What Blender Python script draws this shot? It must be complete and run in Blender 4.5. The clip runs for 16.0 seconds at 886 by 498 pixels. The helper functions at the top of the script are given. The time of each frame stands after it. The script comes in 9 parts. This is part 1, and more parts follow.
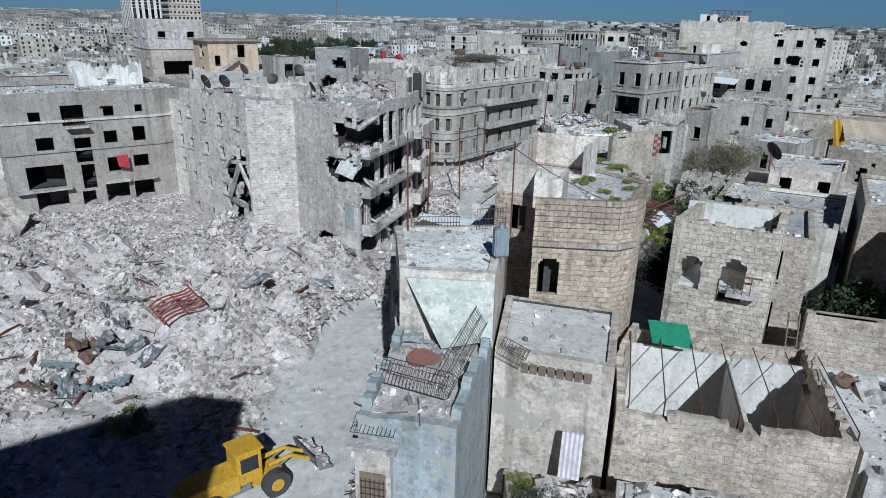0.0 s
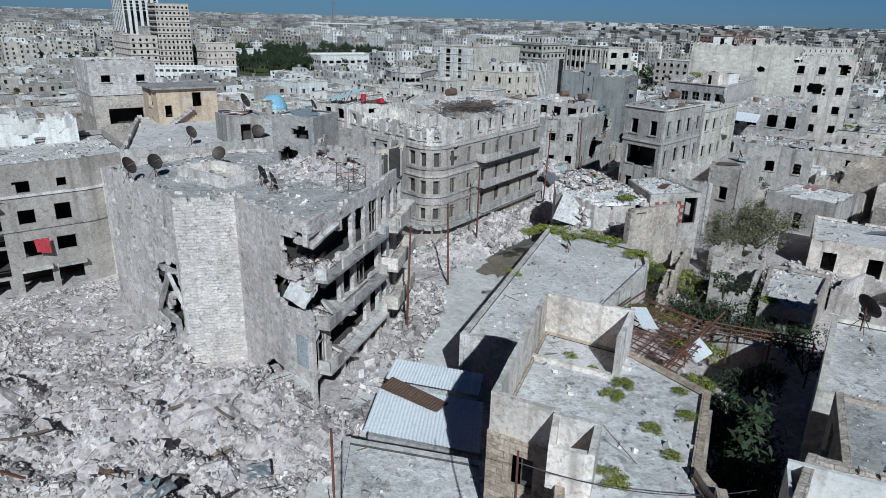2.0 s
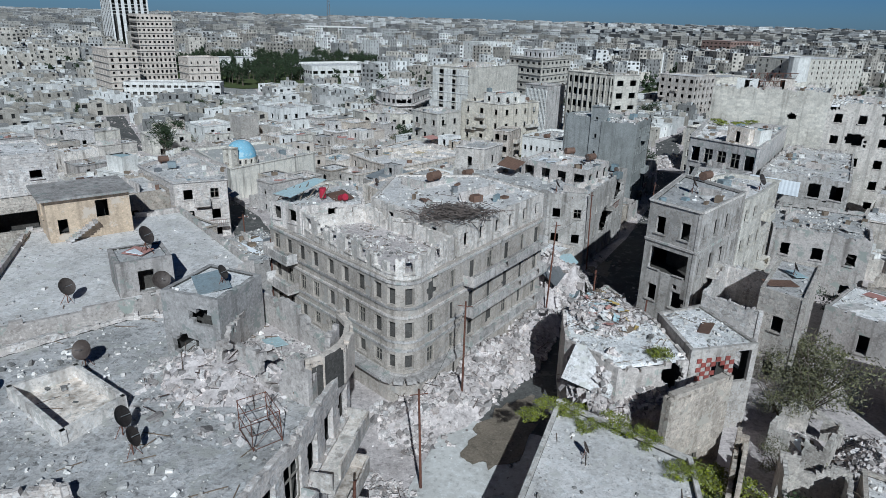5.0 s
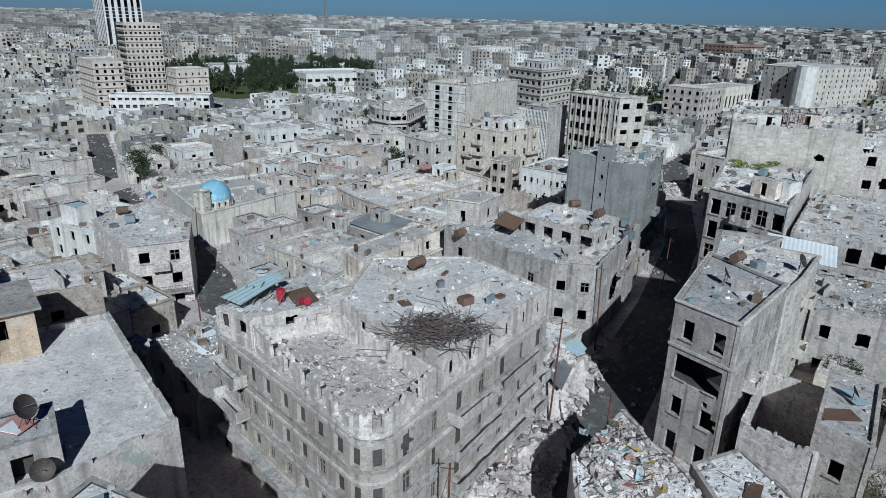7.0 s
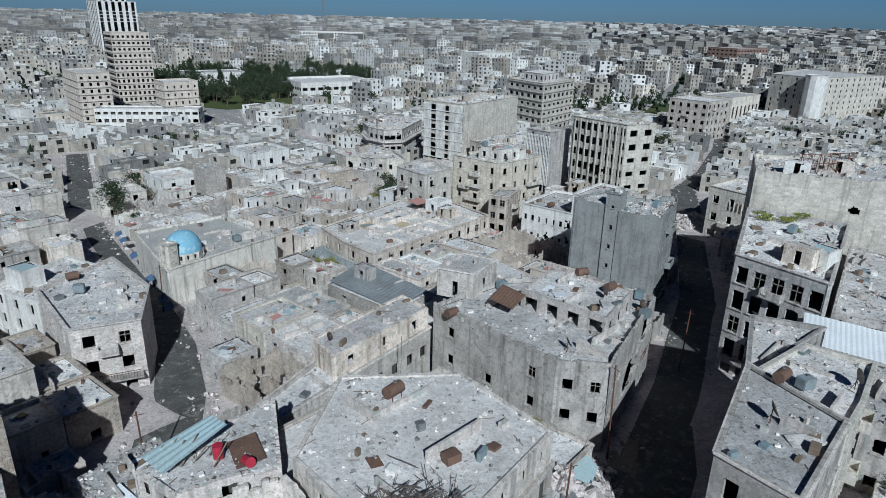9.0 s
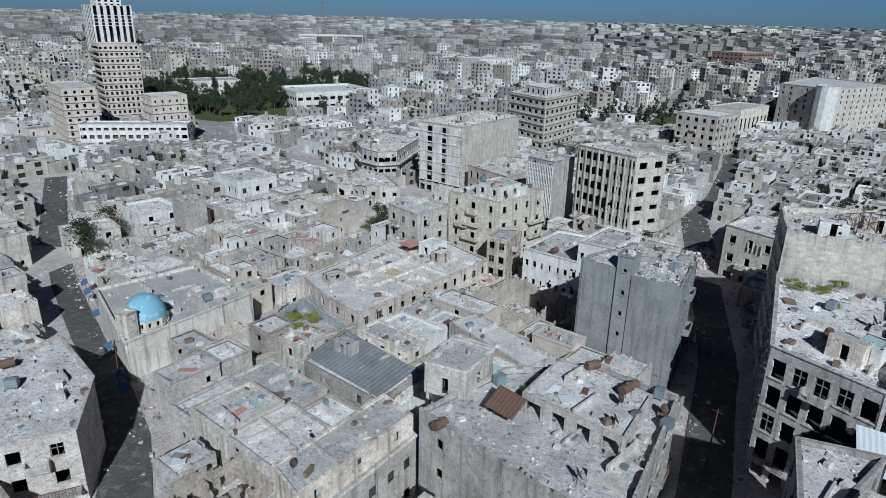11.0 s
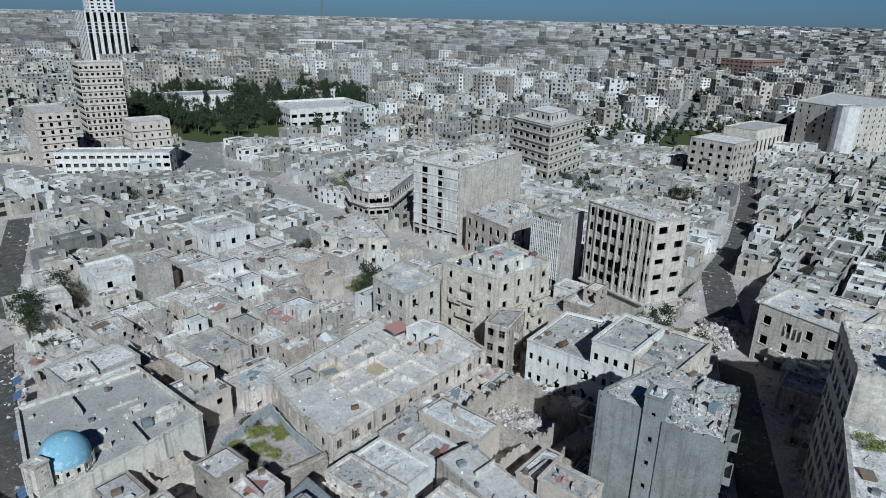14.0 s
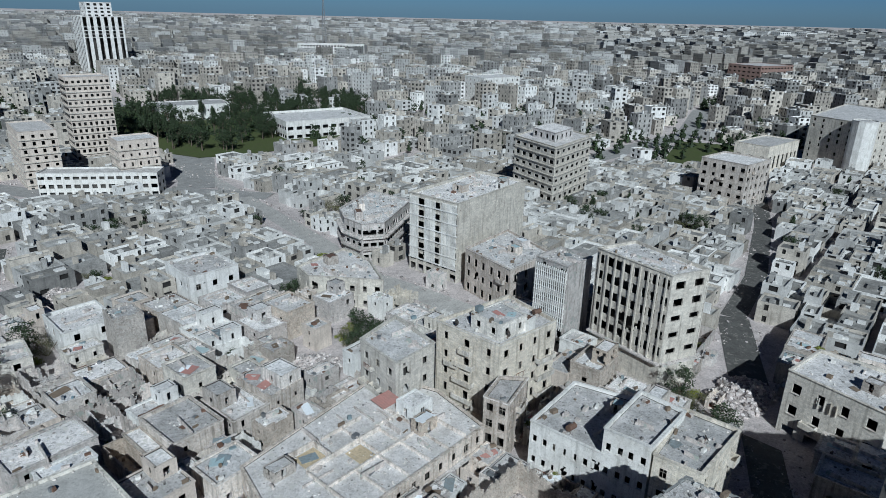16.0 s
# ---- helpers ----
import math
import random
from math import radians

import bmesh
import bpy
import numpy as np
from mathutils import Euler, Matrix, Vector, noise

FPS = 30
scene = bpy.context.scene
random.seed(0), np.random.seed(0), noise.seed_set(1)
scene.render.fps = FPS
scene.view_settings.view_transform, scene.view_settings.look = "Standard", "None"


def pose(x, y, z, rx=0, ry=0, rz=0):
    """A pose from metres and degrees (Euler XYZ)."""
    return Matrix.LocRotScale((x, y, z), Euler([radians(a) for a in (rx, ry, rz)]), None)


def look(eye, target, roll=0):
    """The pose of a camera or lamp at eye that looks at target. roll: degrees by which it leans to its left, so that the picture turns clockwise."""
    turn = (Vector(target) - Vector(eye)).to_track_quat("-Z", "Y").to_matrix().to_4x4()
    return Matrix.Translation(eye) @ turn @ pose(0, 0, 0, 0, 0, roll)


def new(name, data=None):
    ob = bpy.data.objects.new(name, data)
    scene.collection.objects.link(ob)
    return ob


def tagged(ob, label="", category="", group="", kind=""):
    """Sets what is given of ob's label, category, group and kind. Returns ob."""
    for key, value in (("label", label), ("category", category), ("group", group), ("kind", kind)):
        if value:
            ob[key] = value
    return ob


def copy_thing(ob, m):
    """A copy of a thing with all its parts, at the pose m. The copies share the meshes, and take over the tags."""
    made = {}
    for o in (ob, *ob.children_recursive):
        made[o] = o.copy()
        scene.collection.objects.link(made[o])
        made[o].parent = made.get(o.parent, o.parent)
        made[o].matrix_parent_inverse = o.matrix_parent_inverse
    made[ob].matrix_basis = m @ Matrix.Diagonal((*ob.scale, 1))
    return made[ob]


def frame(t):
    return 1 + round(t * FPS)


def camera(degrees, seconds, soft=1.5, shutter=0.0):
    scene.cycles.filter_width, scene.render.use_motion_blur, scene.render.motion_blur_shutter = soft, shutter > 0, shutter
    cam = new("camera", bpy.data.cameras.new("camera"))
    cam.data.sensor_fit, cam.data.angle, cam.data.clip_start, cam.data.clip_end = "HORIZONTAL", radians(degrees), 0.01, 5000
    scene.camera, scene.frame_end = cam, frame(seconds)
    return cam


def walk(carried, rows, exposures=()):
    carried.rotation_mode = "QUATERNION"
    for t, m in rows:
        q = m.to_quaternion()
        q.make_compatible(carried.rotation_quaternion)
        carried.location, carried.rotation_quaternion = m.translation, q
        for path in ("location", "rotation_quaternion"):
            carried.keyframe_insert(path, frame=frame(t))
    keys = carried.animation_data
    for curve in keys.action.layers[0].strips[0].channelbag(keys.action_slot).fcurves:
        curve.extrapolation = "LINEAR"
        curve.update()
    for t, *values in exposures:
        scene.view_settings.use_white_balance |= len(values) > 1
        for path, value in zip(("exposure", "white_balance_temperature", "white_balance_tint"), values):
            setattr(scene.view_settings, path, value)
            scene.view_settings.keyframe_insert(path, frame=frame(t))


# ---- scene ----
# camera: seconds, x, y, z, pitch, roll, yaw
cam = camera(69.36, 16.0, soft=0.5)
PATH = [
    (0, -0.034, -0.519, 21.319, -19.428, -1.281, 0.009),
    (0.5, 0.213, 3.117, 22.592, -19.451, -1.321, -0.052),
    (1, 0.465, 6.546, 23.808, -19.474, -1.353, -0.105),
    (1.5, 0.705, 9.627, 24.914, -19.496, -1.376, -0.148),
    (2, 0.977, 12.957, 26.121, -19.520, -1.396, -0.190),
    (2.5, 1.240, 16.031, 27.247, -19.543, -1.411, -0.225),
    (3, 1.538, 19.398, 28.493, -19.569, -1.422, -0.259),
    (3.5, 1.825, 22.530, 29.662, -19.594, -1.429, -0.286),
    (4, 2.141, 25.907, 30.934, -19.621, -1.432, -0.311),
    (5, 2.767, 32.366, 33.398, -19.674, -1.430, -0.345),
    (6, 3.420, 38.910, 35.930, -19.730, -1.417, -0.364),
    (6.5, 3.760, 42.275, 37.245, -19.759, -1.407, -0.367),
    (7, 4.120, 45.808, 38.635, -19.790, -1.395, -0.366),
    (7.5, 4.450, 49.046, 39.916, -19.818, -1.383, -0.360),
    (8, 4.805, 52.520, 41.297, -19.848, -1.368, -0.350),
    (8.5, 5.139, 55.785, 42.601, -19.876, -1.354, -0.337),
    (9, 5.492, 59.261, 43.995, -19.907, -1.339, -0.319),
    (10, 6.183, 66.104, 46.753, -19.965, -1.309, -0.270),
    (11, 6.873, 73.066, 49.575, -20.024, -1.280, -0.205),
    (11.5, 7.220, 76.621, 51.020, -20.054, -1.267, -0.166),
    (12, 7.579, 80.345, 52.536, -20.084, -1.255, -0.120),
    (12.5, 7.916, 83.892, 53.981, -20.113, -1.245, -0.073),
    (13, 8.276, 87.740, 55.550, -20.143, -1.237, -0.018),
    (13.5, 8.602, 91.293, 56.998, -20.170, -1.231, 0.037),
    (14, 8.944, 95.075, 58.538, -20.198, -1.228, 0.099),
    (14.5, 9.258, 98.608, 59.975, -20.224, -1.228, 0.160),
    (15, 9.592, 102.442, 61.533, -20.251, -1.231, 0.231),
    (15.5, 9.897, 105.994, 62.974, -20.276, -1.238, 0.299),
    (16, 10.219, 109.823, 64.523, -20.301, -1.248, 0.377),
]
walk(cam, [(t, pose(x, y, z, 90 + pitch, roll, yaw)) for t, x, y, z, pitch, roll, yaw in PATH],
     exposures=[(0, -0.75, 5330, 0), (16, -0.75, 5370, -1)])

# ---- world, sun, exposure ----
SUN_AZ, SUN_EL = 172.0, 35.0      # degrees clockwise from +y, and above the horizon
world = bpy.data.worlds.new("sky")
scene.world = world
world.use_nodes = True
wn = world.node_tree
sky = wn.nodes.new("ShaderNodeTexSky")
sky.sky_type, sky.sun_disc = "NISHITA", False
sky.sun_elevation, sky.sun_rotation = radians(SUN_EL), radians(SUN_AZ)
sky.altitude, sky.air_density, sky.dust_density, sky.ozone_density = 400, 1.0, 0.3, 2.0
tint = wn.nodes.new("ShaderNodeMix")
tint.data_type, tint.blend_type = "RGBA", "MULTIPLY"
tint.inputs[0].default_value = 1.0
wn.links.new(sky.outputs[0], tint.inputs[6])
# haze: the sky grows paler towards the horizon
height = wn.nodes.new("ShaderNodeSeparateXYZ")
wn.links.new(wn.nodes.new("ShaderNodeTexCoord").outputs["Generated"], height.inputs[0])
fade = wn.nodes.new("ShaderNodeMapRange")
fade.interpolation_type = "SMOOTHSTEP"
fade.inputs[1].default_value, fade.inputs[2].default_value = 0.0, 0.34
wn.links.new(height.outputs[2], fade.inputs[0])
hue = wn.nodes.new("ShaderNodeMix")
hue.data_type = "RGBA"
hue.inputs[6].default_value, hue.inputs[7].default_value = (0.86, 1.36, 2.42, 1), (0.22, 0.36, 0.65, 1)
wn.links.new(fade.outputs[0], hue.inputs[0])
wn.links.new(hue.outputs[2], tint.inputs[7])
wn.links.new(tint.outputs[2], wn.nodes["Background"].inputs[0])
wn.nodes["Background"].inputs[1].default_value = 0.028
sun = new("sun", bpy.data.lights.new("sun", "SUN"))
sun.data.energy, sun.data.angle, sun.data.color = 6.8, radians(0.55), (1.0, 0.945, 0.9)
sa, se = radians(SUN_AZ), radians(SUN_EL)
sun.matrix_world = look((0, 0, 0), (-math.sin(sa) * math.cos(se), -math.cos(sa) * math.cos(se), -math.sin(se)))
scene.view_settings.exposure = 0.0


# ---- materials ----
def nd(nt, kind, **inputs):
    n = nt.nodes.new(kind)
    for k, v in inputs.items():
        n.inputs[k.replace("_", " ")].default_value = v
    return n


def mix(nt, fac, a, b, blend="MIX"):
    n = nt.nodes.new("ShaderNodeMix")
    n.data_type, n.blend_type = "RGBA", blend
    for sock, v in ((n.inputs[0], fac), (n.inputs[6], a), (n.inputs[7], b)):
        if hasattr(v, "links"):
            nt.links.new(v, sock)
        else:
            sock.default_value = v if isinstance(v, (int, float)) else (*v, 1)
    return n.outputs[2]


def ramp(nt, src, lo, hi, a=0.0, b=1.0):
    n = nd(nt, "ShaderNodeMapRange")
    n.clamp = True
    nt.links.new(src, n.inputs[0])
    n.inputs[1].default_value, n.inputs[2].default_value, n.inputs[3].default_value, n.inputs[4].default_value = lo, hi, a, b
    return n.outputs[0]


def math_node(nt, op, a, b=0.0):
    n = nt.nodes.new("ShaderNodeMath")
    n.operation = op
    for i, v in ((0, a), (1, b)):
        if hasattr(v, "links"):
            nt.links.new(v, n.inputs[i])
        else:
            n.inputs[i].default_value = v
    return n.outputs[0]


def surface(name, base, dirt, spread=0.5, rough=0.9, bump=0.25, courses=None, streaks=0.0, random=0.0, metal=0.0, grain=6.0, island=False, chips=None, speck=0.0):
    """A weathered surface: stains at about two metres, grain at a few centimetres, optional masonry courses (width, height, joint colour),
    rain streaks, chips of another colour."""
    dirt = [c * 0.8 for c in dirt]
    m = bpy.data.materials.new(name)
    m.use_nodes = True
    nt = m.node_tree
    bsdf = nt.nodes["Principled BSDF"]
    bsdf.inputs["Roughness"].default_value, bsdf.inputs["Metallic"].default_value = rough, metal
    bsdf.inputs["Specular IOR Level"].default_value = 0.25 if metal == 0 else 0.5
    geo = nt.nodes.new("ShaderNodeNewGeometry")
    pos = geo.outputs["Position"]
    big = nd(nt, "ShaderNodeTexNoise", Scale=0.33, Detail=5.0, Roughness=0.62)
    mid = nd(nt, "ShaderNodeTexNoise", Scale=1.9, Detail=4.0, Roughness=0.6)
    fine = nd(nt, "ShaderNodeTexNoise", Scale=grain, Detail=3.0, Roughness=0.7)
    for n in (big, mid, fine):
        nt.links.new(pos, n.inputs["Vector"])
    col = mix(nt, ramp(nt, big.outputs[0], 0.38, 0.68, 0, spread), base, dirt)
    col = mix(nt, ramp(nt, mid.outputs[0], 0.5, 0.75, 0, spread * 0.8), col, dirt)
    dark = [c * 0.55 for c in dirt]
    col = mix(nt, ramp(nt, fine.outputs[0], 0.55, 0.72, 0, 0.7 * spread + 0.15), col, dark)
    light = [min(0.9, c * 1.5) for c in base]
    col = mix(nt, ramp(nt, fine.outputs[0], 0.46, 0.3, 0, 0.5), col, light)
    height = math_node(nt, "ADD", math_node(nt, "MULTIPLY", fine.outputs[0], 0.6), math_node(nt, "MULTIPLY", mid.outputs[0], 0.8))
    if speck:
        for sc, w in ((3.1, 0.75), (9.0, 0.6)):
            vo = nd(nt, "ShaderNodeTexVoronoi", Scale=sc, Randomness=1.0)
            nt.links.new(pos, vo.inputs["Vector"])
            sv = nt.nodes.new("ShaderNodeSeparateColor")
            nt.links.new(vo.outputs["Color"], sv.inputs[0])
            pick = ramp(nt, mid.outputs[0], 0.42, 0.62, 0.25, 1.0)
            col = mix(nt, math_node(nt, "MULTIPLY", ramp(nt, sv.outputs[0], 0.62, 0.9, 0, speck * w), pick), col, [c * 0.42 for c in dirt])
            col = mix(nt, math_node(nt, "MULTIPLY", ramp(nt, sv.outputs[1], 0.7, 0.95, 0, speck * w), pick), col, light)
            height = math_node(nt, "ADD", height, math_node(nt, "MULTIPLY", sv.outputs[2], 0.5 * speck))
    if streaks:
        sep = nt.nodes.new("ShaderNodeSeparateXYZ")
        nt.links.new(pos, sep.inputs[0])
        com = nt.nodes.new("ShaderNodeCombineXYZ")
        nt.links.new(math_node(nt, "MULTIPLY", sep.outputs[0], 1.6), com.inputs[0])
        nt.links.new(math_node(nt, "MULTIPLY", sep.outputs[1], 1.6), com.inputs[1])
        nt.links.new(math_node(nt, "MULTIPLY", sep.outputs[2], 0.12), com.inputs[2])
        st = nd(nt, "ShaderNodeTexNoise", Scale=1.0, Detail=3.0)
        nt.links.new(com.outputs[0], st.inputs["Vector"])
        col = mix(nt, ramp(nt, st.outputs[0], 0.52, 0.72, 0, streaks), col, dark)
    if courses:
        bw, bh, joint = courses
        tc = nt.nodes.new("ShaderNodeTexCoord")
        sep = nt.nodes.new("ShaderNodeSeparateXYZ")
        nt.links.new(tc.outputs["UV"], sep.inputs[0])
        com = nt.nodes.new("ShaderNodeCombineXYZ")
        nt.links.new(sep.outputs[0], com.inputs[0])
        nt.links.new(sep.outputs[1], com.inputs[1])
        br = nd(nt, "ShaderNodeTexBrick", Scale=1.0, Mortar_Size=0.014, Mortar_Smooth=0.5, Bias=0.0, Brick_Width=bw, Row_Height=bh)
        br.inputs["Color1"].default_value, br.inputs["Color2"].default_value, br.inputs["Mortar"].default_value = (0.72, 0.715, 0.71, 1), (1.12, 1.1, 1.07, 1), (*joint, 1)
        nt.links.new(com.outputs[0], br.inputs["Vector"])
        col = mix(nt, 0.6, col, br.outputs["Color"], "MULTIPLY")
        height = math_node(nt, "SUBTRACT", height, math_node(nt, "MULTIPLY", br.outputs["Fac"], 0.9))
    if chips:
        ch = nd(nt, "ShaderNodeTexNoise", Scale=0.8, Detail=6.0, Roughness=0.7)
        off = nt.nodes.new("ShaderNodeVectorMath")
        off.inputs[1].default_value = (13.7, 4.1, 9.3)
        nt.links.new(pos, off.inputs[0])
        nt.links.new(off.outputs[0], ch.inputs["Vector"])
        col = mix(nt, ramp(nt, ch.outputs[0], 0.56, 0.6, 0, 0.9), col, chips)
    if random:
        info = nt.nodes.new("ShaderNodeObjectInfo")
        src = geo.outputs["Random Per Island"] if island else info.outputs["Random"]
        val = nt.nodes.new("ShaderNodeHueSaturation")
        nt.links.new(ramp(nt, src, 0, 1, 1 - random, 1 + random * 0.8), val.inputs["Value"])
        rnd2 = math_node(nt, "FRACT", math_node(nt, "MULTIPLY", src, 7.13))
        nt.links.new(ramp(nt, rnd2, 0, 1, 0.7, 1.25), val.inputs["Saturation"])
        nt.links.new(col, val.inputs["Color"])
        col = val.outputs[0]
    nt.links.new(col, bsdf.inputs["Base Color"])
    if bump:
        b = nd(nt, "ShaderNodeBump", Strength=bump, Distance=0.12)
        nt.links.new(height, b.inputs["Height"])
        nt.links.new(b.outputs[0], bsdf.inputs["Normal"])
    return m


CONCRETE = surface("concrete", (0.59, 0.545, 0.515), (0.3, 0.265, 0.24), 0.6, streaks=0.65, random=0.32, chips=(0.34, 0.36, 0.33), speck=0.3)
PLASTER = surface("plaster", (0.77, 0.685, 0.61), (0.34, 0.28, 0.225), 0.65, streaks=0.7, random=0.3, chips=(0.46, 0.425, 0.375), speck=0.4)
HONEY = surface("honey_limestone", (0.645, 0.54, 0.445), (0.33, 0.265, 0.205), 0.65, streaks=0.3, chips=(0.55, 0.47, 0.38), courses=(0.42, 0.24, (0.7, 0.66, 0.6)), random=0.18, bump=0.8, speck=0.45)
STONE = surface("limestone_wall", (0.64, 0.56, 0.49), (0.31, 0.262, 0.22), 0.7, streaks=0.3, chips=(0.47, 0.43, 0.375), courses=(0.48, 0.26, (0.78, 0.76, 0.73)), random=0.18, bump=0.6, speck=0.45)
BLOCK = surface("grey_blockwork", (0.82, 0.755, 0.715), (0.46, 0.41, 0.375), 0.65, chips=(0.56, 0.51, 0.475), courses=(0.46, 0.23, (0.84, 0.81, 0.78)), random=0.1, bump=0.7, speck=0.65, streaks=0.3)
CREAM = surface("cream_stone", (0.76, 0.705, 0.62), (0.46, 0.41, 0.34), 0.5, courses=(0.6, 0.3, (0.68, 0.65, 0.6)), streaks=0.55, random=0.14, bump=0.3, speck=0.22)
WHITEWASH = surface("whitewash", (0.8, 0.78, 0.745), (0.5, 0.47, 0.42), 0.5, streaks=0.4, random=0.08, speck=0.12)
GREYRENDER = surface("grey_cement_render", (0.31, 0.315, 0.305), (0.19, 0.19, 0.18), 0.55, streaks=0.45, random=0.05, speck=0.2)
BUFF = surface("buff_render", (0.67, 0.605, 0.545), (0.37, 0.325, 0.285), 0.6, streaks=0.55, chips=(0.4, 0.365, 0.32), speck=0.35, bump=0.35)
PALEBUFF = surface("pale_buff_stone_facing", (0.66, 0.615, 0.545), (0.42, 0.38, 0.33), 0.6, streaks=0.55, courses=(0.9, 0.45, (0.85, 0.84, 0.82)), speck=0.15)
ROSE = surface("rose_beige_render", (0.64, 0.56, 0.49), (0.42, 0.36, 0.31), 0.5, streaks=0.4)
PALEROOF = surface("pale_cracked_screed", (0.76, 0.72, 0.695), (0.5, 0.465, 0.435), 0.65, grain=4.0, bump=0.4, chips=(0.6, 0.575, 0.535), speck=0.4)
ROOF = surface("dusty_roof_screed", (0.82, 0.78, 0.76), (0.36, 0.345, 0.325), 0.65, random=0.34, grain=5.0, bump=0.5, chips=(0.58, 0.56, 0.52), speck=0.7)
# near-black on purpose: the shade of unlit rooms is put into this colour
INSIDE = surface("darkened_interior_plaster", (0.1, 0.092, 0.083), (0.045, 0.04, 0.036), 0.7, random=0.15)
DUST = surface("dusty_ground", (0.61, 0.545, 0.525), (0.4, 0.35, 0.33), 0.65, grain=3.0, bump=0.5, speck=0.45)
TRACK = surface("pale_trodden_dust", (0.66, 0.64, 0.61), (0.5, 0.475, 0.44), 0.5, grain=2.0, bump=0.25)
ASPHALT = surface("dust_covered_asphalt", (0.13, 0.127, 0.12), (0.08, 0.076, 0.07), 0.7, grain=5.0, speck=0.3, chips=(0.22, 0.205, 0.185))
RUBBLE = surface("broken_masonry", (0.6, 0.54, 0.51), (0.31, 0.27, 0.25), 0.6, random=0.55, island=True, bump=0.5, speck=0.3)
RUST = surface("rusty_steel", (0.2, 0.085, 0.055), (0.09, 0.05, 0.04), 0.7, rough=0.8, metal=0.3)
STEEL = surface("dull_grey_steel", (0.3, 0.31, 0.32), (0.17, 0.17, 0.17), 0.5, rough=0.55, metal=0.5)


# ---- ground heights ----
GY = [-400, 75, 120, 160, 210, 300, 400, 600, 1000, 1800, 2600, 5000]
GZ = [2.8, 2.8, 1.5, -1, -4.5, -6, -10, -10, -2, 12, 20, 22]


def ground_z(x, y):
    return float(np.interp(y, GY, GZ))


# ---- mesh helpers ----
def finish(name, bm, mats, parent=None, label="", smooth=False):
    me = bpy.data.meshes.new(name)
    bm.to_mesh(me)
    bm.free()
    for m in mats if isinstance(mats, (list, tuple)) else [mats]:
        me.materials.append(m)
    ob = new(name, me)
    if parent is not None:
        ob.parent = parent
    if label:
        ob["label"] = label
    return ob


def raw(name, verts, faces, mats, parent=None, label="", fmat=None, uvs=None):
    """A mesh object from generated corner and face arrays."""
    me = bpy.data.meshes.new(name)
    me.from_pydata(verts, [], faces)
    for m in mats if isinstance(mats, (list, tuple)) else [mats]:
        me.materials.append(m)
    if fmat is not None:
        me.polygons.foreach_set("material_index", fmat)
    if uvs is not None:
        me.uv_layers.new(name="uv").data.foreach_set("uv", np.asarray(uvs, dtype=np.float32).ravel())
    ob = new(name, me)
    if parent is not None:
        ob.parent = parent
    if label:
        ob["label"] = label
    return ob


class Quads:
    """Collects quads with material index and metric uv."""
    def __init__(self):
        self.v, self.f, self.m, self.uv = [], [], [], []

    def quad(self, a, b, c, d, m=0, uv=None):
        k = len(self.v)
        self.v += [a, b, c, d]
        self.f.append((k, k + 1, k + 2, k + 3))
        self.m.append(m)
        if uv is None:
            w = (Vector(b) - Vector(a)).length
            h = (Vector(d) - Vector(a)).length
            uv = ((0, 0), (w, 0), (w, h), (0, h))
        self.uv += list(uv)

    def box(self, x0, x1, y0, y1, z0, z1, m=0, frame=None, bottom=False):
        P = [(x0, y0, z0), (x1, y0, z0), (x1, y1, z0), (x0, y1, z0), (x0, y0, z1), (x1, y0, z1), (x1, y1, z1), (x0, y1, z1)]
        if frame is not None:
            P = [tuple(frame @ Vector(p)) for p in P]
        for a, b, c, d in ((0, 1, 5, 4), (1, 2, 6, 5), (2, 3, 7, 6), (3, 0, 4, 7), (4, 5, 6, 7)) + (((3, 2, 1, 0),) if bottom else ()):
            self.quad(P[a], P[b], P[c], P[d], m)

    def done(self, name, mats, parent=None, label=""):
        return raw(name, self.v, self.f, mats, parent, label, self.m, self.uv)


def hashed(*k):
    return random.Random(repr(k))


def runs(mask):
    """Greedy rectangles (r0, r1, c0, c1) of the true cells of a mask."""
    mask = mask.copy()
    out = []
    R, C = mask.shape
    for r in range(R):
        c = 0
        while c < C:
            if not mask[r, c]:
                c += 1
                continue
            e = c
            while e < C and mask[r, e]:
                e += 1
            q = r + 1
            while q < R and mask[q, c:e].all():
                q += 1
            mask[r:q, c:e] = False
            out.append((r, q, c, e))
            c = e
    return out


def wobble(u, v, seed, s=0.9):
    return noise.noise((u * s + seed * 17.3, v * s - seed * 5.1, seed * 3.7)) + 0.5 * noise.noise((u * s * 2.7, v * s * 2.7 + seed, seed))


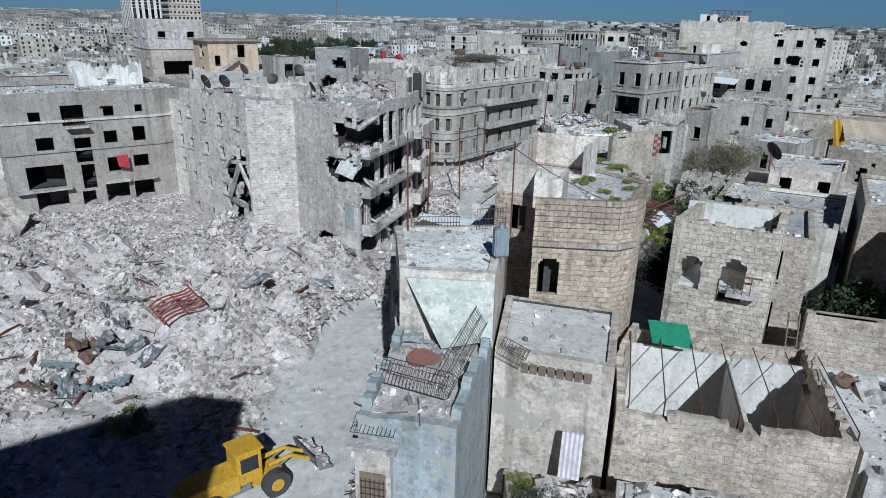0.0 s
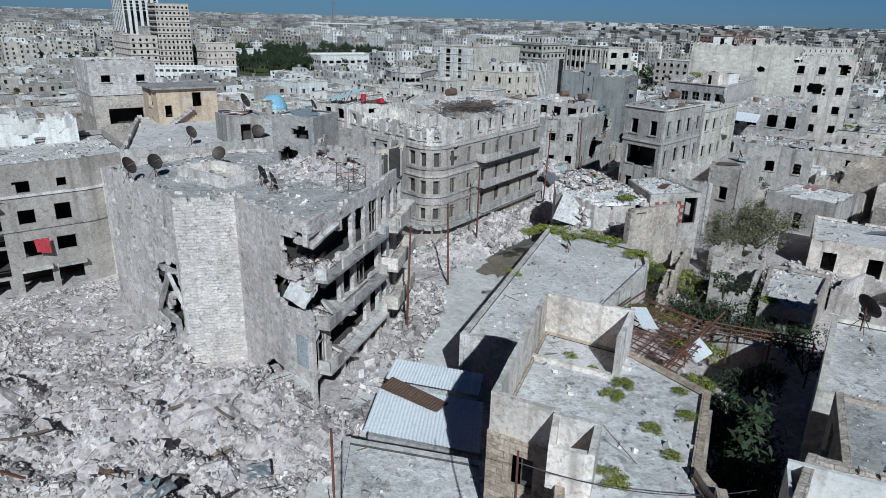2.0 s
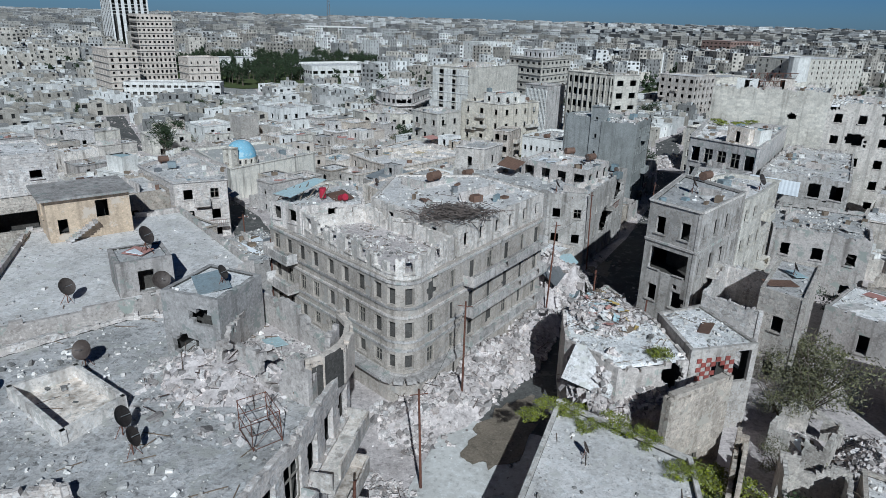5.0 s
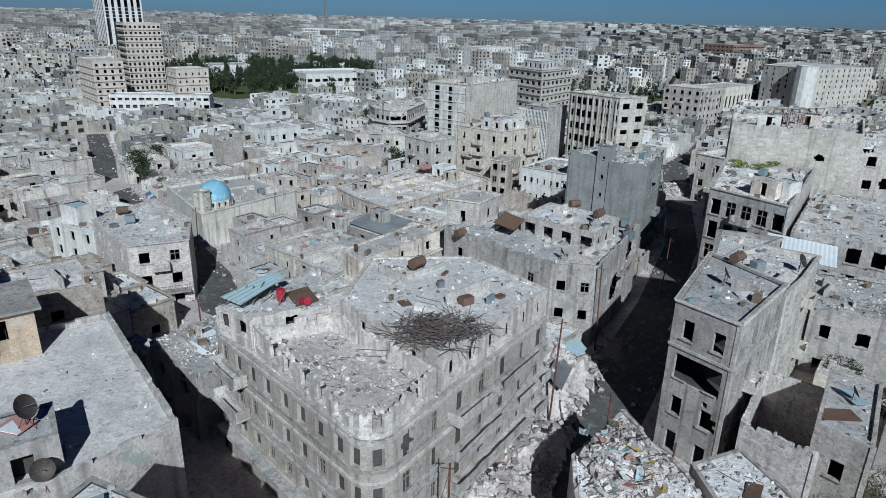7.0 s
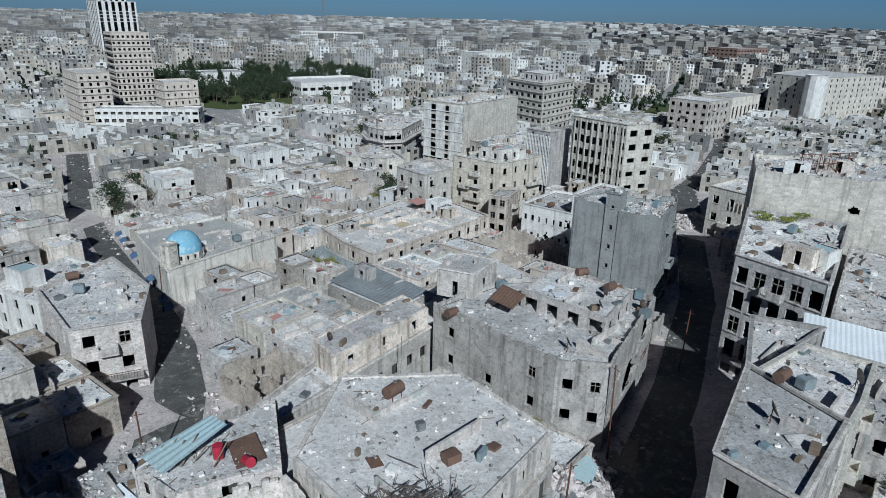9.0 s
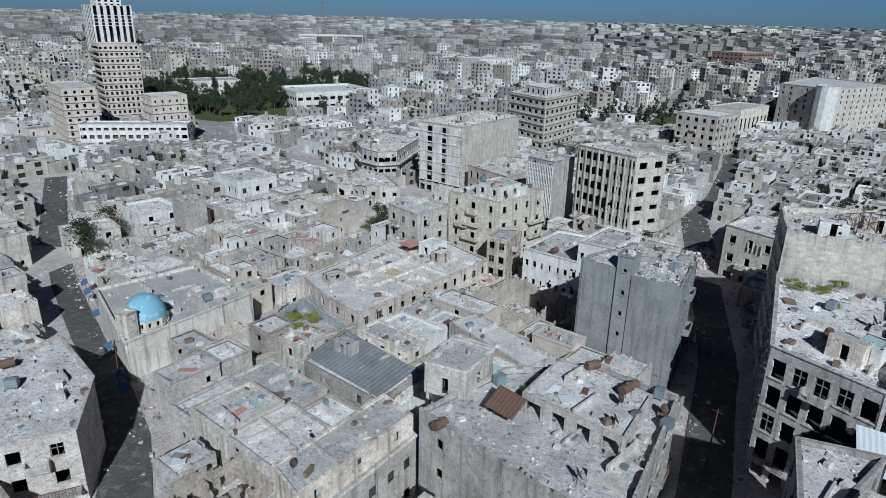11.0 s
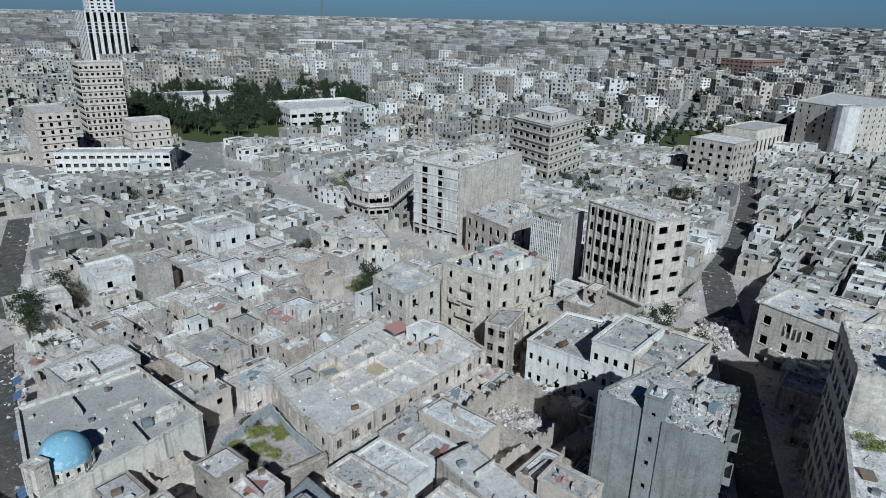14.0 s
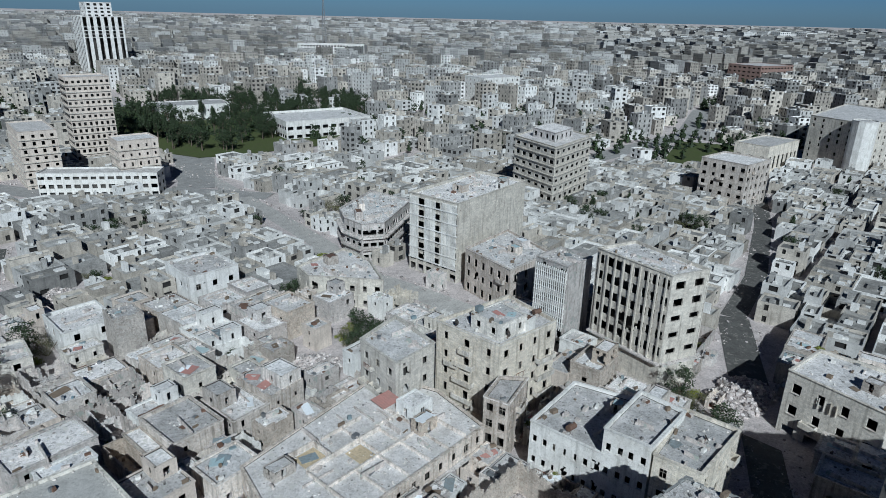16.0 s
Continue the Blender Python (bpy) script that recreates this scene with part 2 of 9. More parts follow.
def facade(q, a, b, z0, z1, storeys=0, bays=0, win=(1.1, 1.5), sill=0.9, first=0, holes=(), erode=0.0, cell=0.25, seed=1, m=0, mi=1, depth=0.3, skip=0.0, thick=True, doors=0, openings=(), pock=0.012, roof_v=None):
    """One wall from a to b (outside on the right hand), with window openings in rows, broken holes (u, v, ru, rv) and an eroded top."""
    a, b = Vector(a), Vector(b)
    L, H = (b - a).length, z1 - z0
    if L < 0.3:
        return []
    t = (b - a) / L
    inn = Vector((-t.y, t.x))
    nu, nv = max(2, round(L / cell)), max(2, round(H / cell))
    cu, cv = L / nu, H / nv
    solid = np.ones((nv, nu), bool)
    rnd = hashed(seed, round(L, 2))
    wins = []
    if storeys and bays:
        sh = H / storeys if not isinstance(storeys, tuple) else storeys[1]
        ns = storeys if not isinstance(storeys, tuple) else storeys[0]
        for s in range(first, ns):
            for k in range(bays):
                if rnd.random() < skip:
                    continue
                ww, wh, sl = win[0], win[1], sill
                if s == 0 and doors:
                    ww, wh, sl = doors, min(2.6, sh - 0.5), 0.0
                uc, v0 = (k + 0.5) * L / bays, s * sh + sl
                c0, c1 = round((uc - ww / 2) / cu), round((uc + ww / 2) / cu)
                r0, r1 = round(v0 / cv), round((v0 + wh) / cv)
                solid[max(0, r0):r1, max(0, c0):c1] = False
                wins.append((c0 * cu, c1 * cu, r0 * cv, r1 * cv, s))
    # shell pocks, and some openings broken wider
    if cell < 0.38 and H > 2.4:
        for _ in range(int(L * H * pock)):
            r, c = rnd.randrange(nv), rnd.randrange(nu)
            solid[r, c:c + rnd.choice((1, 1, 1, 2))] = False
    for u0, u1, v0, v1, s in list(wins):
        if cell < 0.38 and rnd.random() < 0.07:
            for _ in range(7):
                r, c = round(rnd.uniform(v0 - 0.4, v1 + 0.3) / cv), round(rnd.uniform(u0 - 0.45, u1 + 0.2) / cu)
                solid[max(0, r):r + 2, max(0, c):c + 2] = False
    for uc, v0, w, h, arch in openings:
        for r in range(nv):
            for c in range(nu):
                u, v = (c + 0.5) * cu - uc, (r + 0.5) * cv - v0
                if 0 < v < h and abs(u) < w / 2 and not (arch and v > h - w / 2 and math.hypot(u, v - h + w / 2) > w / 2):
                    solid[r, c] = False
    if holes or erode:
        for r in range(nv):
            for c in range(nu):
                u, v = (c + 0.5) * cu, (r + 0.5) * cv
                for hu, hv, ru, rv in holes:
                    if ((u - hu) / ru) ** 2 + ((v - hv) / rv) ** 2 < 1 + 0.75 * wobble(u, v, seed):
                        solid[r, c] = False
                if erode and v > H - erode * (0.35 + 0.9 * wobble(u, 0, seed + 3, 0.5) + 0.4 * wobble(u, v, seed, 1.3)):
                    solid[r, c] = False

    jit = 0.5 * min(cu, cv) if (erode > 0.3 or holes) and cell < 0.5 else 0.0      # broken walls have no straight edges

    def P(u, v, dd=0.0):
        du = dv = 0.0
        if jit and 0.01 < u < L - 0.01 and v > 0.01:
            du, dv = jit * noise.noise((u * 3.1, v * 3.1, seed)), jit * noise.noise((u * 3.1, v * 3.1, seed + 9.5))
        w = a + t * (u + du) + inn * dd
        return (w.x, w.y, z0 + v + dv)

    def cells(mask):
        return [(int(r), int(r) + 1, int(c), int(c) + 1) for r, c in zip(*np.nonzero(mask))] if jit else runs(mask)
    cut = nv if roof_v is None else min(nv, max(0, round(roof_v / cv)))
    for r0, r1, c0, c1 in cells(solid[:cut]) + [(r0 + cut, r1 + cut, c0, c1) for r0, r1, c0, c1 in (cells(solid[cut:]) if cut < nv else [])]:
        u0, u1, v0, v1 = c0 * cu, c1 * cu, r0 * cv, r1 * cv
        uv = ((u0, v0), (u1, v0), (u1, v1), (u0, v1))
        q.quad(P(u0, v0), P(u1, v0), P(u1, v1), P(u0, v1), m, uv)
        if thick:
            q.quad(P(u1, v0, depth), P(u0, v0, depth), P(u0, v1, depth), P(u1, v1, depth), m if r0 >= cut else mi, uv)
    if thick:
        pad = np.zeros((nv + 2, nu + 2), bool)
        pad[1:-1, 1:-1] = solid
        pad[0, :] = True
        for r in range(nv + 1):       # level edges
            up, dn = pad[r + 1, 1:-1], pad[r, 1:-1]
            for val, flip in ((dn & ~up, False), (up & ~dn, True)):
                c = 0
                while c < nu:
                    if not val[c]:
                        c += 1
                        continue
                    e = c
                    while e < nu and val[e] and not (jit and e > c):
                        e += 1
                    p = [P(c * cu, r * cv), P(e * cu, r * cv), P(e * cu, r * cv, depth), P(c * cu, r * cv, depth)]
                    q.quad(*(p[::-1] if flip else p), m)
                    c = e
        for c in range(nu + 1):       # upright edges
            le, ri = pad[1:-1, c], pad[1:-1, c + 1]
            for val, flip in ((le & ~ri, False), (ri & ~le, True)):
                r = 0
                while r < nv:
                    if not val[r]:
                        r += 1
                        continue
                    e = r
                    while e < nv and val[e] and not (jit and e > r):
                        e += 1
                    uu = min(max(c * cu, 0.004), L - 0.004)      # ends stay behind the next wall's face
                    p = [P(uu, r * cv), P(uu, r * cv, depth), P(uu, e * cv, depth), P(uu, e * cv)]
                    q.quad(*(p[::-1] if flip else p), m)
                    r = e
    out = []
    if cell < 0.36:
        for u0, u1, v0, v1, s in wins:
            if v0 > 0.2:
                p = [P(u0 - 0.12, v0 - 0.12, -0.14), P(u1 + 0.12, v0 - 0.12, -0.14), P(u1 + 0.12, v0 - 0.12, 0.0), P(u0 - 0.12, v0 - 0.12, 0.0)]
                o = [(x, y, z + 0.12) for x, y, z in p]
                q.quad(*o, m)
                q.quad(*p[::-1], m)
                q.quad(p[0], p[1], o[1], o[0], m)
                q.quad(p[1], p[2], o[2], o[1], m)
                q.quad(p[3], p[0], o[0], o[3], m)
    for u0, u1, v0, v1, s in wins:
        w = a + t * (u0 + u1) / 2
        out.append((w.x, w.y, z0 + v0, math.degrees(math.atan2(t.y, t.x)), u1 - u0, v1 - v0))
    return out


def rect(cx, cy, w, d, yaw):
    c, s = math.cos(radians(yaw)), math.sin(radians(yaw))
    return [(cx + x * c - y * s, cy + x * s + y * c) for x, y in ((-w / 2, -d / 2), (w / 2, -d / 2), (w / 2, d / 2), (-w / 2, d / 2))]


def shrink(poly, by):
    cx, cy = sum(p[0] for p in poly) / len(poly), sum(p[1] for p in poly) / len(poly)
    out = []
    for x, y in poly:
        l = math.hypot(x - cx, y - cy)
        k = max(0.1, (l - by * 1.4) / l)
        out.append((cx + (x - cx) * k, cy + (y - cy) * k))
    return out


FOOT = []     # footprints taken
ROOFS = []    # flat roofs that carry debris: polygon, height, pieces per square metre


def local(top, q):
    o = top.location
    return [(x - o.x, y - o.y, z - o.z) for x, y, z in q.v]


def put(q, name, top, mats, label=""):
    """Quads in world metres become a part of a thing."""
    return raw(name, local(top, q), q.f, mats, top, label, q.m, q.uv)


def ledge(top, pts, z, out=0.3, h=0.18, m=None, name="ledge"):
    """A string course along an open line of wall points (outside on the right hand)."""
    q = Quads()
    for a, b in zip(pts, pts[1:]):
        a, b = Vector(a), Vector(b)
        t = (b - a).normalized()
        n = Vector((t.y, -t.x)) * out
        a2, b2 = a - t * 0.02, b + t * 0.02
        A, B, C, D = (a2.x, a2.y), (b2.x, b2.y), (b2.x + n.x, b2.y + n.y), (a2.x + n.x, a2.y + n.y)
        q.quad((*D, z + h), (*C, z + h), (*B, z + h), (*A, z + h))
        q.quad((*A, z), (*B, z), (*C, z), (*D, z))
        q.quad((*D, z), (*C, z), (*C, z + h), (*D, z + h))
        q.quad((*A, z), (*D, z), (*D, z + h), (*A, z + h))
        q.quad((*C, z), (*B, z), (*B, z + h), (*C, z + h))
    return put(q, name, top, m or CONCRETE)


def balcony(top, a, b, z, depth=1.2, rail=0.9, m=None, solid=True, broken=0.0):
    """A slab on a wall line a to b with a parapet, or a bar railing."""
    a, b = Vector(a), Vector(b)
    t = (b - a).normalized()
    fr = Matrix.Translation((a.x, a.y, 0)) @ Matrix.Rotation(math.atan2(t.y, t.x), 4, "Z")
    L = (b - a).length
    q = Quads()
    q.box(0, L, -depth, 0.05, z - 0.2, z, 0, fr, True)
    slab = put(q, "balcony", top, m or CONCRETE)
    rnd = hashed(a.x, b.y, z)

    def piece(name, mat, *dims):
        r = Quads()
        r.box(*dims, 0, fr, True)
        o = put(r, name, top, mat)
        o.parent = slab
    if solid:
        u = 0.0
        while u < L:
            w = min(rnd.uniform(0.8, 2.2), L - u)
            if rnd.random() > broken:
                piece("parapet", m or CONCRETE, u, u + w, -depth, -depth + 0.12, z, z + rail * rnd.uniform(0.8, 1.0))
            u += w
        piece("parapet", m or CONCRETE, 0, 0.12, -depth + 0.12, 0, z, z + rail)
        piece("parapet", m or CONCRETE, L - 0.12, L, -depth + 0.12, 0, z, z + rail)
    else:
        for i in range(int(L / 0.3)):
            if rnd.random() > broken:
                piece("baluster", RUST, i * 0.3, i * 0.3 + 0.035, -depth, -depth + 0.035, z, z + rail)
        piece("handrail", RUST, 0, L, -depth - 0.01, -depth + 0.045, z + rail, z + rail + 0.05)
    return slab


def building(name, label, poly, z1, z0=None, storeys=2, bays=(), mats=None, parapet=0.6, group="", sides=None, cell=0.25, seed=None, category="building", inside=True, window=None, roof=True, debris=0.5, bands=(), balconies=True, **spec):
    """A house on a footprint polygon (anticlockwise), side by side: walls with openings, floors, a sunk roof behind a parapet."""
    wall_m, roof_m = mats or (CONCRETE, ROOF)
    n = len(poly)
    cx, cy = sum(p[0] for p in poly) / n, sum(p[1] for p in poly) / n
    if z0 is None:
        z0 = min(ground_z(*p) for p in poly) - 0.5
    seed = seed if seed is not None else round(cx * 7.3 + cy * 3.1)
    top = tagged(new(name), label, category, group)
    top.location = (cx, cy, z0)
    q = Quads()
    wins = []
    for i in range(n):
        a, b = poly[i], poly[(i + 1) % n]
        L = math.dist(a, b)
        s = dict(spec)
        nb = bays[i] if i < len(bays) else max(0, int(L / 3.2))
        s.update((sides or {}).get(i, {}))
        nb = s.pop("bays", nb)
        st = s.pop("storeys", (storeys, (z1 - z0) / storeys))
        wins += facade(q, a, b, z0, z1 + parapet + 0.005 * i, storeys=st, bays=nb, cell=cell, seed=seed + i, roof_v=z1 - z0, **s)
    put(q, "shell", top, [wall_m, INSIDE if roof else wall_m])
    inner = shrink(poly, 0.25)
    if roof:
        rv = [(x - cx, y - cy, z1 - z0) for x, y in inner]
        rl = [(x - cx, y - cy, z1 - z0 - 0.3) for x, y in inner]
        raw("roof_slab", rv + rl, [tuple(range(n)), tuple(range(2 * n - 1, n - 1, -1))] + [(i, i + n, (i + 1) % n + n, (i + 1) % n) for i in range(n)], roof_m, top)
        ROOFS.append((inner, z1, debris))
    else:
        low = shrink(poly, 0.3)
        raw("earth_floor", [(x - cx, y - cy, 0.6) for x, y in low], [tuple(range(n))], DUST, top)
        ROOFS.append((low, z0 + 0.6, 2.5 * debris))
    # room walls and floors behind the openings, in the shade-darkened INSIDE colour
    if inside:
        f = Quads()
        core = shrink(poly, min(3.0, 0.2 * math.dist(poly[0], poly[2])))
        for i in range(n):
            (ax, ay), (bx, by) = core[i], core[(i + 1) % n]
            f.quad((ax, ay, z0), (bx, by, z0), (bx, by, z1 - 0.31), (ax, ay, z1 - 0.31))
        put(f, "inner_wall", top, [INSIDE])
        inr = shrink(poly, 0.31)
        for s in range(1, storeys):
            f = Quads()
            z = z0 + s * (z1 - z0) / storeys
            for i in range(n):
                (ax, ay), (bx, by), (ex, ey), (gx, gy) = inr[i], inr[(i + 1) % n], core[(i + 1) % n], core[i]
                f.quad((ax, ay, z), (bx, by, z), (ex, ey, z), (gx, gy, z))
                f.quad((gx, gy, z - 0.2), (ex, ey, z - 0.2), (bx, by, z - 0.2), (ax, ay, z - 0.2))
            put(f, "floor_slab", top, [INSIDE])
    rb = random.Random(seed)
    if roof and not spec.get("erode") and parapet > 0.12 and z1 - z0 > 3 and cy > 95:
        ledge(top, list(poly) + [poly[0]], z1 + parapet - 0.16, 0.16, 0.16, wall_m, "cornice")
    if storeys >= 3 and cell < 0.36 and cy > 95 and inside and balconies:
        for i in range(n):
            a, b = Vector(poly[i]), Vector(poly[(i + 1) % n])
            L = (b - a).length
            t = (b - a) / L
            if t.x < 0.25 or L < 7 or (i < len(bays) and bays[i] == 0):
                continue
            for s in range(1, storeys):
                if rb.random() < 0.5:
                    w = rb.uniform(2.0, 3.6)
                    u = rb.uniform(0.6, L - w - 0.6)
                    balcony(top, tuple(a + t * u), tuple(a + t * (u + w)), z0 + s * (z1 - z0) / storeys + 0.1, 1.0, 0.9, wall_m, solid=rb.random() < 0.7, broken=0.2)
    for zb in bands:
        ledge(top, list(poly) + [poly[0]], zb, 0.14, 0.22)
    if window is not None:
        o0 = Matrix.Translation((-cx, -cy, -z0))
        for x, y, z, yaw, w, h in wins:
            if hashed(x, y, z).random() < window[1]:
                o = new("window", window[0])
                o.parent = top
                o.matrix_local = o0 @ pose(x, y, z, 0, 0, yaw) @ Matrix.Diagonal((w, 1, h, 1))
    FOOT.append((poly, max(math.dist((cx, cy), p) for p in poly), cx, cy))
    return top


def window_mesh(name, m):
    """A casement of unit width and height, set back in its reveal: frame, mullion and transom."""
    q = Quads()
    for x0, x1, z0, z1 in ((-0.5, -0.43, 0, 1), (0.43, 0.5, 0, 1), (-0.43, 0.43, 0, 0.05), (-0.43, 0.43, 0.95, 1), (-0.03, 0.03, 0.05, 0.95), (-0.43, 0.43, 0.62, 0.66)):
        q.box(x0, x1, 0.12, 0.18, z0, z1, bottom=True)
    me = bpy.data.meshes.new(name)
    me.from_pydata(q.v, [], q.f)
    me.materials.append(m)
    return me


FRAME_W = surface("weathered_window_paint", (0.32, 0.29, 0.25), (0.2, 0.18, 0.15), 0.5)
WIN = window_mesh("window", FRAME_W)


def inside_poly(x, y, poly):
    c = False
    j = len(poly) - 1
    for i in range(len(poly)):
        (x0, y0), (x1, y1) = poly[i], poly[j]
        if (y0 > y) != (y1 > y) and x < (x1 - x0) * (y - y0) / (y1 - y0) + x0:
            c = not c
        j = i
    return c


def taken(x, y, r):
    for poly, rad, cx, cy in FOOT:
        if math.dist((x, y), (cx, cy)) < rad + r:
            if inside_poly(x, y, poly) or any(seg_dist(x, y, *poly[i - 1], *poly[i]) < r for i in range(len(poly))):
                return True
    return False


def seg_dist(x, y, ax, ay, bx, by):
    dx, dy = bx - ax, by - ay
    t = max(0, min(1, ((x - ax) * dx + (y - ay) * dy) / max(1e-6, dx * dx + dy * dy)))
    return math.dist((x, y), (ax + t * dx, ay + t * dy))


# ---- kit of small things ----
TIN = surface("pale_tin_sheet", (0.84, 0.86, 0.88), (0.68, 0.69, 0.7), 0.3, rough=0.7, metal=0.0)
RUSTTIN = surface("rust_stained_tin", (0.2, 0.12, 0.085), (0.11, 0.075, 0.06), 0.6, rough=0.7, metal=0.2)
DISHM = surface("weathered_dish_steel", (0.085, 0.07, 0.062), (0.06, 0.04, 0.032), 0.7, rough=0.6, metal=0.3, random=0.5)
TANKM = surface("blue_grey_tank_paint", (0.22, 0.28, 0.31), (0.25, 0.23, 0.2), 0.6, rough=0.55, random=0.2)
REDM = surface("red_barrel_plastic", (0.42, 0.03, 0.06), (0.28, 0.03, 0.04), 0.4, rough=0.5)
REDRUST = surface("dull_red_paint", (0.3, 0.085, 0.07), (0.18, 0.06, 0.05), 0.5, rough=0.6)
YELLOW = surface("loader_yellow_paint", (0.62, 0.36, 0.03), (0.35, 0.23, 0.07), 0.4, rough=0.5)
RUBBER = surface("dusty_tyre_rubber", (0.05, 0.05, 0.05), (0.14, 0.13, 0.12), 0.6, rough=0.9)
GLASS = surface("dusty_dark_glass", (0.03, 0.035, 0.04), (0.08, 0.08, 0.08), 0.5, rough=0.15)
TIMBER = surface("grey_weathered_timber", (0.22, 0.17, 0.125), (0.13, 0.1, 0.08), 0.5)
DOMEBLUE = surface("faded_light_blue_dome_paint", (0.22, 0.46, 0.62), (0.33, 0.5, 0.58), 0.7, chips=(0.42, 0.56, 0.62))
PALEBLUE = surface("pale_blue_limewash", (0.42, 0.46, 0.475), (0.3, 0.3, 0.29), 0.65, streaks=0.4, speck=0.3, chips=(0.4, 0.385, 0.36))
GREENSHEET = surface("green_tarpaulin", (0.05, 0.28, 0.17), (0.04, 0.17, 0.11), 0.4, rough=0.6)
BLUETARP = surface("blue_awning_cloth", (0.1, 0.17, 0.3), (0.14, 0.18, 0.25), 0.5, rough=0.7)
LEAF = surface("dark_green_leaves", (0.05, 0.07, 0.035), (0.025, 0.04, 0.02), 0.6, random=0.5, island=True, bump=0)
WEED = surface("yellow_green_weeds", (0.26, 0.28, 0.05), (0.12, 0.15, 0.03), 0.6, random=0.4, island=True, bump=0)
DRYBUSH = surface("dry_olive_twigs", (0.17, 0.165, 0.09), (0.11, 0.1, 0.07), 0.6, random=0.4, island=True, bump=0)
BARK = surface("grey_brown_bark", (0.14, 0.11, 0.085), (0.08, 0.065, 0.05), 0.6)
GRASS = surface("spring_grass", (0.075, 0.1, 0.03), (0.11, 0.11, 0.055), 0.7, grain=3.0, speck=0.5)

TEAL = surface("faded_teal_sheet", (0.42, 0.55, 0.58), (0.5, 0.52, 0.5), 0.5, rough=0.7)
PINK = surface("faded_red_sheet", (0.46, 0.23, 0.2), (0.4, 0.28, 0.24), 0.5, rough=0.8)
REBAR = surface("dark_rusted_rebar", (0.11, 0.075, 0.06), (0.06, 0.048, 0.042), 0.6, rough=0.85)

BOXF = np.array([(0, 1, 5, 4), (1, 2, 6, 5), (2, 3, 7, 6), (3, 0, 4, 7), (4, 5, 6, 7), (3, 2, 1, 0)])
UNIT = np.array([(-1, -1, -1), (1, -1, -1), (1, 1, -1), (-1, 1, -1), (-1, -1, 1), (1, -1, 1), (1, 1, 1), (-1, 1, 1)]) * 0.5


def chunks(rng, P, size, flat=0.65, jitter=0.22):
    """Corner and face arrays of broken blocks at the points P, with edge lengths about size."""
    n = len(P)
    v = UNIT[None] * (1 + rng.uniform(-jitter, jitter, (n, 8, 3)))
    v = v * (size[:, None] * np.stack([rng.uniform(0.7, 1.5, n), rng.uniform(0.6, 1.1, n), rng.uniform(0.35, 0.9, n) * flat / 0.65], 1))[:, None, :]
    q = rng.normal(size=(n, 4)) * np.array([1.6, 0.5, 0.5, 1.6])
    q /= np.linalg.norm(q, axis=1)[:, None]
    w, x, y, z = q.T
    R = np.stack([1 - 2 * (y * y + z * z), 2 * (x * y - z * w), 2 * (x * z + y * w), 2 * (x * y + z * w), 1 - 2 * (x * x + z * z), 2 * (y * z - x * w), 2 * (x * z - y * w), 2 * (y * z + x * w), 1 - 2 * (x * x + y * y)], 1).reshape(n, 3, 3)
    v = np.einsum("nij,nkj->nki", R, v) + P[:, None, :]
    f = BOXF[None] + (np.arange(n) * 8)[:, None, None]
    return v.reshape(-1, 3), f.reshape(-1, 4)


def bulk(name, v, f, m, label, category):
    me = bpy.data.meshes.new(name)
    me.from_pydata(v.tolist(), [], f.tolist())
    me.materials.append(m)
    return tagged(new(name, me), label, category, kind="stuff")


def in_poly(P, poly):
    c = np.zeros(len(P), bool)
    x, y = P[:, 0], P[:, 1]
    j = len(poly) - 1
    for i in range(len(poly)):
        (x0, y0), (x1, y1) = poly[i], poly[j]
        if y0 != y1:
            c ^= ((y0 > y) != (y1 > y)) & (x < (x1 - x0) * (y - y0) / (y1 - y0) + x0)
        j = i
    return c


def pick(rng, poly, n):
    a = np.array(poly)
    P = rng.uniform(a.min(0), a.max(0), (max(1, int(n * 1.8)), 2))
    P = P[in_poly(P, poly)]
    return P[:n]


def mound_height(x, y, cx, cy, rx, ry, h, seed):
    d = ((x - cx) / rx) ** 2 + ((y - cy) / ry) ** 2
    return h * max(0.0, 1 - d) ** 0.7 * (0.75 + 0.6 * noise.noise((x * 0.35, y * 0.35, seed)) + 0.25 * noise.noise((x * 1.1, y * 1.1, seed + 4)))


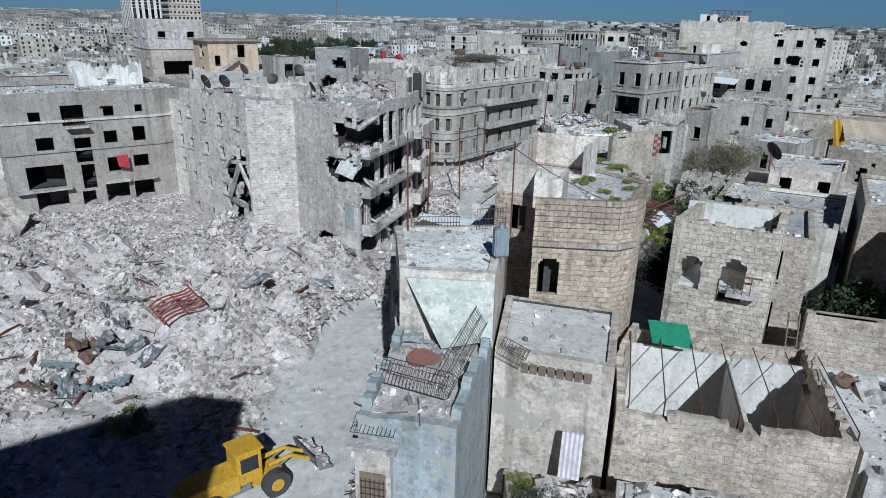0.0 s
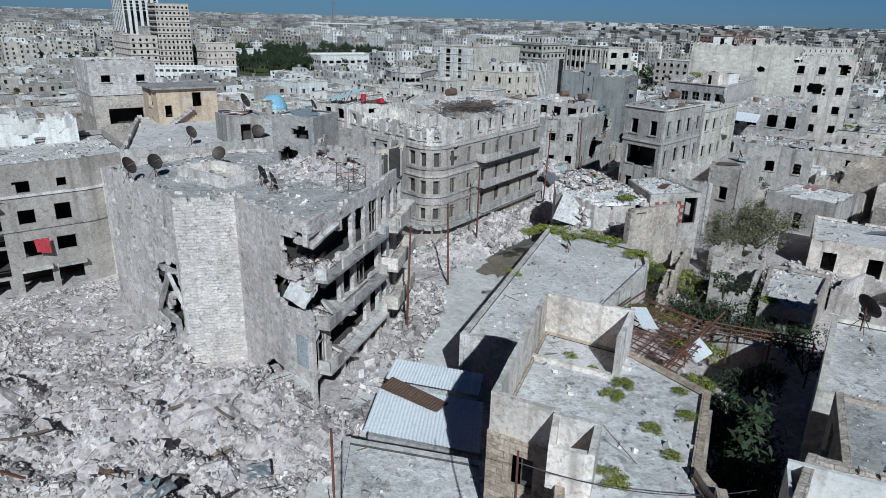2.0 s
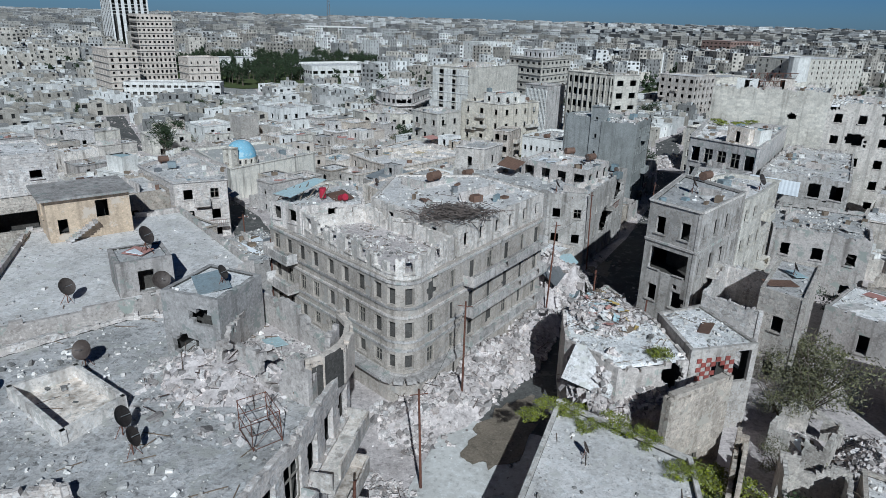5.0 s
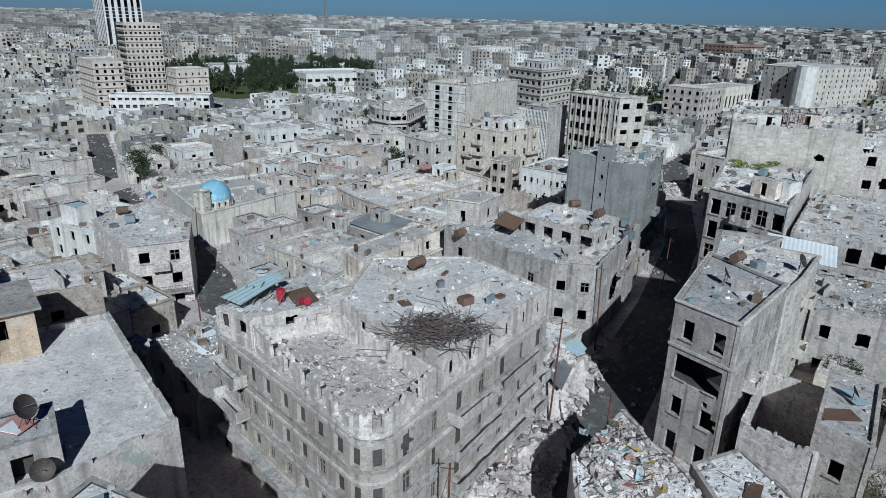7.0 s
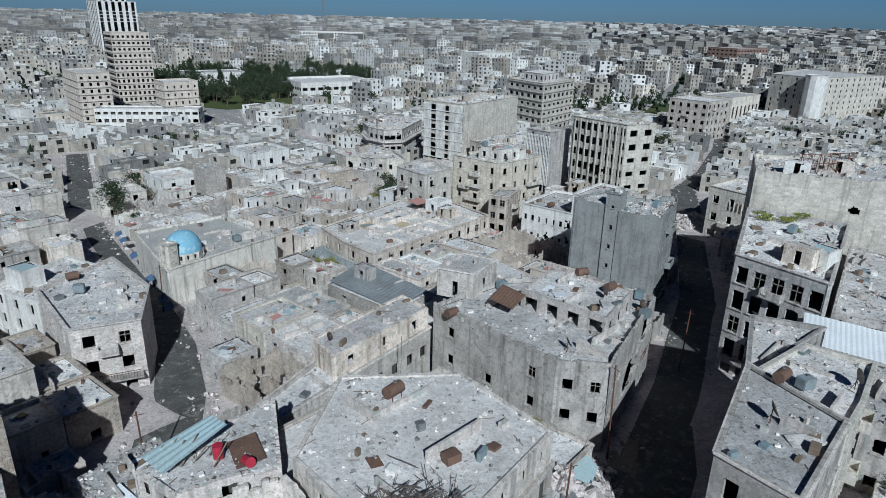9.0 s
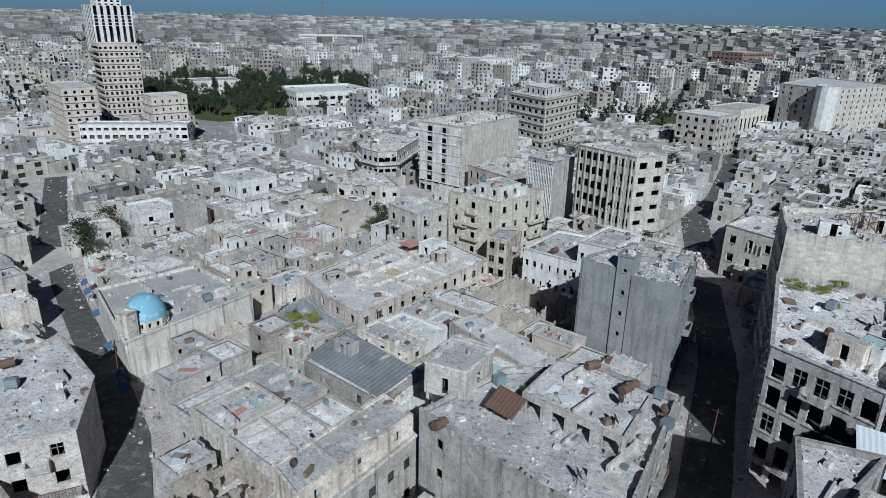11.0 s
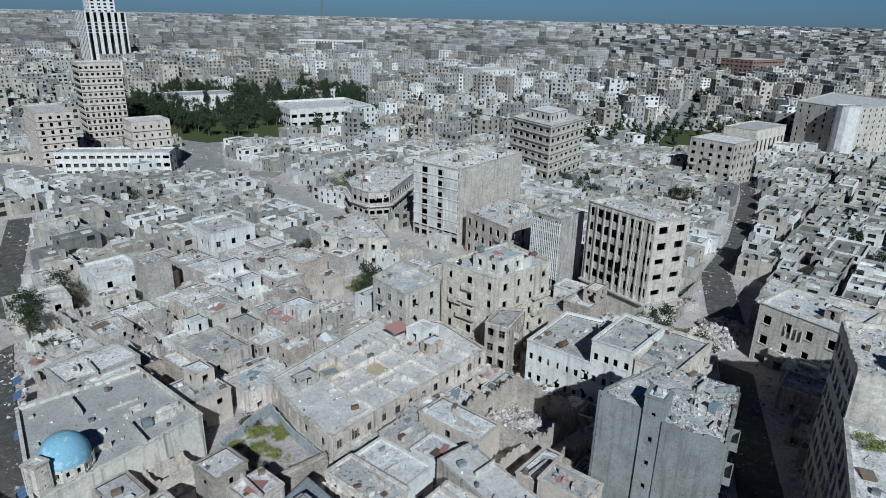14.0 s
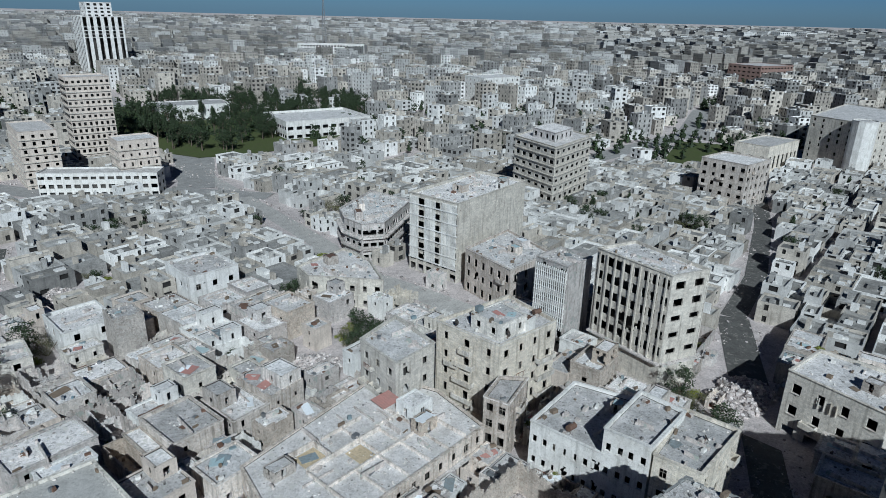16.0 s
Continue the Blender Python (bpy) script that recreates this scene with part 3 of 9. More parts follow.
def rubble(label, poly, base, bumps, n, lo=0.1, hi=0.9, cellsize=0.8, seed=3, m=None, sticks=0):
    """A heap: an uneven bed shaped by bumps, covered with broken blocks."""
    rng = np.random.default_rng(seed)
    a = np.array(poly)
    (x0, y0), (x1, y1) = a.min(0), a.max(0)

    def hz(x, y):
        z = base if isinstance(base, (int, float)) else base(x, y)
        return z + sum(mound_height(x, y, *b, seed) for b in bumps) + 0.12 * noise.noise((x * 0.8, y * 0.8, seed))
    xs, ys = np.arange(x0, x1 + cellsize, cellsize), np.arange(y0, y1 + cellsize, cellsize)
    v = [(x + 0.2 * noise.noise((x, y, 1)), y + 0.2 * noise.noise((x, y, 7)), hz(x, y)) for y in ys for x in xs]
    # the bed runs out under the ground along its edge
    ins = in_poly(np.array([p[:2] for p in v]), poly)
    v = [(x, y, z - (0.0 if k else 0.35) - 0.6 * max(0.0, 1 - min(seg_dist(x, y, *poly[i - 1], *poly[i]) for i in range(len(poly))) / 1.3)) for (x, y, z), k in zip(v, ins)]
    w = len(xs)
    cen = np.array([((xs[i] + xs[i + 1]) / 2, (ys[j] + ys[j + 1]) / 2) for j in range(len(ys) - 1) for i in range(w - 1)])
    ok = in_poly(cen, poly)
    f = [(j * w + i, j * w + i + 1, (j + 1) * w + i + 1, (j + 1) * w + i) for k, (j, i) in enumerate((j, i) for j in range(len(ys) - 1) for i in range(w - 1)) if ok[k]]
    tagged(raw("rubble_bed", v, f, DUST), label, "rubble", kind="stuff")
    P = pick(rng, poly, n)
    # blocks gather in drifts and leave dusty hollows
    P = P[[noise.noise((x * 0.22, y * 0.22, seed)) + 0.6 * noise.noise((x * 0.7, y * 0.7, seed + 2)) + 0.7 * t > 0.2 for (x, y), t in zip(P, rng.random(len(P)))]] if n > 3000 else P
    s = lo * (hi / lo) ** (rng.random(len(P)) ** 2.3)
    P = np.array([(x, y, hz(x, y) + 0.05 * t) for (x, y), t in zip(P, s)])
    bulk("broken_masonry", *chunks(rng, P, s), m or RUBBLE, label, "rubble")
    if sticks:
        P = pick(rng, poly, sticks)
        q = Quads()
        for x, y in P:
            l, r = rng.uniform(0.3, 1.5), rng.uniform(0.007, 0.02)
            fr = pose(x, y, hz(x, y) + 0.25, rng.uniform(-25, 25), rng.uniform(-35, 35), rng.uniform(0, 360))
            q.box(-l / 2, l / 2, -r, r, -r, r, 0, fr, True)
        tagged(q.done("reinforcement_scrap", [REBAR]), "bent rusty bars and splintered battens in the rubble", "scrap", kind="stuff")
    return hz


def disc(bm, r, segs, depth, m=0):
    rings = []
    for k in range(5):
        t = k / 4
        rings.append([bm.verts.new((r * t * math.cos(a), r * t * math.sin(a), depth * t * t)) for a in [2 * math.pi * i / segs for i in range(segs)]] if k else [bm.verts.new((0, 0, 0))])
    for i in range(segs):
        bm.faces.new((rings[0][0], rings[1][i], rings[1][(i + 1) % segs]))
        for k in range(1, 4):
            bm.faces.new((rings[k][i], rings[k + 1][i], rings[k + 1][(i + 1) % segs], rings[k][(i + 1) % segs]))


def tube(bm, a, b, r0, r1=None, segs=6):
    a, b = Vector(a), Vector(b)
    r1 = r0 if r1 is None else r1
    rot = (b - a).to_track_quat("Z", "Y")
    lo = [bm.verts.new(a + rot @ Vector((r0 * math.cos(t), r0 * math.sin(t), 0))) for t in [2 * math.pi * i / segs for i in range(segs)]]
    hi = [bm.verts.new(b + rot @ Vector((r1 * math.cos(t), r1 * math.sin(t), 0))) for t in [2 * math.pi * i / segs for i in range(segs)]]
    for i in range(segs):
        bm.faces.new((lo[i], lo[(i + 1) % segs], hi[(i + 1) % segs], hi[i]))
    bm.faces.new(lo[::-1])
    bm.faces.new(hi)


def make_dish():
    top = tagged(new("satellite_dish"), "weathered round satellite dish on a bent tripod", "satellite dish", "satellite dishes on the roofs")
    bm = bmesh.new()
    disc(bm, 0.5, 20, 0.14)
    d = finish("reflector", bm, DISHM, top)
    d.modifiers.new("thick", "SOLIDIFY").thickness = 0.015
    d.matrix_local = pose(0, 0, 0.95, 62, 0, 0)
    bm = bmesh.new()
    tube(bm, (0, 0, 0.95), (0, -0.52, 1.2), 0.014)
    finish("feed_arm", bm, STEEL, top)
    bm = bmesh.new()
    tube(bm, (0, 0.02, 0), (0, 0.02, 0.95), 0.028)
    for a in (30, 150, 270):
        tube(bm, (0.4 * math.cos(radians(a)), 0.4 * math.sin(radians(a)), 0), (0, 0.02, 0.6), 0.016)
    finish("stand", bm, RUST, top)
    return top


def make_tank(kind):
    top = tagged(new("water_tank"), "dented blue-grey steel roof water tank" if kind else "rusty steel roof water tank on legs", "water tank", "water tanks on the roofs")
    bm = bmesh.new()
    if kind:
        bmesh.ops.create_cube(bm, size=1, matrix=Matrix.Translation((0, 0, 0.75)) @ Matrix.Diagonal((1.3, 1.0, 1.0, 1)))
        bmesh.ops.bevel(bm, geom=bm.edges[:], offset=0.05, segments=2, affect="EDGES")
    else:
        tube(bm, (-0.75, 0, 0.8), (0.75, 0, 0.8), 0.5, segs=18)
    finish("drum", bm, TANKM if kind else RUSTTIN, top)
    bm = bmesh.new()
    tube(bm, (0.25, 0.1, 1.2), (0.25, 0.1, 1.36), 0.16, segs=12)
    finish("hatch", bm, STEEL, top)
    for x in (-0.5, 0.5):
        for y in (-0.35, 0.35):
            bm = bmesh.new()
            tube(bm, (x, y, 0), (x, y, 0.5), 0.03)
            finish("leg", bm, RUST, top)
    return top


def leaf_mesh(name, m, n, size, shape, seed, lumps=14):
    """A crown of many small leaf blades gathered in uneven clumps."""
    rng = np.random.default_rng(seed)
    c = rng.normal(size=(lumps, 3))
    c /= np.linalg.norm(c, axis=1)[:, None]
    c *= rng.uniform(0.35, 0.85, (lumps, 1))
    rad = rng.uniform(0.22, 0.42, lumps)
    k = rng.integers(0, lumps, n)
    d = rng.normal(size=(n, 3))
    d /= np.linalg.norm(d, axis=1)[:, None]
    p = (c[k] + d * (rad[k] * rng.random(n) ** 0.35)[:, None]) * np.array(shape)
    u = rng.normal(size=(n, 3))
    u /= np.linalg.norm(u, axis=1)[:, None]
    w = np.cross(u, d)
    s = size * rng.uniform(0.6, 1.4, n)[:, None]
    v = np.stack([p - u * s, p - w * s * 0.5, p + u * s, p + w * s * 0.5], 1).reshape(-1, 3)
    f = np.arange(4 * n).reshape(n, 4)
    me = bpy.data.meshes.new(name)
    me.from_pydata(v.tolist(), [], f.tolist())
    me.materials.append(m)
    return me


def make_tree(h, r, seed, conifer=False):
    top = tagged(new("tree"), "dark narrow cypress tree" if conifer else "broad dark green park tree", "tree", "trees")
    bm = bmesh.new()
    tube(bm, (0, 0, -0.3), (0.1, 0, h * 0.55), 0.24, 0.1, 8)
    rnd = random.Random(seed)
    for i in range(6):
        a = rnd.uniform(0, 6.28)
        z = h * rnd.uniform(0.3, 0.5)
        tube(bm, (0.05, 0, z), (r * 0.6 * math.cos(a), r * 0.6 * math.sin(a), z + h * 0.22), 0.09, 0.03)
    finish("trunk", bm, BARK, top)
    cr = new("crown", leaf_mesh("crown", LEAF, 1500, 0.22, (r, r, h * 0.42), seed, 22))
    cr.parent = top
    cr.location = (0, 0, h * 0.6)
    return top


def make_bush(m, label, r, h, seed, n=1700, size=0.065):
    top = tagged(new("bush"), label, "bush", "bushes")
    bm = bmesh.new()
    rnd = random.Random(seed)
    for i in range(9):
        a = rnd.uniform(0, 6.28)
        tube(bm, (0, 0, -0.1), (r * 0.6 * math.cos(a), r * 0.6 * math.sin(a), h * rnd.uniform(0.5, 0.9)), 0.025, 0.008, 5)
    finish("branchwork", bm, BARK, top)
    cr = new("foliage", leaf_mesh("foliage", m, n, size, (r, r, h * 0.55), seed, 18))
    cr.parent = top
    cr.location = (0, 0, h * 0.5)
    return top


DISH = make_dish()
TANKS = [make_tank(0), make_tank(1)]
TREES = [make_tree(8, 3.2, 1), make_tree(9.5, 3.6, 2), make_tree(10, 1.3, 3, True)]
BUSHES = [make_bush(LEAF, "dense dark green shrub", 1.6, 1.9, 5), make_bush(WEED, "yellow-green flowering weeds in a clump", 1.3, 0.7, 6), make_bush(DRYBUSH, "dry olive brushwood beside ruined walls", 1.6, 1.8, 7, 2600, 0.042)]
USED = {}


def place(ob, x, y, z, yaw=0, s=1.0):
    """The first use moves the built thing there; the next ones are copies."""
    m = pose(x, y, z, 0, 0, yaw)
    if ob.name not in USED:
        USED[ob.name] = m
        ob.matrix_basis = m
        ob.scale = (s, s, s)
        return ob
    keep = ob.scale.copy()
    ob.scale = (s, s, s)
    c = copy_thing(ob, m)
    ob.scale = keep
    return c


def pole(x, y, z, h, lean=2.0, m=None, arms=True, label="tall thin rusty steel utility pole"):
    top = tagged(new("utility_pole"), label, "pole", "utility poles")
    bm = bmesh.new()
    tube(bm, (0, 0, 0), (0, 0, h), 0.1 if arms else 0.035, 0.07 if arms else 0.03, 8)
    finish("shaft", bm, m or RUST, top)
    if arms:
        bm = bmesh.new()
        tube(bm, (-0.6, 0, h - 0.4), (0.6, 0, h - 0.4), 0.035)
        finish("crossarm", bm, m or RUST, top)
    rnd = hashed(x, y)
    top.matrix_basis = pose(x, y, z, rnd.uniform(-lean, lean), rnd.uniform(-lean, lean), rnd.uniform(0, 180))
    return top


def wire(a, b, sag=0.6, r=0.015):
    bm = bmesh.new()
    a, b = Vector(a), Vector(b)
    pts = [a.lerp(b, i / 10) - Vector((0, 0, sag * 4 * (i / 10) * (1 - i / 10))) for i in range(11)]
    for p, q in zip(pts, pts[1:]):
        tube(bm, p, q, r, segs=4)
    return tagged(finish("cable", bm, RUBBER), "slack black overhead cable", "cable", "overhead cables")


def tin_sheet(name, label, corners, m, wave=0.09, up=0.035, category="roof sheet"):
    """A corrugated sheet over four corners (waves run from the first side to the second)."""
    A, B, C, D = [Vector(c) for c in corners]
    n = max(4, int((B - A).length / wave))
    v, f = [], []
    for i in range(n + 1):
        z = up if i % 2 else 0
        for p, q in ((A, B), (D, C)):
            w = p.lerp(q, i / n)
            v.append((w.x, w.y, w.z + z))
    f = [(2 * i, 2 * i + 2, 2 * i + 3, 2 * i + 1) for i in range(n)]
    o = tagged(raw(name, v, f, m), label, category)
    o.modifiers.new("thick", "SOLIDIFY").thickness = 0.01
    return o


def fins(top, a, b, z0, z1, n, out, thick, m, rows=0, name="fin"):
    """Upright fins, and level bars, in front of a wall line."""
    a, b = Vector(a), Vector(b)
    t = (b - a).normalized()
    nn = Vector((t.y, -t.x))
    L = (b - a).length
    ang = math.atan2(t.y, t.x)
    q = Quads()
    q.box(-0.5, 0.5, -1, 0, 0, 1, 0, None, True)
    me = bpy.data.meshes.new(name)
    me.from_pydata(q.v, [], q.f)
    me.materials.append(m)
    o0 = Matrix.Translation(-top.location)
    for i in range(n):
        p = a + t * (L * (i + 0.5) / n)
        o = new(name, me)
        o.parent = top
        o.matrix_local = o0 @ Matrix.Translation((p.x, p.y, z0)) @ Matrix.Rotation(ang, 4, "Z") @ Matrix.Diagonal((thick, out, z1 - z0, 1))
    for r in range(rows):
        z = z0 + (z1 - z0) * (r + 0.5) / rows
        p = a + t * L / 2
        o = new("bar", me)
        o.parent = top
        o.matrix_local = o0 @ Matrix.Translation((p.x, p.y, z)) @ Matrix.Rotation(ang, 4, "Z") @ Matrix.Diagonal((L, out * 0.8, 0.14, 1))


# ---- ground and streets ----
def ground_sheet():
    xs = sorted(set([-4500, -3000, -2000, -1400, -1000, -700, -500, -350, -250, -180] + list(range(-140, 161, 20)) + [200, 260, 350, 500, 700, 1000, 1400, 2000, 3000, 4500]))
    ys = sorted(set([-600, -300, -150, -80] + list(range(-40, 420, 20)) + GY[5:] + [450, 500, 550, 700, 800, 900, 1200, 1500, 2100, 3200, 4000]))
    v = [(x, y, ground_z(x, y)) for y in ys for x in xs]
    n = len(xs)
    f = [(j * n + i, j * n + i + 1, (j + 1) * n + i + 1, (j + 1) * n + i) for j in range(len(ys) - 1) for i in range(n - 1)]
    return tagged(raw("ground", v, f, DUST), "dusty pale earth and rubble ground of the town", "ground", kind="structure")


ground_sheet()
STREETS = []


def street(name, pts, width, m, lift, label):
    v = []
    P = [Vector(p) for p in pts]
    dense = []
    for a, b in zip(P, P[1:]):
        k = max(1, int((b - a).length / 8))
        dense += [a.lerp(b, i / k) for i in range(k)]
    dense.append(P[-1])
    for i, p in enumerate(dense):
        d = (dense[min(i + 1, len(dense) - 1)] - dense[max(i - 1, 0)]).normalized()
        nrm = Vector((-d.y, d.x)) * width / 2
        for s in (nrm, -nrm):
            v.append((p.x + s.x, p.y + s.y, ground_z(p.x, p.y) + lift))
    f = [(2 * i + 1, 2 * i + 3, 2 * i + 2, 2 * i)[::-1] for i in range(len(dense) - 1)]
    STREETS.append((pts, width))
    return tagged(raw(name, v, f, m), label, "street", kind="structure")


street("road_main", [(8, 76), (17, 92), (25, 106), (37, 128), (52, 160), (66, 200), (76, 232), (83, 254)], 7.5, ASPHALT, 0.05, "narrow dusty asphalt street between ruined houses")
street("track", [(-5.5, 8), (-5, 18), (-4.5, 34), (-1, 46), (3, 62), (8, 76)], 7.5, TRACK, 0.06, "cleared track of pale dust between the heaps")


def blot(name, label, cx, cy, rx, ry, turn, m, lift):
    v = [(cx, cy, ground_z(cx, cy) + lift)]
    n = 40
    for k in range(n):
        a = 2 * math.pi * k / n
        r = 0.8 + 0.45 * noise.noise((2 * math.cos(a), 2 * math.sin(a), cx)) + 0.2 * noise.noise((6 * math.cos(a), 6 * math.sin(a), cy))
        x, y = rx * r * math.cos(a), ry * r * math.sin(a)
        c, d = math.cos(radians(turn)), math.sin(radians(turn))
        v.append((cx + x * c - y * d, cy + x * d + y * c, ground_z(cx, cy) + lift))
    tagged(raw(name, v, [(0, k + 1, (k + 1) % n + 1) for k in range(n)], m), label, "ground", kind="structure")


MUD = surface("damp_brown_mud", (0.24, 0.2, 0.155), (0.14, 0.12, 0.095), 0.7, rough=0.55, speck=0.4)
blot("mud_patch", "damp brown mud across the street", 8.4, 75.0, 6.5, 2.4, 58, MUD, 0.1)
blot("mud_patch", "damp brown mud beside the rubble", 24.5, 112, 6.5, 1.8, 60, MUD, 0.1)
street("road_west", [(-19.5, 106), (-24.4, 124), (-30.6, 137.6), (-38, 149), (-52, 168), (-69, 192), (-84, 216), (-125, 290)], 6.6, ASPHALT, 0.05, "asphalt side street along the domed building")
street("road_alley", [(0, 70), (-9, 80), (-20, 104)], 4.0, DUST, 0.07, "dusty alley between apartment blocks")
PALEROAD = surface("worn_pale_asphalt", (0.36, 0.35, 0.335), (0.25, 0.24, 0.23), 0.6, speck=0.2)
street("road_north", [(-118, 424), (-74, 364), (-47, 327), (-27, 299), (-20, 282), (4, 264), (20, 250)], 9, surface("dusty_street", (0.5, 0.48, 0.45), (0.34, 0.32, 0.3), 0.6, speck=0.4), 0.06, "wide dusty street through the old town")
street("road_boulevard", [(-98, 376), (-118, 434), (-218, 572), (-300, 690)], 19, PALEROAD, 0.08, "wide pale asphalt boulevard")
street("road_cross", [(-62, 362), (-103, 368), (-140, 352), (-180, 366), (-270, 400)], 17, PALEROAD, 0.1, "wide cross street in front of the towers")
street("road_avenue", [(330, 800), (225, 655), (176, 548), (112, 482), (84, 452)], 15, PALEROAD, 0.08, "pale avenue curving past a lawn")
street("road_east", [(83, 254), (101, 281), (130, 338), (160, 407), (176, 446)], 6, ASPHALT, 0.07, "street running on through the town")

STYLE = dict(window=(WIN, 0.14))


IRON = surface("old_black_ironwork", (0.1, 0.08, 0.07), (0.17, 0.1, 0.07), 0.6, rough=0.7, metal=0.4)
STRIPES = surface("faded_lilac_ticking", (0.5, 0.45, 0.52), (0.3, 0.26, 0.34), 0.3)


def grille(name, label, a, b, h, lean=0.0, step=0.13, category="grille"):
    """A fallen window grille or railing between two low points, leaning over by some degrees."""
    a, b = Vector(a), Vector(b)
    L = (b - a).length
    top = tagged(new(name), label, category, "iron grilles")
    bm = bmesh.new()
    for z in (0, h * 0.5, h):
        tube(bm, (0, 0, z), (L, 0, z), 0.016, segs=4)
    finish("rail", bm, IRON, top)
    for i in range(int(L / step) + 1):
        bm = bmesh.new()
        tube(bm, (i * step, 0, 0), (i * step, 0, h), 0.011, segs=4)
        finish("bar", bm, IRON, top)
    d = b - a
    top.matrix_basis = Matrix.Translation(a) @ d.to_track_quat("X", "Z").to_matrix().to_4x4() @ Matrix.Rotation(radians(lean), 4, "X")


def open_room():
    # the leaning plaster panel between roof edge and fallen floor
    q = Quads()
    top = tagged(new("plaster_wall"), "cracked pale green plaster wall slumped under the roof edge", "wall")
    top.location = (0.6, 20.2, 10.6)
    A = [(-1.15, 20.62, 12.75), (1.95, 20.35, 12.75), (1.95, 19.9, 10.7), (0.15, 19.5, 10.55)]
    B = [(x, y + 0.16, z) for x, y, z in A]
    for k in range(4):
        q.quad(A[k], A[(k + 1) % 4], B[(k + 1) % 4], B[k])
    q.quad(A[3], A[2], A[1], A[0])
    q.quad(B[0], B[1], B[2], B[3])
    put(q, "panel", top, [surface("pale_green_limewash", (0.64, 0.66, 0.6), (0.46, 0.46, 0.41), 0.6, streaks=0.3, speck=0.2, chips=(0.72, 0.7, 0.65))])
    grille("iron_railing", "fallen black iron balcony railing across the broken floor", (-1.9, 17.3, 10.55), (0.3, 16.2, 10.6), 0.8, -38, category="railing")
    grille("iron_railing", "buckled black iron railing along the roof edge", (0.35, 16.25, 10.6), (1.75, 19.9, 11.4), 0.75, -30, category="railing")
    grille("iron_grille", "iron window grille dropped flat on a ledge", (-2.5, 15.35, 10.0), (-1.2, 15.1, 10.0), 0.7, -70)
    grille("iron_grille", "tilted iron grille on the house wall", (2.15, 20.1, 10.1), (3.1, 19.8, 9.7), 0.7, -50)
    grille("iron_grille", "rusty iron grille on the flat roof edge", (1.6, 25.9, 12.95), (2.9, 26.2, 12.95), 0.9, 0)
    grille("iron_grille", "rusty iron grille on the flat roof edge", (-1.2, 25.8, 12.95), (0.9, 26.0, 12.95), 0.5, -8)
    # carved door bay at the house front
    d = tagged(new("door_bay"), "weathered door bay with a carved grille and cornice", "door")
    d.location = (-1.8, 15.4, 2.6)
    fr = Matrix.Rotation(math.atan2(-0.6, 2.9), 4, "Z")

    def piece(name, m, *dims):
        r = Quads()
        r.box(*dims, 0, fr, True)
        raw(name, r.v, r.f, m, d, "", r.m, r.uv)
    piece("surround", PLASTER, -0.55, 0.55, -0.22, 0.02, 0, 6.9)
    piece("cornice", CONCRETE, -0.75, 0.75, -0.4, 0.02, 6.9, 7.05)
    piece("leaf", TIMBER, -0.4, 0.4, -0.26, -0.225, 3.2, 6.1)
    for i in range(6):
        piece("bar", IRON, -0.36 + i * 0.14, -0.335 + i * 0.14, -0.3, -0.265, 3.9, 5.9)
    for i in range(9):
        piece("bar", IRON, -0.38, 0.38, -0.3, -0.265, 3.95 + i * 0.23, 3.975 + i * 0.23)
    # mattress over the wall
    m = tagged(new("mattress"), "lilac striped mattress hung over a wall to air", "mattress")
    m.matrix_basis = pose(4.95, 19.0, 6.55, 78, 0, -17)
    for k in range(9):
        bm = bmesh.new()
        bmesh.ops.create_cube(bm, size=1, matrix=Matrix.Translation((k * 0.085 - 0.34, 0, 0)) @ Matrix.Diagonal((0.085, 1.75, 0.14, 1)))
        finish("stripe", bm, STRIPES if k % 2 else WHITEWASH, m)
    # rooftop water heater
    h = tagged(new("water_heater"), "tall grey-green steel water heater on the roof edge", "water heater")
    h.matrix_basis = pose(2.3, 22.2, 12.9, 0, 0, 8)
    bm = bmesh.new()
    bmesh.ops.create_cube(bm, size=1, matrix=Matrix.Translation((0, 0, 0.75)) @ Matrix.Diagonal((0.55, 0.5, 1.1, 1)))
    bmesh.ops.bevel(bm, geom=bm.edges[:], offset=0.05, segments=2, affect="EDGES")
    finish("casing", bm, TANKM, h)
    bm = bmesh.new()
    tube(bm, (0, 0, 1.3), (0, 0, 1.5), 0.14, 0.1, 10)
    finish("cap", bm, STEEL, h)
    bm = bmesh.new()
    for sx in (-0.22, 0.22):
        for sy in (-0.2, 0.2):
            tube(bm, (sx, sy, 0), (sx, sy, 0.25), 0.03)
    finish("stand", bm, RUST, h)
    # canvas shade and cloth
    for pts, m, lab in (([(28.4, 44.4, 14.4), (32.6, 42.0, 14.6), (33.6, 45.0, 15.2), (29.4, 47.2, 15.3)], surface("sand_canvas", (0.62, 0.5, 0.38), (0.45, 0.36, 0.27), 0.4), "sagging sand-coloured canvas shade over a roof terrace"), ([(27.9, 44.9, 13.6), (28.5, 44.5, 13.9), (29.2, 46.6, 15.2), (28.8, 47.0, 15.2)], YELLOW, "bright yellow cloth at the edge of the canvas")):
        tin_sheet("shade_cloth", lab, pts, m, 0.5, 0.07, "cloth")
    tin_sheet("red_cloth", "red cloth hung from a broken window", [(-33.6, 65.2, 7.6), (-32.7, 65.9, 7.6), (-32.6, 65.8, 6.2), (-33.4, 65.1, 6.5)], surface("red_cloth", (0.42, 0.05, 0.06), (0.28, 0.04, 0.05), 0.4), 0.2, 0.05, "cloth")
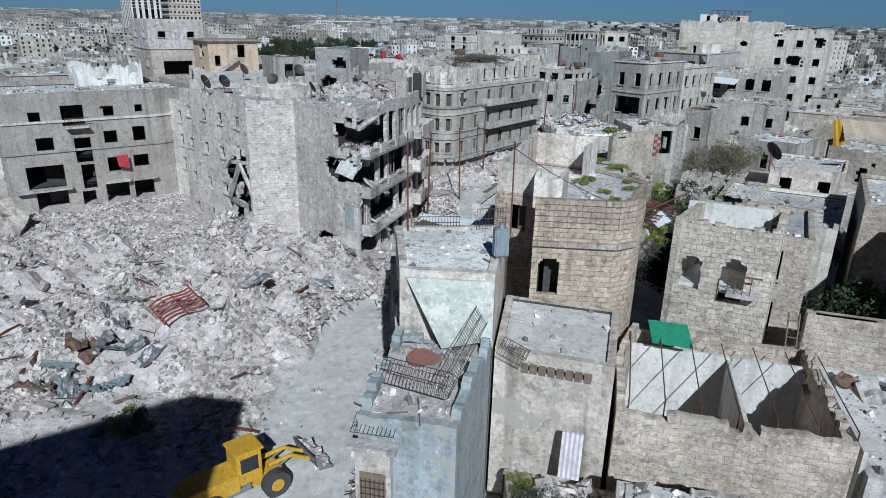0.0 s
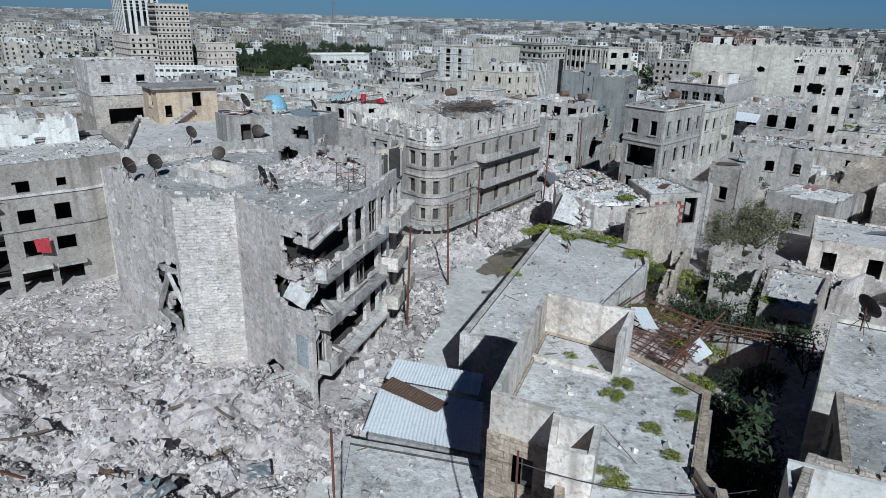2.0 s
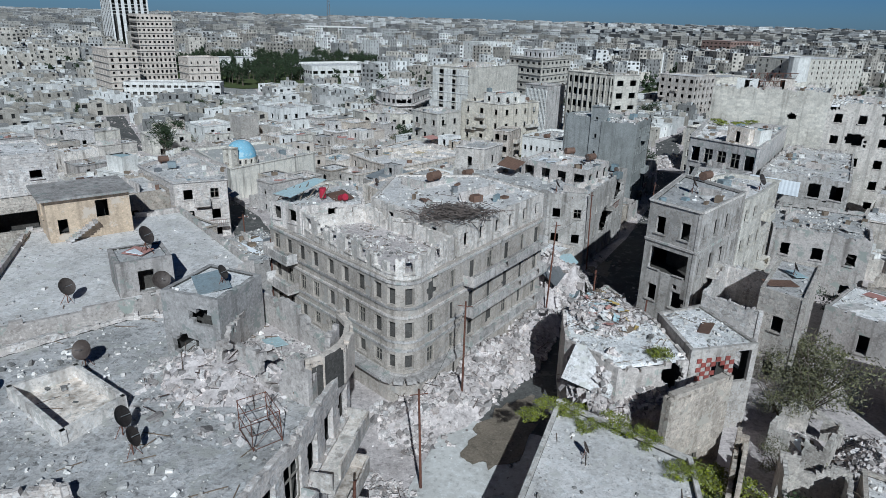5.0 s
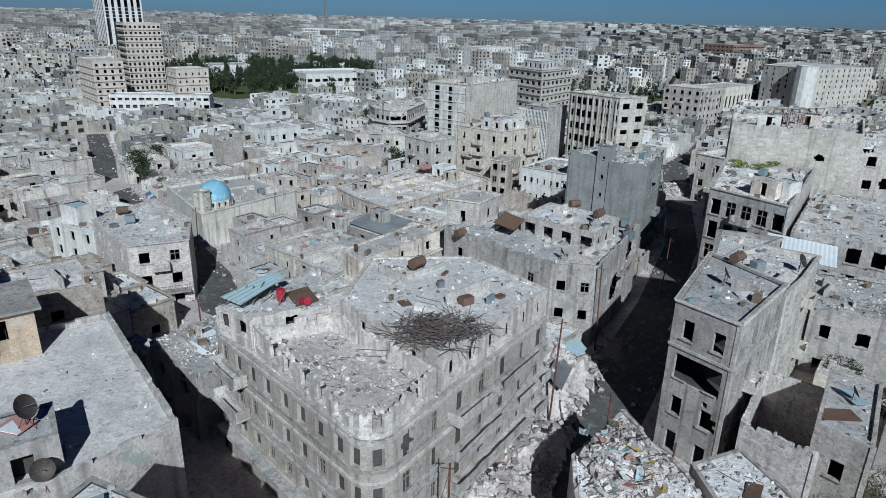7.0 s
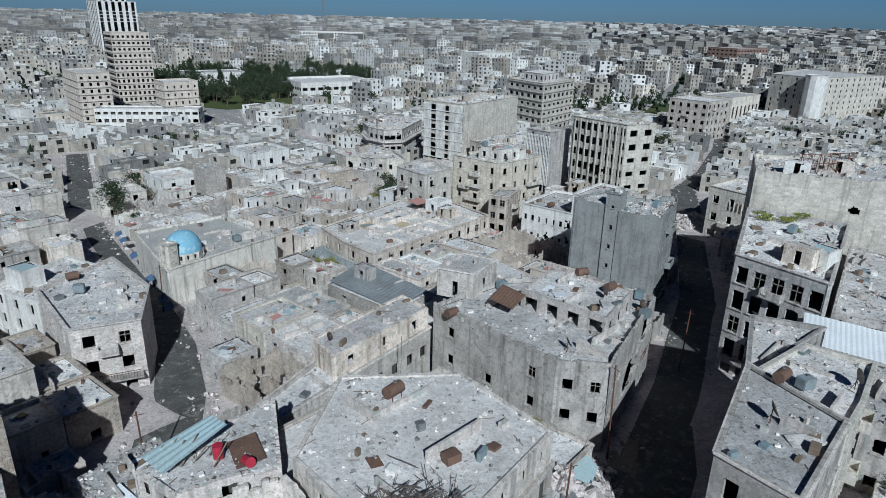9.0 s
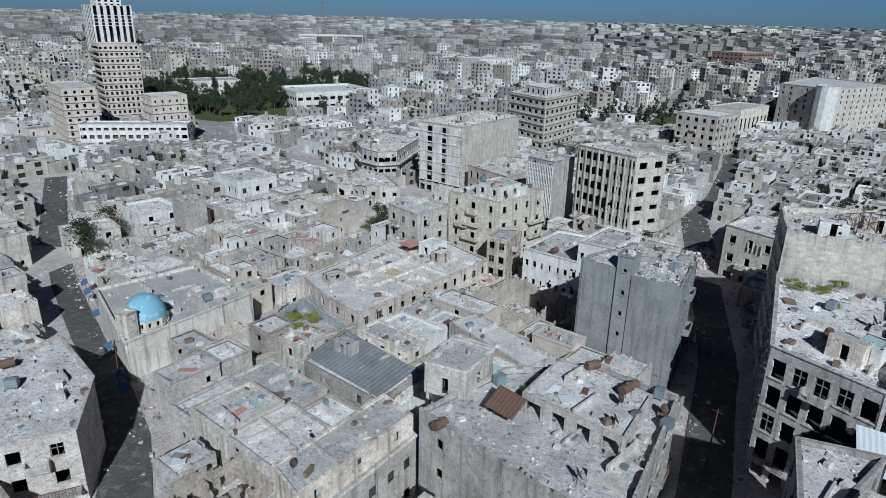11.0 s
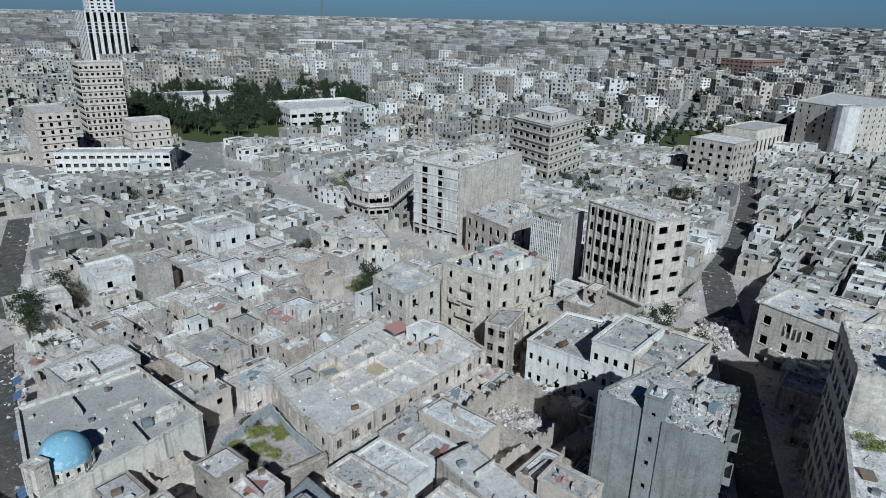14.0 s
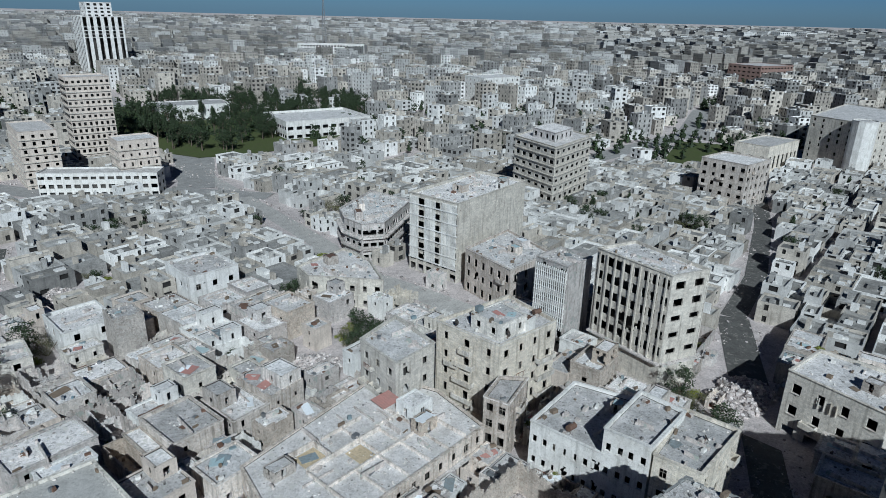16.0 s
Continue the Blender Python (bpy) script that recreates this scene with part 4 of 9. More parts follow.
    tin_sheet("pink_cloth", "pink patterned cloth over a table in the open court", [(11.5, 22.3, 5.6), (13.0, 21.8, 5.6), (13.2, 22.5, 5.7), (11.7, 23.0, 5.7)], surface("pink_cloth", (0.5, 0.16, 0.17), (0.6, 0.4, 0.38), 0.5), 0.3, 0.05, "cloth")


def near_houses():
    # tall block behind the camera's start, whose shadow falls on the heap
    building("apartment_tower", "tall plain apartment tower at the edge of the cleared ground", [(-36, -45), (-5.2, -45), (-5.2, -4.6), (-8.1, -4.1), (-15.1, -8.9), (-36, -22.6)], 25.2, 2, storeys=8, mats=(CONCRETE, ROOF), debris=0)
    # column house with the broken front room
    t = building("corner_house", "narrow pale house with a flat cement roof", [(-1.4, 20.8), (2.0, 20.5), (3.0, 26.4), (-1.9, 25.9)], 12.9, 2.5, storeys=3, mats=(PLASTER, ROOF), parapet=0.12, bays=[0, 0, 0, 2], sides={3: dict(holes=[(3, 7, 1.5, 2)])}, debris=1.2)
    building("collapsed_house", "roofless front room with crumbling white plaster walls", [(-2.3, 15.6), (0.6, 15.0), (2.0, 20.2), (-1.5, 20.5)], 10.4, 2.5, storeys=2, mats=(PALEBLUE, DUST), parapet=0.5, erode=0.75, bays=[0, 0, 0, 0], sides={3: dict(holes=[(2.5, 6.2, 1.8, 2.0), (3.8, 3.2, 1.2, 1.6)])}, debris=6)
    open_room()
    building("low_house", "low stone house with a cement roof", [(2.15, 20.7), (6.3, 19.4), (7.7, 24.2), (3.05, 25.6)], 9.9, 3.5, storeys=2, mats=(PLASTER, PALEROOF), parapet=0.1, bays=[0, 0, 0, 0], pock=0.004, sides={0: dict(openings=[(2.3, 5.65, 2.4, 0.45, False)])}, debris=1)
    sh = tagged(new("shutter_band"), "dark brown timber shutters under the roof edge", "shutters")
    sh.matrix_basis = pose(2.15, 20.7, 9.12, 0, 0, math.degrees(math.atan2(-1.3, 4.15)))
    for i in range(8):
        bm = bmesh.new()
        bmesh.ops.create_cube(bm, size=1, matrix=Matrix.Translation((1.14 + 0.33 * i, 0.02, 0.24)) @ Matrix.Diagonal((0.29, 0.05, 0.44, 1)))
        bmesh.ops.bevel(bm, geom=bm.edges[:], offset=0.012, segments=1, affect="EDGES")
        finish("leaf", bm, TIMBER, sh)
    # round-cornered stone house
    arc = [(7.1 + 2.1 * math.cos(radians(a)), 27.8 + 2.8 * math.sin(radians(a))) for a in (-80, -55, -30, -5, 20)]
    rim = [(4.0, 25.4)] + arc + [(11.3, 33.5)]
    rh = building("round_corner_house", "honey limestone house with a rounded corner and arched window", rim + [(9.2, 36.6), (5.8, 38.6), (2.8, 30.9), (4.9, 29.7)], 13.3, 3, storeys=2, mats=(HONEY, ROOF), parapet=0.12, bays=[0] * 11, cell=0.12, pock=0.004, sides={0: dict(openings=[(0.75, 7.2, 0.95, 1.7, True)]), 3: dict(openings=[(0.5, 8.0, 0.3, 0.5, False)]), 9: dict(openings=[(1.3, 8.6, 0.8, 1.25, False)])}, debris=0.8)
    ledge(rh, rim, 12.45, 0.16, 0.25, HONEY)
    # blockwork parapet over the rounded front, falling away to the right
    q = Quads()
    for a, b, h in zip(rim[:5], rim[1:6], (1.25, 1.2, 1.0, 0.75, 0.5)):
        L = math.dist(a, b)
        fr = Matrix.Translation((a[0], a[1], 13.28)) @ Matrix.Rotation(math.atan2(b[1] - a[1], b[0] - a[0]), 4, "Z")
        for r in range(max(1, round(h / 0.25))):
            for k in range(max(1, round(L / 0.55))):
                u0, u1 = L * k / max(1, round(L / 0.55)), L * (k + 1) / max(1, round(L / 0.55))
                o = 0.012 * ((k * 7 + r * 5) % 3)
                q.box(u0 + 0.008, u1 - 0.008, -0.03 - o, 0.24, 0.25 * r + 0.008, 0.25 * r + 0.242, 0, fr)
        q.box(0.02, L - 0.02, 0.0, 0.22, 0, h - 0.04, 1, fr)
    put(q, "blockwork_parapet", rh, [HONEY, CONCRETE], "rough pale blockwork parapet over the rounded corner")
    # high plaster walls round the roof terrace, and an open plaster box beside it
    top = tagged(new("parapet_wall"), "high smooth plaster wall round a roof terrace", "wall")
    top.location = (5.8, 38.5, 13.3)
    for a, b, h0, h1 in (((5.8, 38.4), (9.0, 36.55), 1.9, 2.0), ((9.0, 36.55), (8.0, 34.6), 2.0, 1.75), ((3.0, 31.0), (5.8, 38.4), 1.6, 1.9), ((3.05, 30.95), (4.85, 29.9), 1.6, 1.6),
                         ((5.0, 36.0), (8.1, 34.5), 0.22, 0.18), ((4.8, 29.75), (5.95, 29.2), 1.65, 1.65), ((5.95, 29.2), (5.5, 28.0), 1.65, 1.5), ((4.45, 28.45), (5.5, 28.0), 1.45, 1.45), ((4.8, 29.75), (4.45, 28.45), 1.65, 1.45)):
        L = math.dist(a, b)
        bm = bmesh.new()
        n = max(2, int(L / 0.4))
        bmesh.ops.create_grid(bm, x_segments=n, y_segments=1, size=0.5)
        bmesh.ops.translate(bm, verts=bm.verts[:], vec=(0.5, 0, 0))
        ext = bmesh.ops.extrude_face_region(bm, geom=bm.faces[:])
        up = {v for v in ext["geom"] if isinstance(v, bmesh.types.BMVert)}
        for v in bm.verts:
            u = v.co.x
            wob = 0.03 * math.sin(u * L * 2.3 + a[0]) + 0.02 * math.sin(u * L * 7.1)
            v.co = Vector((u * (L + 0.18) - 0.09, v.co.y * 0.2, (h0 + (h1 - h0) * u + (wob if h0 > 1 else 0)) if v in up else -0.02))
        bmesh.ops.recalc_face_normals(bm, faces=bm.faces[:])
        bm.transform(Matrix.Translation((a[0] - 5.8, a[1] - 38.5, 0)) @ Matrix.Rotation(math.atan2(b[1] - a[1], b[0] - a[0]), 4, "Z"))
        finish("wall_panel", bm, PLASTER, top)
    # slim tree rising out of the dark yard behind the houses
    place(make_tree(9.4, 1.7, 23), 14.4, 35.6, ground_z(14.4, 35.6), 40)
    # arched-window house with the roofless white room
    h3 = building("arched_window_house", "limestone house with arched windows and an iron balcony", [(10.4, 26.6), (14.3, 24.8), (16.4, 28.4), (13.0, 30.0)], 13.2, 3, storeys=3, mats=(HONEY, WHITEWASH), parapet=0.4, erode=0.35, roof=False, bays=[0, 0, 0, 0], cell=0.14, pock=0.004, sides={0: dict(openings=[(0.95, 7.3, 0.85, 1.5, True), (2.75, 7.0, 0.95, 1.9, True)])}, inside=False)
    q = Quads()
    fr = Matrix.Translation((10.4, 26.6, 10.4)) @ Matrix.Rotation(math.atan2(-1.8, 3.9), 4, "Z")
    q.box(0.35, 3.9, 0.35, 3.6, -0.2, 0, 0, fr)
    q.box(0.32, 4.0, 3.35, 3.5, 0, 3.1, 0, fr)
    q.box(0.32, 0.42, 0.35, 3.35, 0, 2.9, 0, fr)
    put(q, "white_room", h3, [WHITEWASH], "bright whitewashed room open to the sky")
    balcony(h3, (12.7, 25.54), (13.9, 24.98), 10.6, 0.6, 0.8, solid=False)
    building("old_house", "stone house with a low cement roof behind", [(14.8, 30.4), (18.2, 28.8), (21.3, 34.6), (18.0, 36.4)], 11.6, 3, storeys=3, mats=(STONE, ROOF), parapet=0.2, debris=1.2, category="house")
    building("old_house", "stone house with a vaulted dark opening", [(19.4, 39.6), (24.4, 36.8), (30.2, 45.6), (25.2, 48.2)], 9.6, 3, storeys=3, mats=(CREAM, ROOF), parapet=0.3, debris=1.5, category="house", bays=[1, 1, 0, 0])
    building("old_house", "ruined stone house with a broad dark opening", [(25.4, 36.4), (31, 33.5), (36.2, 42.5), (30.6, 45.3)], 11.4, 3, storeys=2, mats=(STONE, ROOF), parapet=0.3, category="house", bays=[1, 1, 0, 0], win=(3.0, 2.0), first=1, debris=2)
    # courtyard house, open to the sky, with its long block wall
    building("courtyard_house", "roofless courtyard house behind a long block wall", [(6.5, 19.3), (14.0, 17.2), (16.2, 24.4), (9.0, 26.2), (7.6, 23.6)], 8.2, 3, storeys=2, mats=(STONE, DUST), parapet=0.3, erode=0.4, roof=False, bays=[0, 0, 0, 0, 0], inside=False, debris=1)
    q = Quads()
    top = tagged(new("white_room_walls"), "whitewashed inner walls of an open room with a pergola frame", "wall")
    top.location = (10, 24, 5)
    fr = Matrix.Translation((7.7, 23.4, 4.6)) @ Matrix.Rotation(radians(-16), 4, "Z")
    q.box(0.4, 4.6, 1.9, 2.05, 0, 3.4, 0, fr)
    q.box(4.7, 8.2, 1.9, 2.05, 0, 3.4, 0, fr)
    q.box(4.5, 4.65, -3.5, 1.9, 0, 3.3, 0, fr)
    q.box(8.05, 8.2, -3.9, 1.9, 0, 3.5, 0, fr)
    put(q, "wall_panel", top, [WHITEWASH])
    for i in range(7):
        bm = bmesh.new()
        p = fr @ Vector((0.4 + i * 1.25, -3.6, 3.4))
        r = fr @ Vector((0.4 + i * 1.25, 1.9, 4.0))
        tube(bm, p - Vector((0, 0, 0.9)), p + Vector((0, 0, 0.6)), 0.03)
        tube(bm, p + Vector((0, 0, 0.6)), r, 0.025)
        tagged(finish("pergola_hoop", bm, RUST), "thin rusty pergola hoop over the courtyard", "pergola", "pergola hoops")
    building("low_house", "grey cement yard terrace with rusted sheets", [(14.4, 17.0), (22, 14.5), (24.3, 22.4), (16.3, 24.6)], 7.3, 3, storeys=2, mats=(CONCRETE, PALEROOF), parapet=0.12, bays=[0, 0, 0, 0], debris=2)
    building("stone_wall", "high wall of pale limestone blocks", [(16.6, 25.6), (24.6, 23.0), (24.8, 23.5), (16.8, 26.1)], 9.4, 3, storeys=1, mats=(STONE, STONE), parapet=0.0, erode=0.25, inside=False, bays=[0] * 4, debris=0, pock=0.004, category="wall")
    for k, (x, y, w, d, m) in enumerate(((16.0, 23.2, 1.3, 0.8, REDRUST), (17.2, 23.0, 0.9, 0.7, RUSTTIN), (17.6, 22.0, 1.2, 0.8, CONCRETE), (18.6, 22.6, 1.0, 0.9, STEEL), (15.4, 22.2, 0.8, 0.6, TIMBER))):
        bm = bmesh.new()
        bmesh.ops.create_grid(bm, x_segments=6, y_segments=5, size=0.5)
        for v in bm.verts:
            v.co = Vector((v.co.x * w, v.co.y * d, 0.18 * noise.noise((v.co.x * 3, v.co.y * 3, k * 4.7))))
        o = tagged(finish("bent_sheet", bm, m), "bent and rusted sheet propped on the yard terrace", "scrap metal")
        o.modifiers.new("thick", "SOLIDIFY").thickness = 0.03
        o.matrix_basis = pose(x, y, 7.6, 25 * math.sin(k * 2.4), 20 * math.cos(k * 1.7), 40 * k)
    lad = tagged(new("ladder"), "grey timber ladder leaning on the court wall", "ladder")
    lad.matrix_basis = pose(15.7, 24.7, 7.0, -24, 0, -20)
    for sx in (-0.22, 0.22):
        bm = bmesh.new()
        tube(bm, (sx, 0, 0), (sx, 0, 2.6), 0.04, segs=5)
        finish("rail", bm, TIMBER, lad)
    for i in range(6):
        bm = bmesh.new()
        tube(bm, (-0.22, 0, 0.35 + 0.38 * i), (0.22, 0, 0.35 + 0.38 * i), 0.03, segs=5)
        finish("rung", bm, TIMBER, lad)
    building("old_house", "stone house with a canvas-covered roof terrace", [(24, 22), (33, 18), (37, 28), (27, 31)], 13.2, 3, storeys=3, mats=(STONE, ROOF), parapet=0.4, category="house", debris=1)
    # low front yard wreckage
    building("yard_terrace", "raised stone yard in front of the houses", [(2.3, 8.5), (15.5, 6.5), (15.0, 16.6), (6.4, 18.9), (2.7, 20)], 5.1, 2.5, storeys=1, mats=(STONE, DUST), parapet=0.0, bays=[0] * 5, inside=False, debris=2)
    building("yard_shed", "wrecked yard shed with a fallen concrete roof", [(5.4, 14.6), (9.4, 13.4), (10.2, 16.4), (6.2, 17.4)], 6.9, 5.0, storeys=1, mats=(CONCRETE, ROOF), parapet=0.15, erode=0.5, bays=[2, 1, 0, 1], win=(1.2, 1.2), sill=0.2, debris=5)
    building("yard_shed", "low broken shed under dark boards", [(10.8, 13.4), (13.8, 12.6), (14.4, 15.2), (11.4, 16.0)], 6.5, 5.0, storeys=1, mats=(STONE, ROOF), parapet=0.1, erode=0.6, roof=False, inside=False, bays=[1, 1, 0, 0], debris=4)
    rubble("wrecked stone and timber in the front yard", [(2.6, 10), (15, 8), (14.4, 16.4), (6.4, 18.6), (2.9, 19.4)], 5.1, [(4.4, 17.2, 2, 2, 0.6), (9, 17.4, 3, 1.4, 0.8), (12, 15.5, 3, 2, 0.6)], 1600, 0.07, 0.6, 0.5, seed=21, sticks=90)
    for x, y, k, sz in ((3.6, 17.6, 0, 0.6), (4.6, 16.4, 0, 0.8), (3.2, 19.0, 1, 0.5), (11.0, 17.2, 0, 0.55), (12.8, 16.6, 0, 0.6), (14.2, 15.9, 1, 0.6), (9.2, 18.0, 0, 0.4)):
        place(BUSHES[k], x, y, 5.1, x * 77, sz)
    # walls and sheds along the main street
    building("shed_block", "low cement shed block by the street", [(-2.4, 29), (3.0, 29), (3.1, 33.6), (-2.6, 35)], 10, 2.5, storeys=2, mats=(CONCRETE, ROOF), parapet=0.1, debris=1)
    building("shed_block", "low shed under bright tin sheets", [(-2.1, 39), (3.1, 37.6), (3.8, 44), (-1.2, 46)], 7.2, 2.5, storeys=1, mats=(CONCRETE, ROOF), parapet=0.1, debris=1)
    tin_sheet("tin_roof", "bright corrugated tin roof sheet", [(-2.3, 38.8, 7.7), (3.2, 37.5, 7.5), (3.6, 41.4, 7.7), (-1.8, 42.6, 7.9)], TIN)
    tin_sheet("tin_roof", "bright corrugated tin roof sheet", [(-1.6, 43.4, 7.8), (3.4, 42.2, 7.6), (3.8, 44.2, 7.7), (-1.2, 45.4, 7.9)], TIN)
    tin_sheet("tin_roof", "brown rusted roof sheet", [(-1.8, 42.0, 8.1), (1.2, 40.0, 8.0), (1.8, 40.8, 8.0), (-1.2, 43.0, 8.15)], RUSTTIN)
    # big flat roof
    bf = building("flat_hall", "long low hall with a cracked flat roof and weeds", [(2.6, 48.9), (8.9, 47.6), (18.6, 62.2), (19.4, 66), (12.0, 72.4)], 7.4, 2.5, storeys=1, mats=(PLASTER, PALEROOF), parapet=0.35, bays=[0, 0, 0, 0, 6], debris=1.2)
    # stone party wall and ruin with red chequer panel
    building("party_wall", "tall rubble-stone gable wall standing alone", [(18.6, 68.6), (24.0, 71.6), (23.7, 72.2), (18.3, 69.2)], 10.4, 2.5, storeys=1, mats=(STONE, STONE), parapet=0.0, erode=0.6, inside=False, debris=0)
    ru = building("shelled_house", "shelled flat-roofed house heaped with broken slabs", [(13.5, 78.5), (16.6, 73.9), (22.4, 75.3), (22.0, 82), (19.5, 89.5), (14.3, 84)], 9.5, 2.5, storeys=2, mats=(CONCRETE, ROOF), parapet=0.15, erode=0.5, bays=[1, 0, 0, 0, 0, 0], sides={0: dict(holes=[(1.6, 5.4, 1.3, 1.0)]), 1: dict(holes=[(4.6, 5.6, 0.9, 1.0)])}, debris=5)
    rubble("masonry spilled from the shelled house", [(13.2, 77.6), (15.6, 72.6), (22.6, 74.2), (22.2, 77.4), (16.8, 76.6), (14, 80)], 4.2, [(18.4, 75.0, 4.6, 2.6, 4.2), (15, 76.8, 2.8, 3.0, 3.6)], 2800, 0.06, 0.55, 0.4, seed=46, sticks=60)
    rubble("broken slabs and plaster heaped on the shelled roof", [(14.6, 79.4), (17.6, 78.4), (21.6, 81.6), (19.4, 88.4), (15.0, 83.6)], 9.45, [(17.6, 83.6, 3.0, 4.2, 1.3)], 1500, 0.05, 0.5, 0.4, seed=47, sticks=70)
    rs = random.Random(19)
    hues = [TEAL, WHITEWASH, TANKM, PINK, TIN, surface("yellow_ochre_board", (0.5, 0.36, 0.12), (0.35, 0.27, 0.15), 0.5), PALEBLUE, TIMBER]
    for k in range(46):
        bm = bmesh.new()
        bmesh.ops.create_grid(bm, x_segments=4, y_segments=3, size=0.5)
        w, d = rs.uniform(0.3, 1.3), rs.uniform(0.2, 0.7)
        for v in bm.verts:
            v.co = Vector((v.co.x * w, v.co.y * d, 0.12 * noise.noise((v.co.x * 3, v.co.y * 3, k * 4.7))))
        o = tagged(finish("torn_sheet", bm, hues[k % 8]), "torn coloured board or sheet among roof wreckage", "scrap", "torn sheets on the shelled roof")
        o.modifiers.new("thick", "SOLIDIFY").thickness = 0.02
        x, y = 15.2 + 5.0 * rs.random(), 79.5 + 7.0 * rs.random()
        o.matrix_basis = pose(x, y, 9.75 + 0.9 * max(0, 1 - ((x - 17.6) / 3) ** 2 - ((y - 83.6) / 4.2) ** 2), rs.uniform(-25, 25), rs.uniform(-25, 25), rs.uniform(0, 360))
    fs = raw("fallen_roof_slab", [(-2.0, -1.5, 0), (2.0, -1.5, 0), (1.7, 1.6, 0), (-1.9, 1.5, 0), (-2.0, -1.5, 0.25), (2.0, -1.5, 0.25), (1.7, 1.6, 0.25), (-1.9, 1.5, 0.25)], [tuple(int(k) for k in f) for f in BOXF], ROOF)
    tagged(fs, "curved concrete roof slab fallen against the house front", "slab")
    fs.matrix_basis = pose(15.2, 75.6, 8.3, 58, 6, -34)
    ru = building("chequer_house", "stone house with a red and white tiled loggia", [(22.5, 75.4), (28.3, 76.8), (26.4, 84), (22.1, 82.2)], 10.1, 2.5, storeys=2, mats=(PLASTER, ROOF), parapet=0.15, bays=[0, 2, 0, 0], sides={0: dict(openings=[(2.6, 5.0, 1.2, 1.4, False), (4.8, 4.6, 1.5, 2.6, False)])}, debris=3)
    # red and white chequer panel
    a, b = Vector((22.6, 75.4)), Vector((28.3, 76.8))
    t = (b - a).normalized()
    q = Quads()
    fr = Matrix.Translation((a.x, a.y, 6.6)) @ Matrix.Rotation(math.atan2(t.y, t.x), 4, "Z")
    for i in range(9):
        for j in range(7):
            if (i + j) % 2 == 0 and not (i in (4, 5) and j in (1, 2, 3, 4)) and i < 8:
                q.box(0.5 + i * 0.42, 0.92 + i * 0.42, -0.06, 0.0, 0.2 + j * 0.38, 0.58 + j * 0.38, 0, fr, True)
    put(q, "red_tile_panel", ru, [REDRUST], "dull red tiles in a chequer")
    building("roofless_house", "roofless stone house beside the garden", [(28.6, 88.6), (32.4, 84.4), (38, 93), (34.3, 96.5)], 9.3, 2.3, storeys=2, mats=(BLOCK, DUST), parapet=0.3, erode=0.5, roof=False, inside=False, bays=[0, 0, 0, 0], debris=2)
    building("dish_house", "small stone house with a satellite dish on its roof", [(32.3, 85.4), (34.8, 82.4), (41.2, 91.2), (38.2, 93.6)], 11.2, 2.3, storeys=2, mats=(STONE, ROOF), parapet=0.25, bays=[1, 2, 0, 0], debris=0.6)
    garden_ruins()


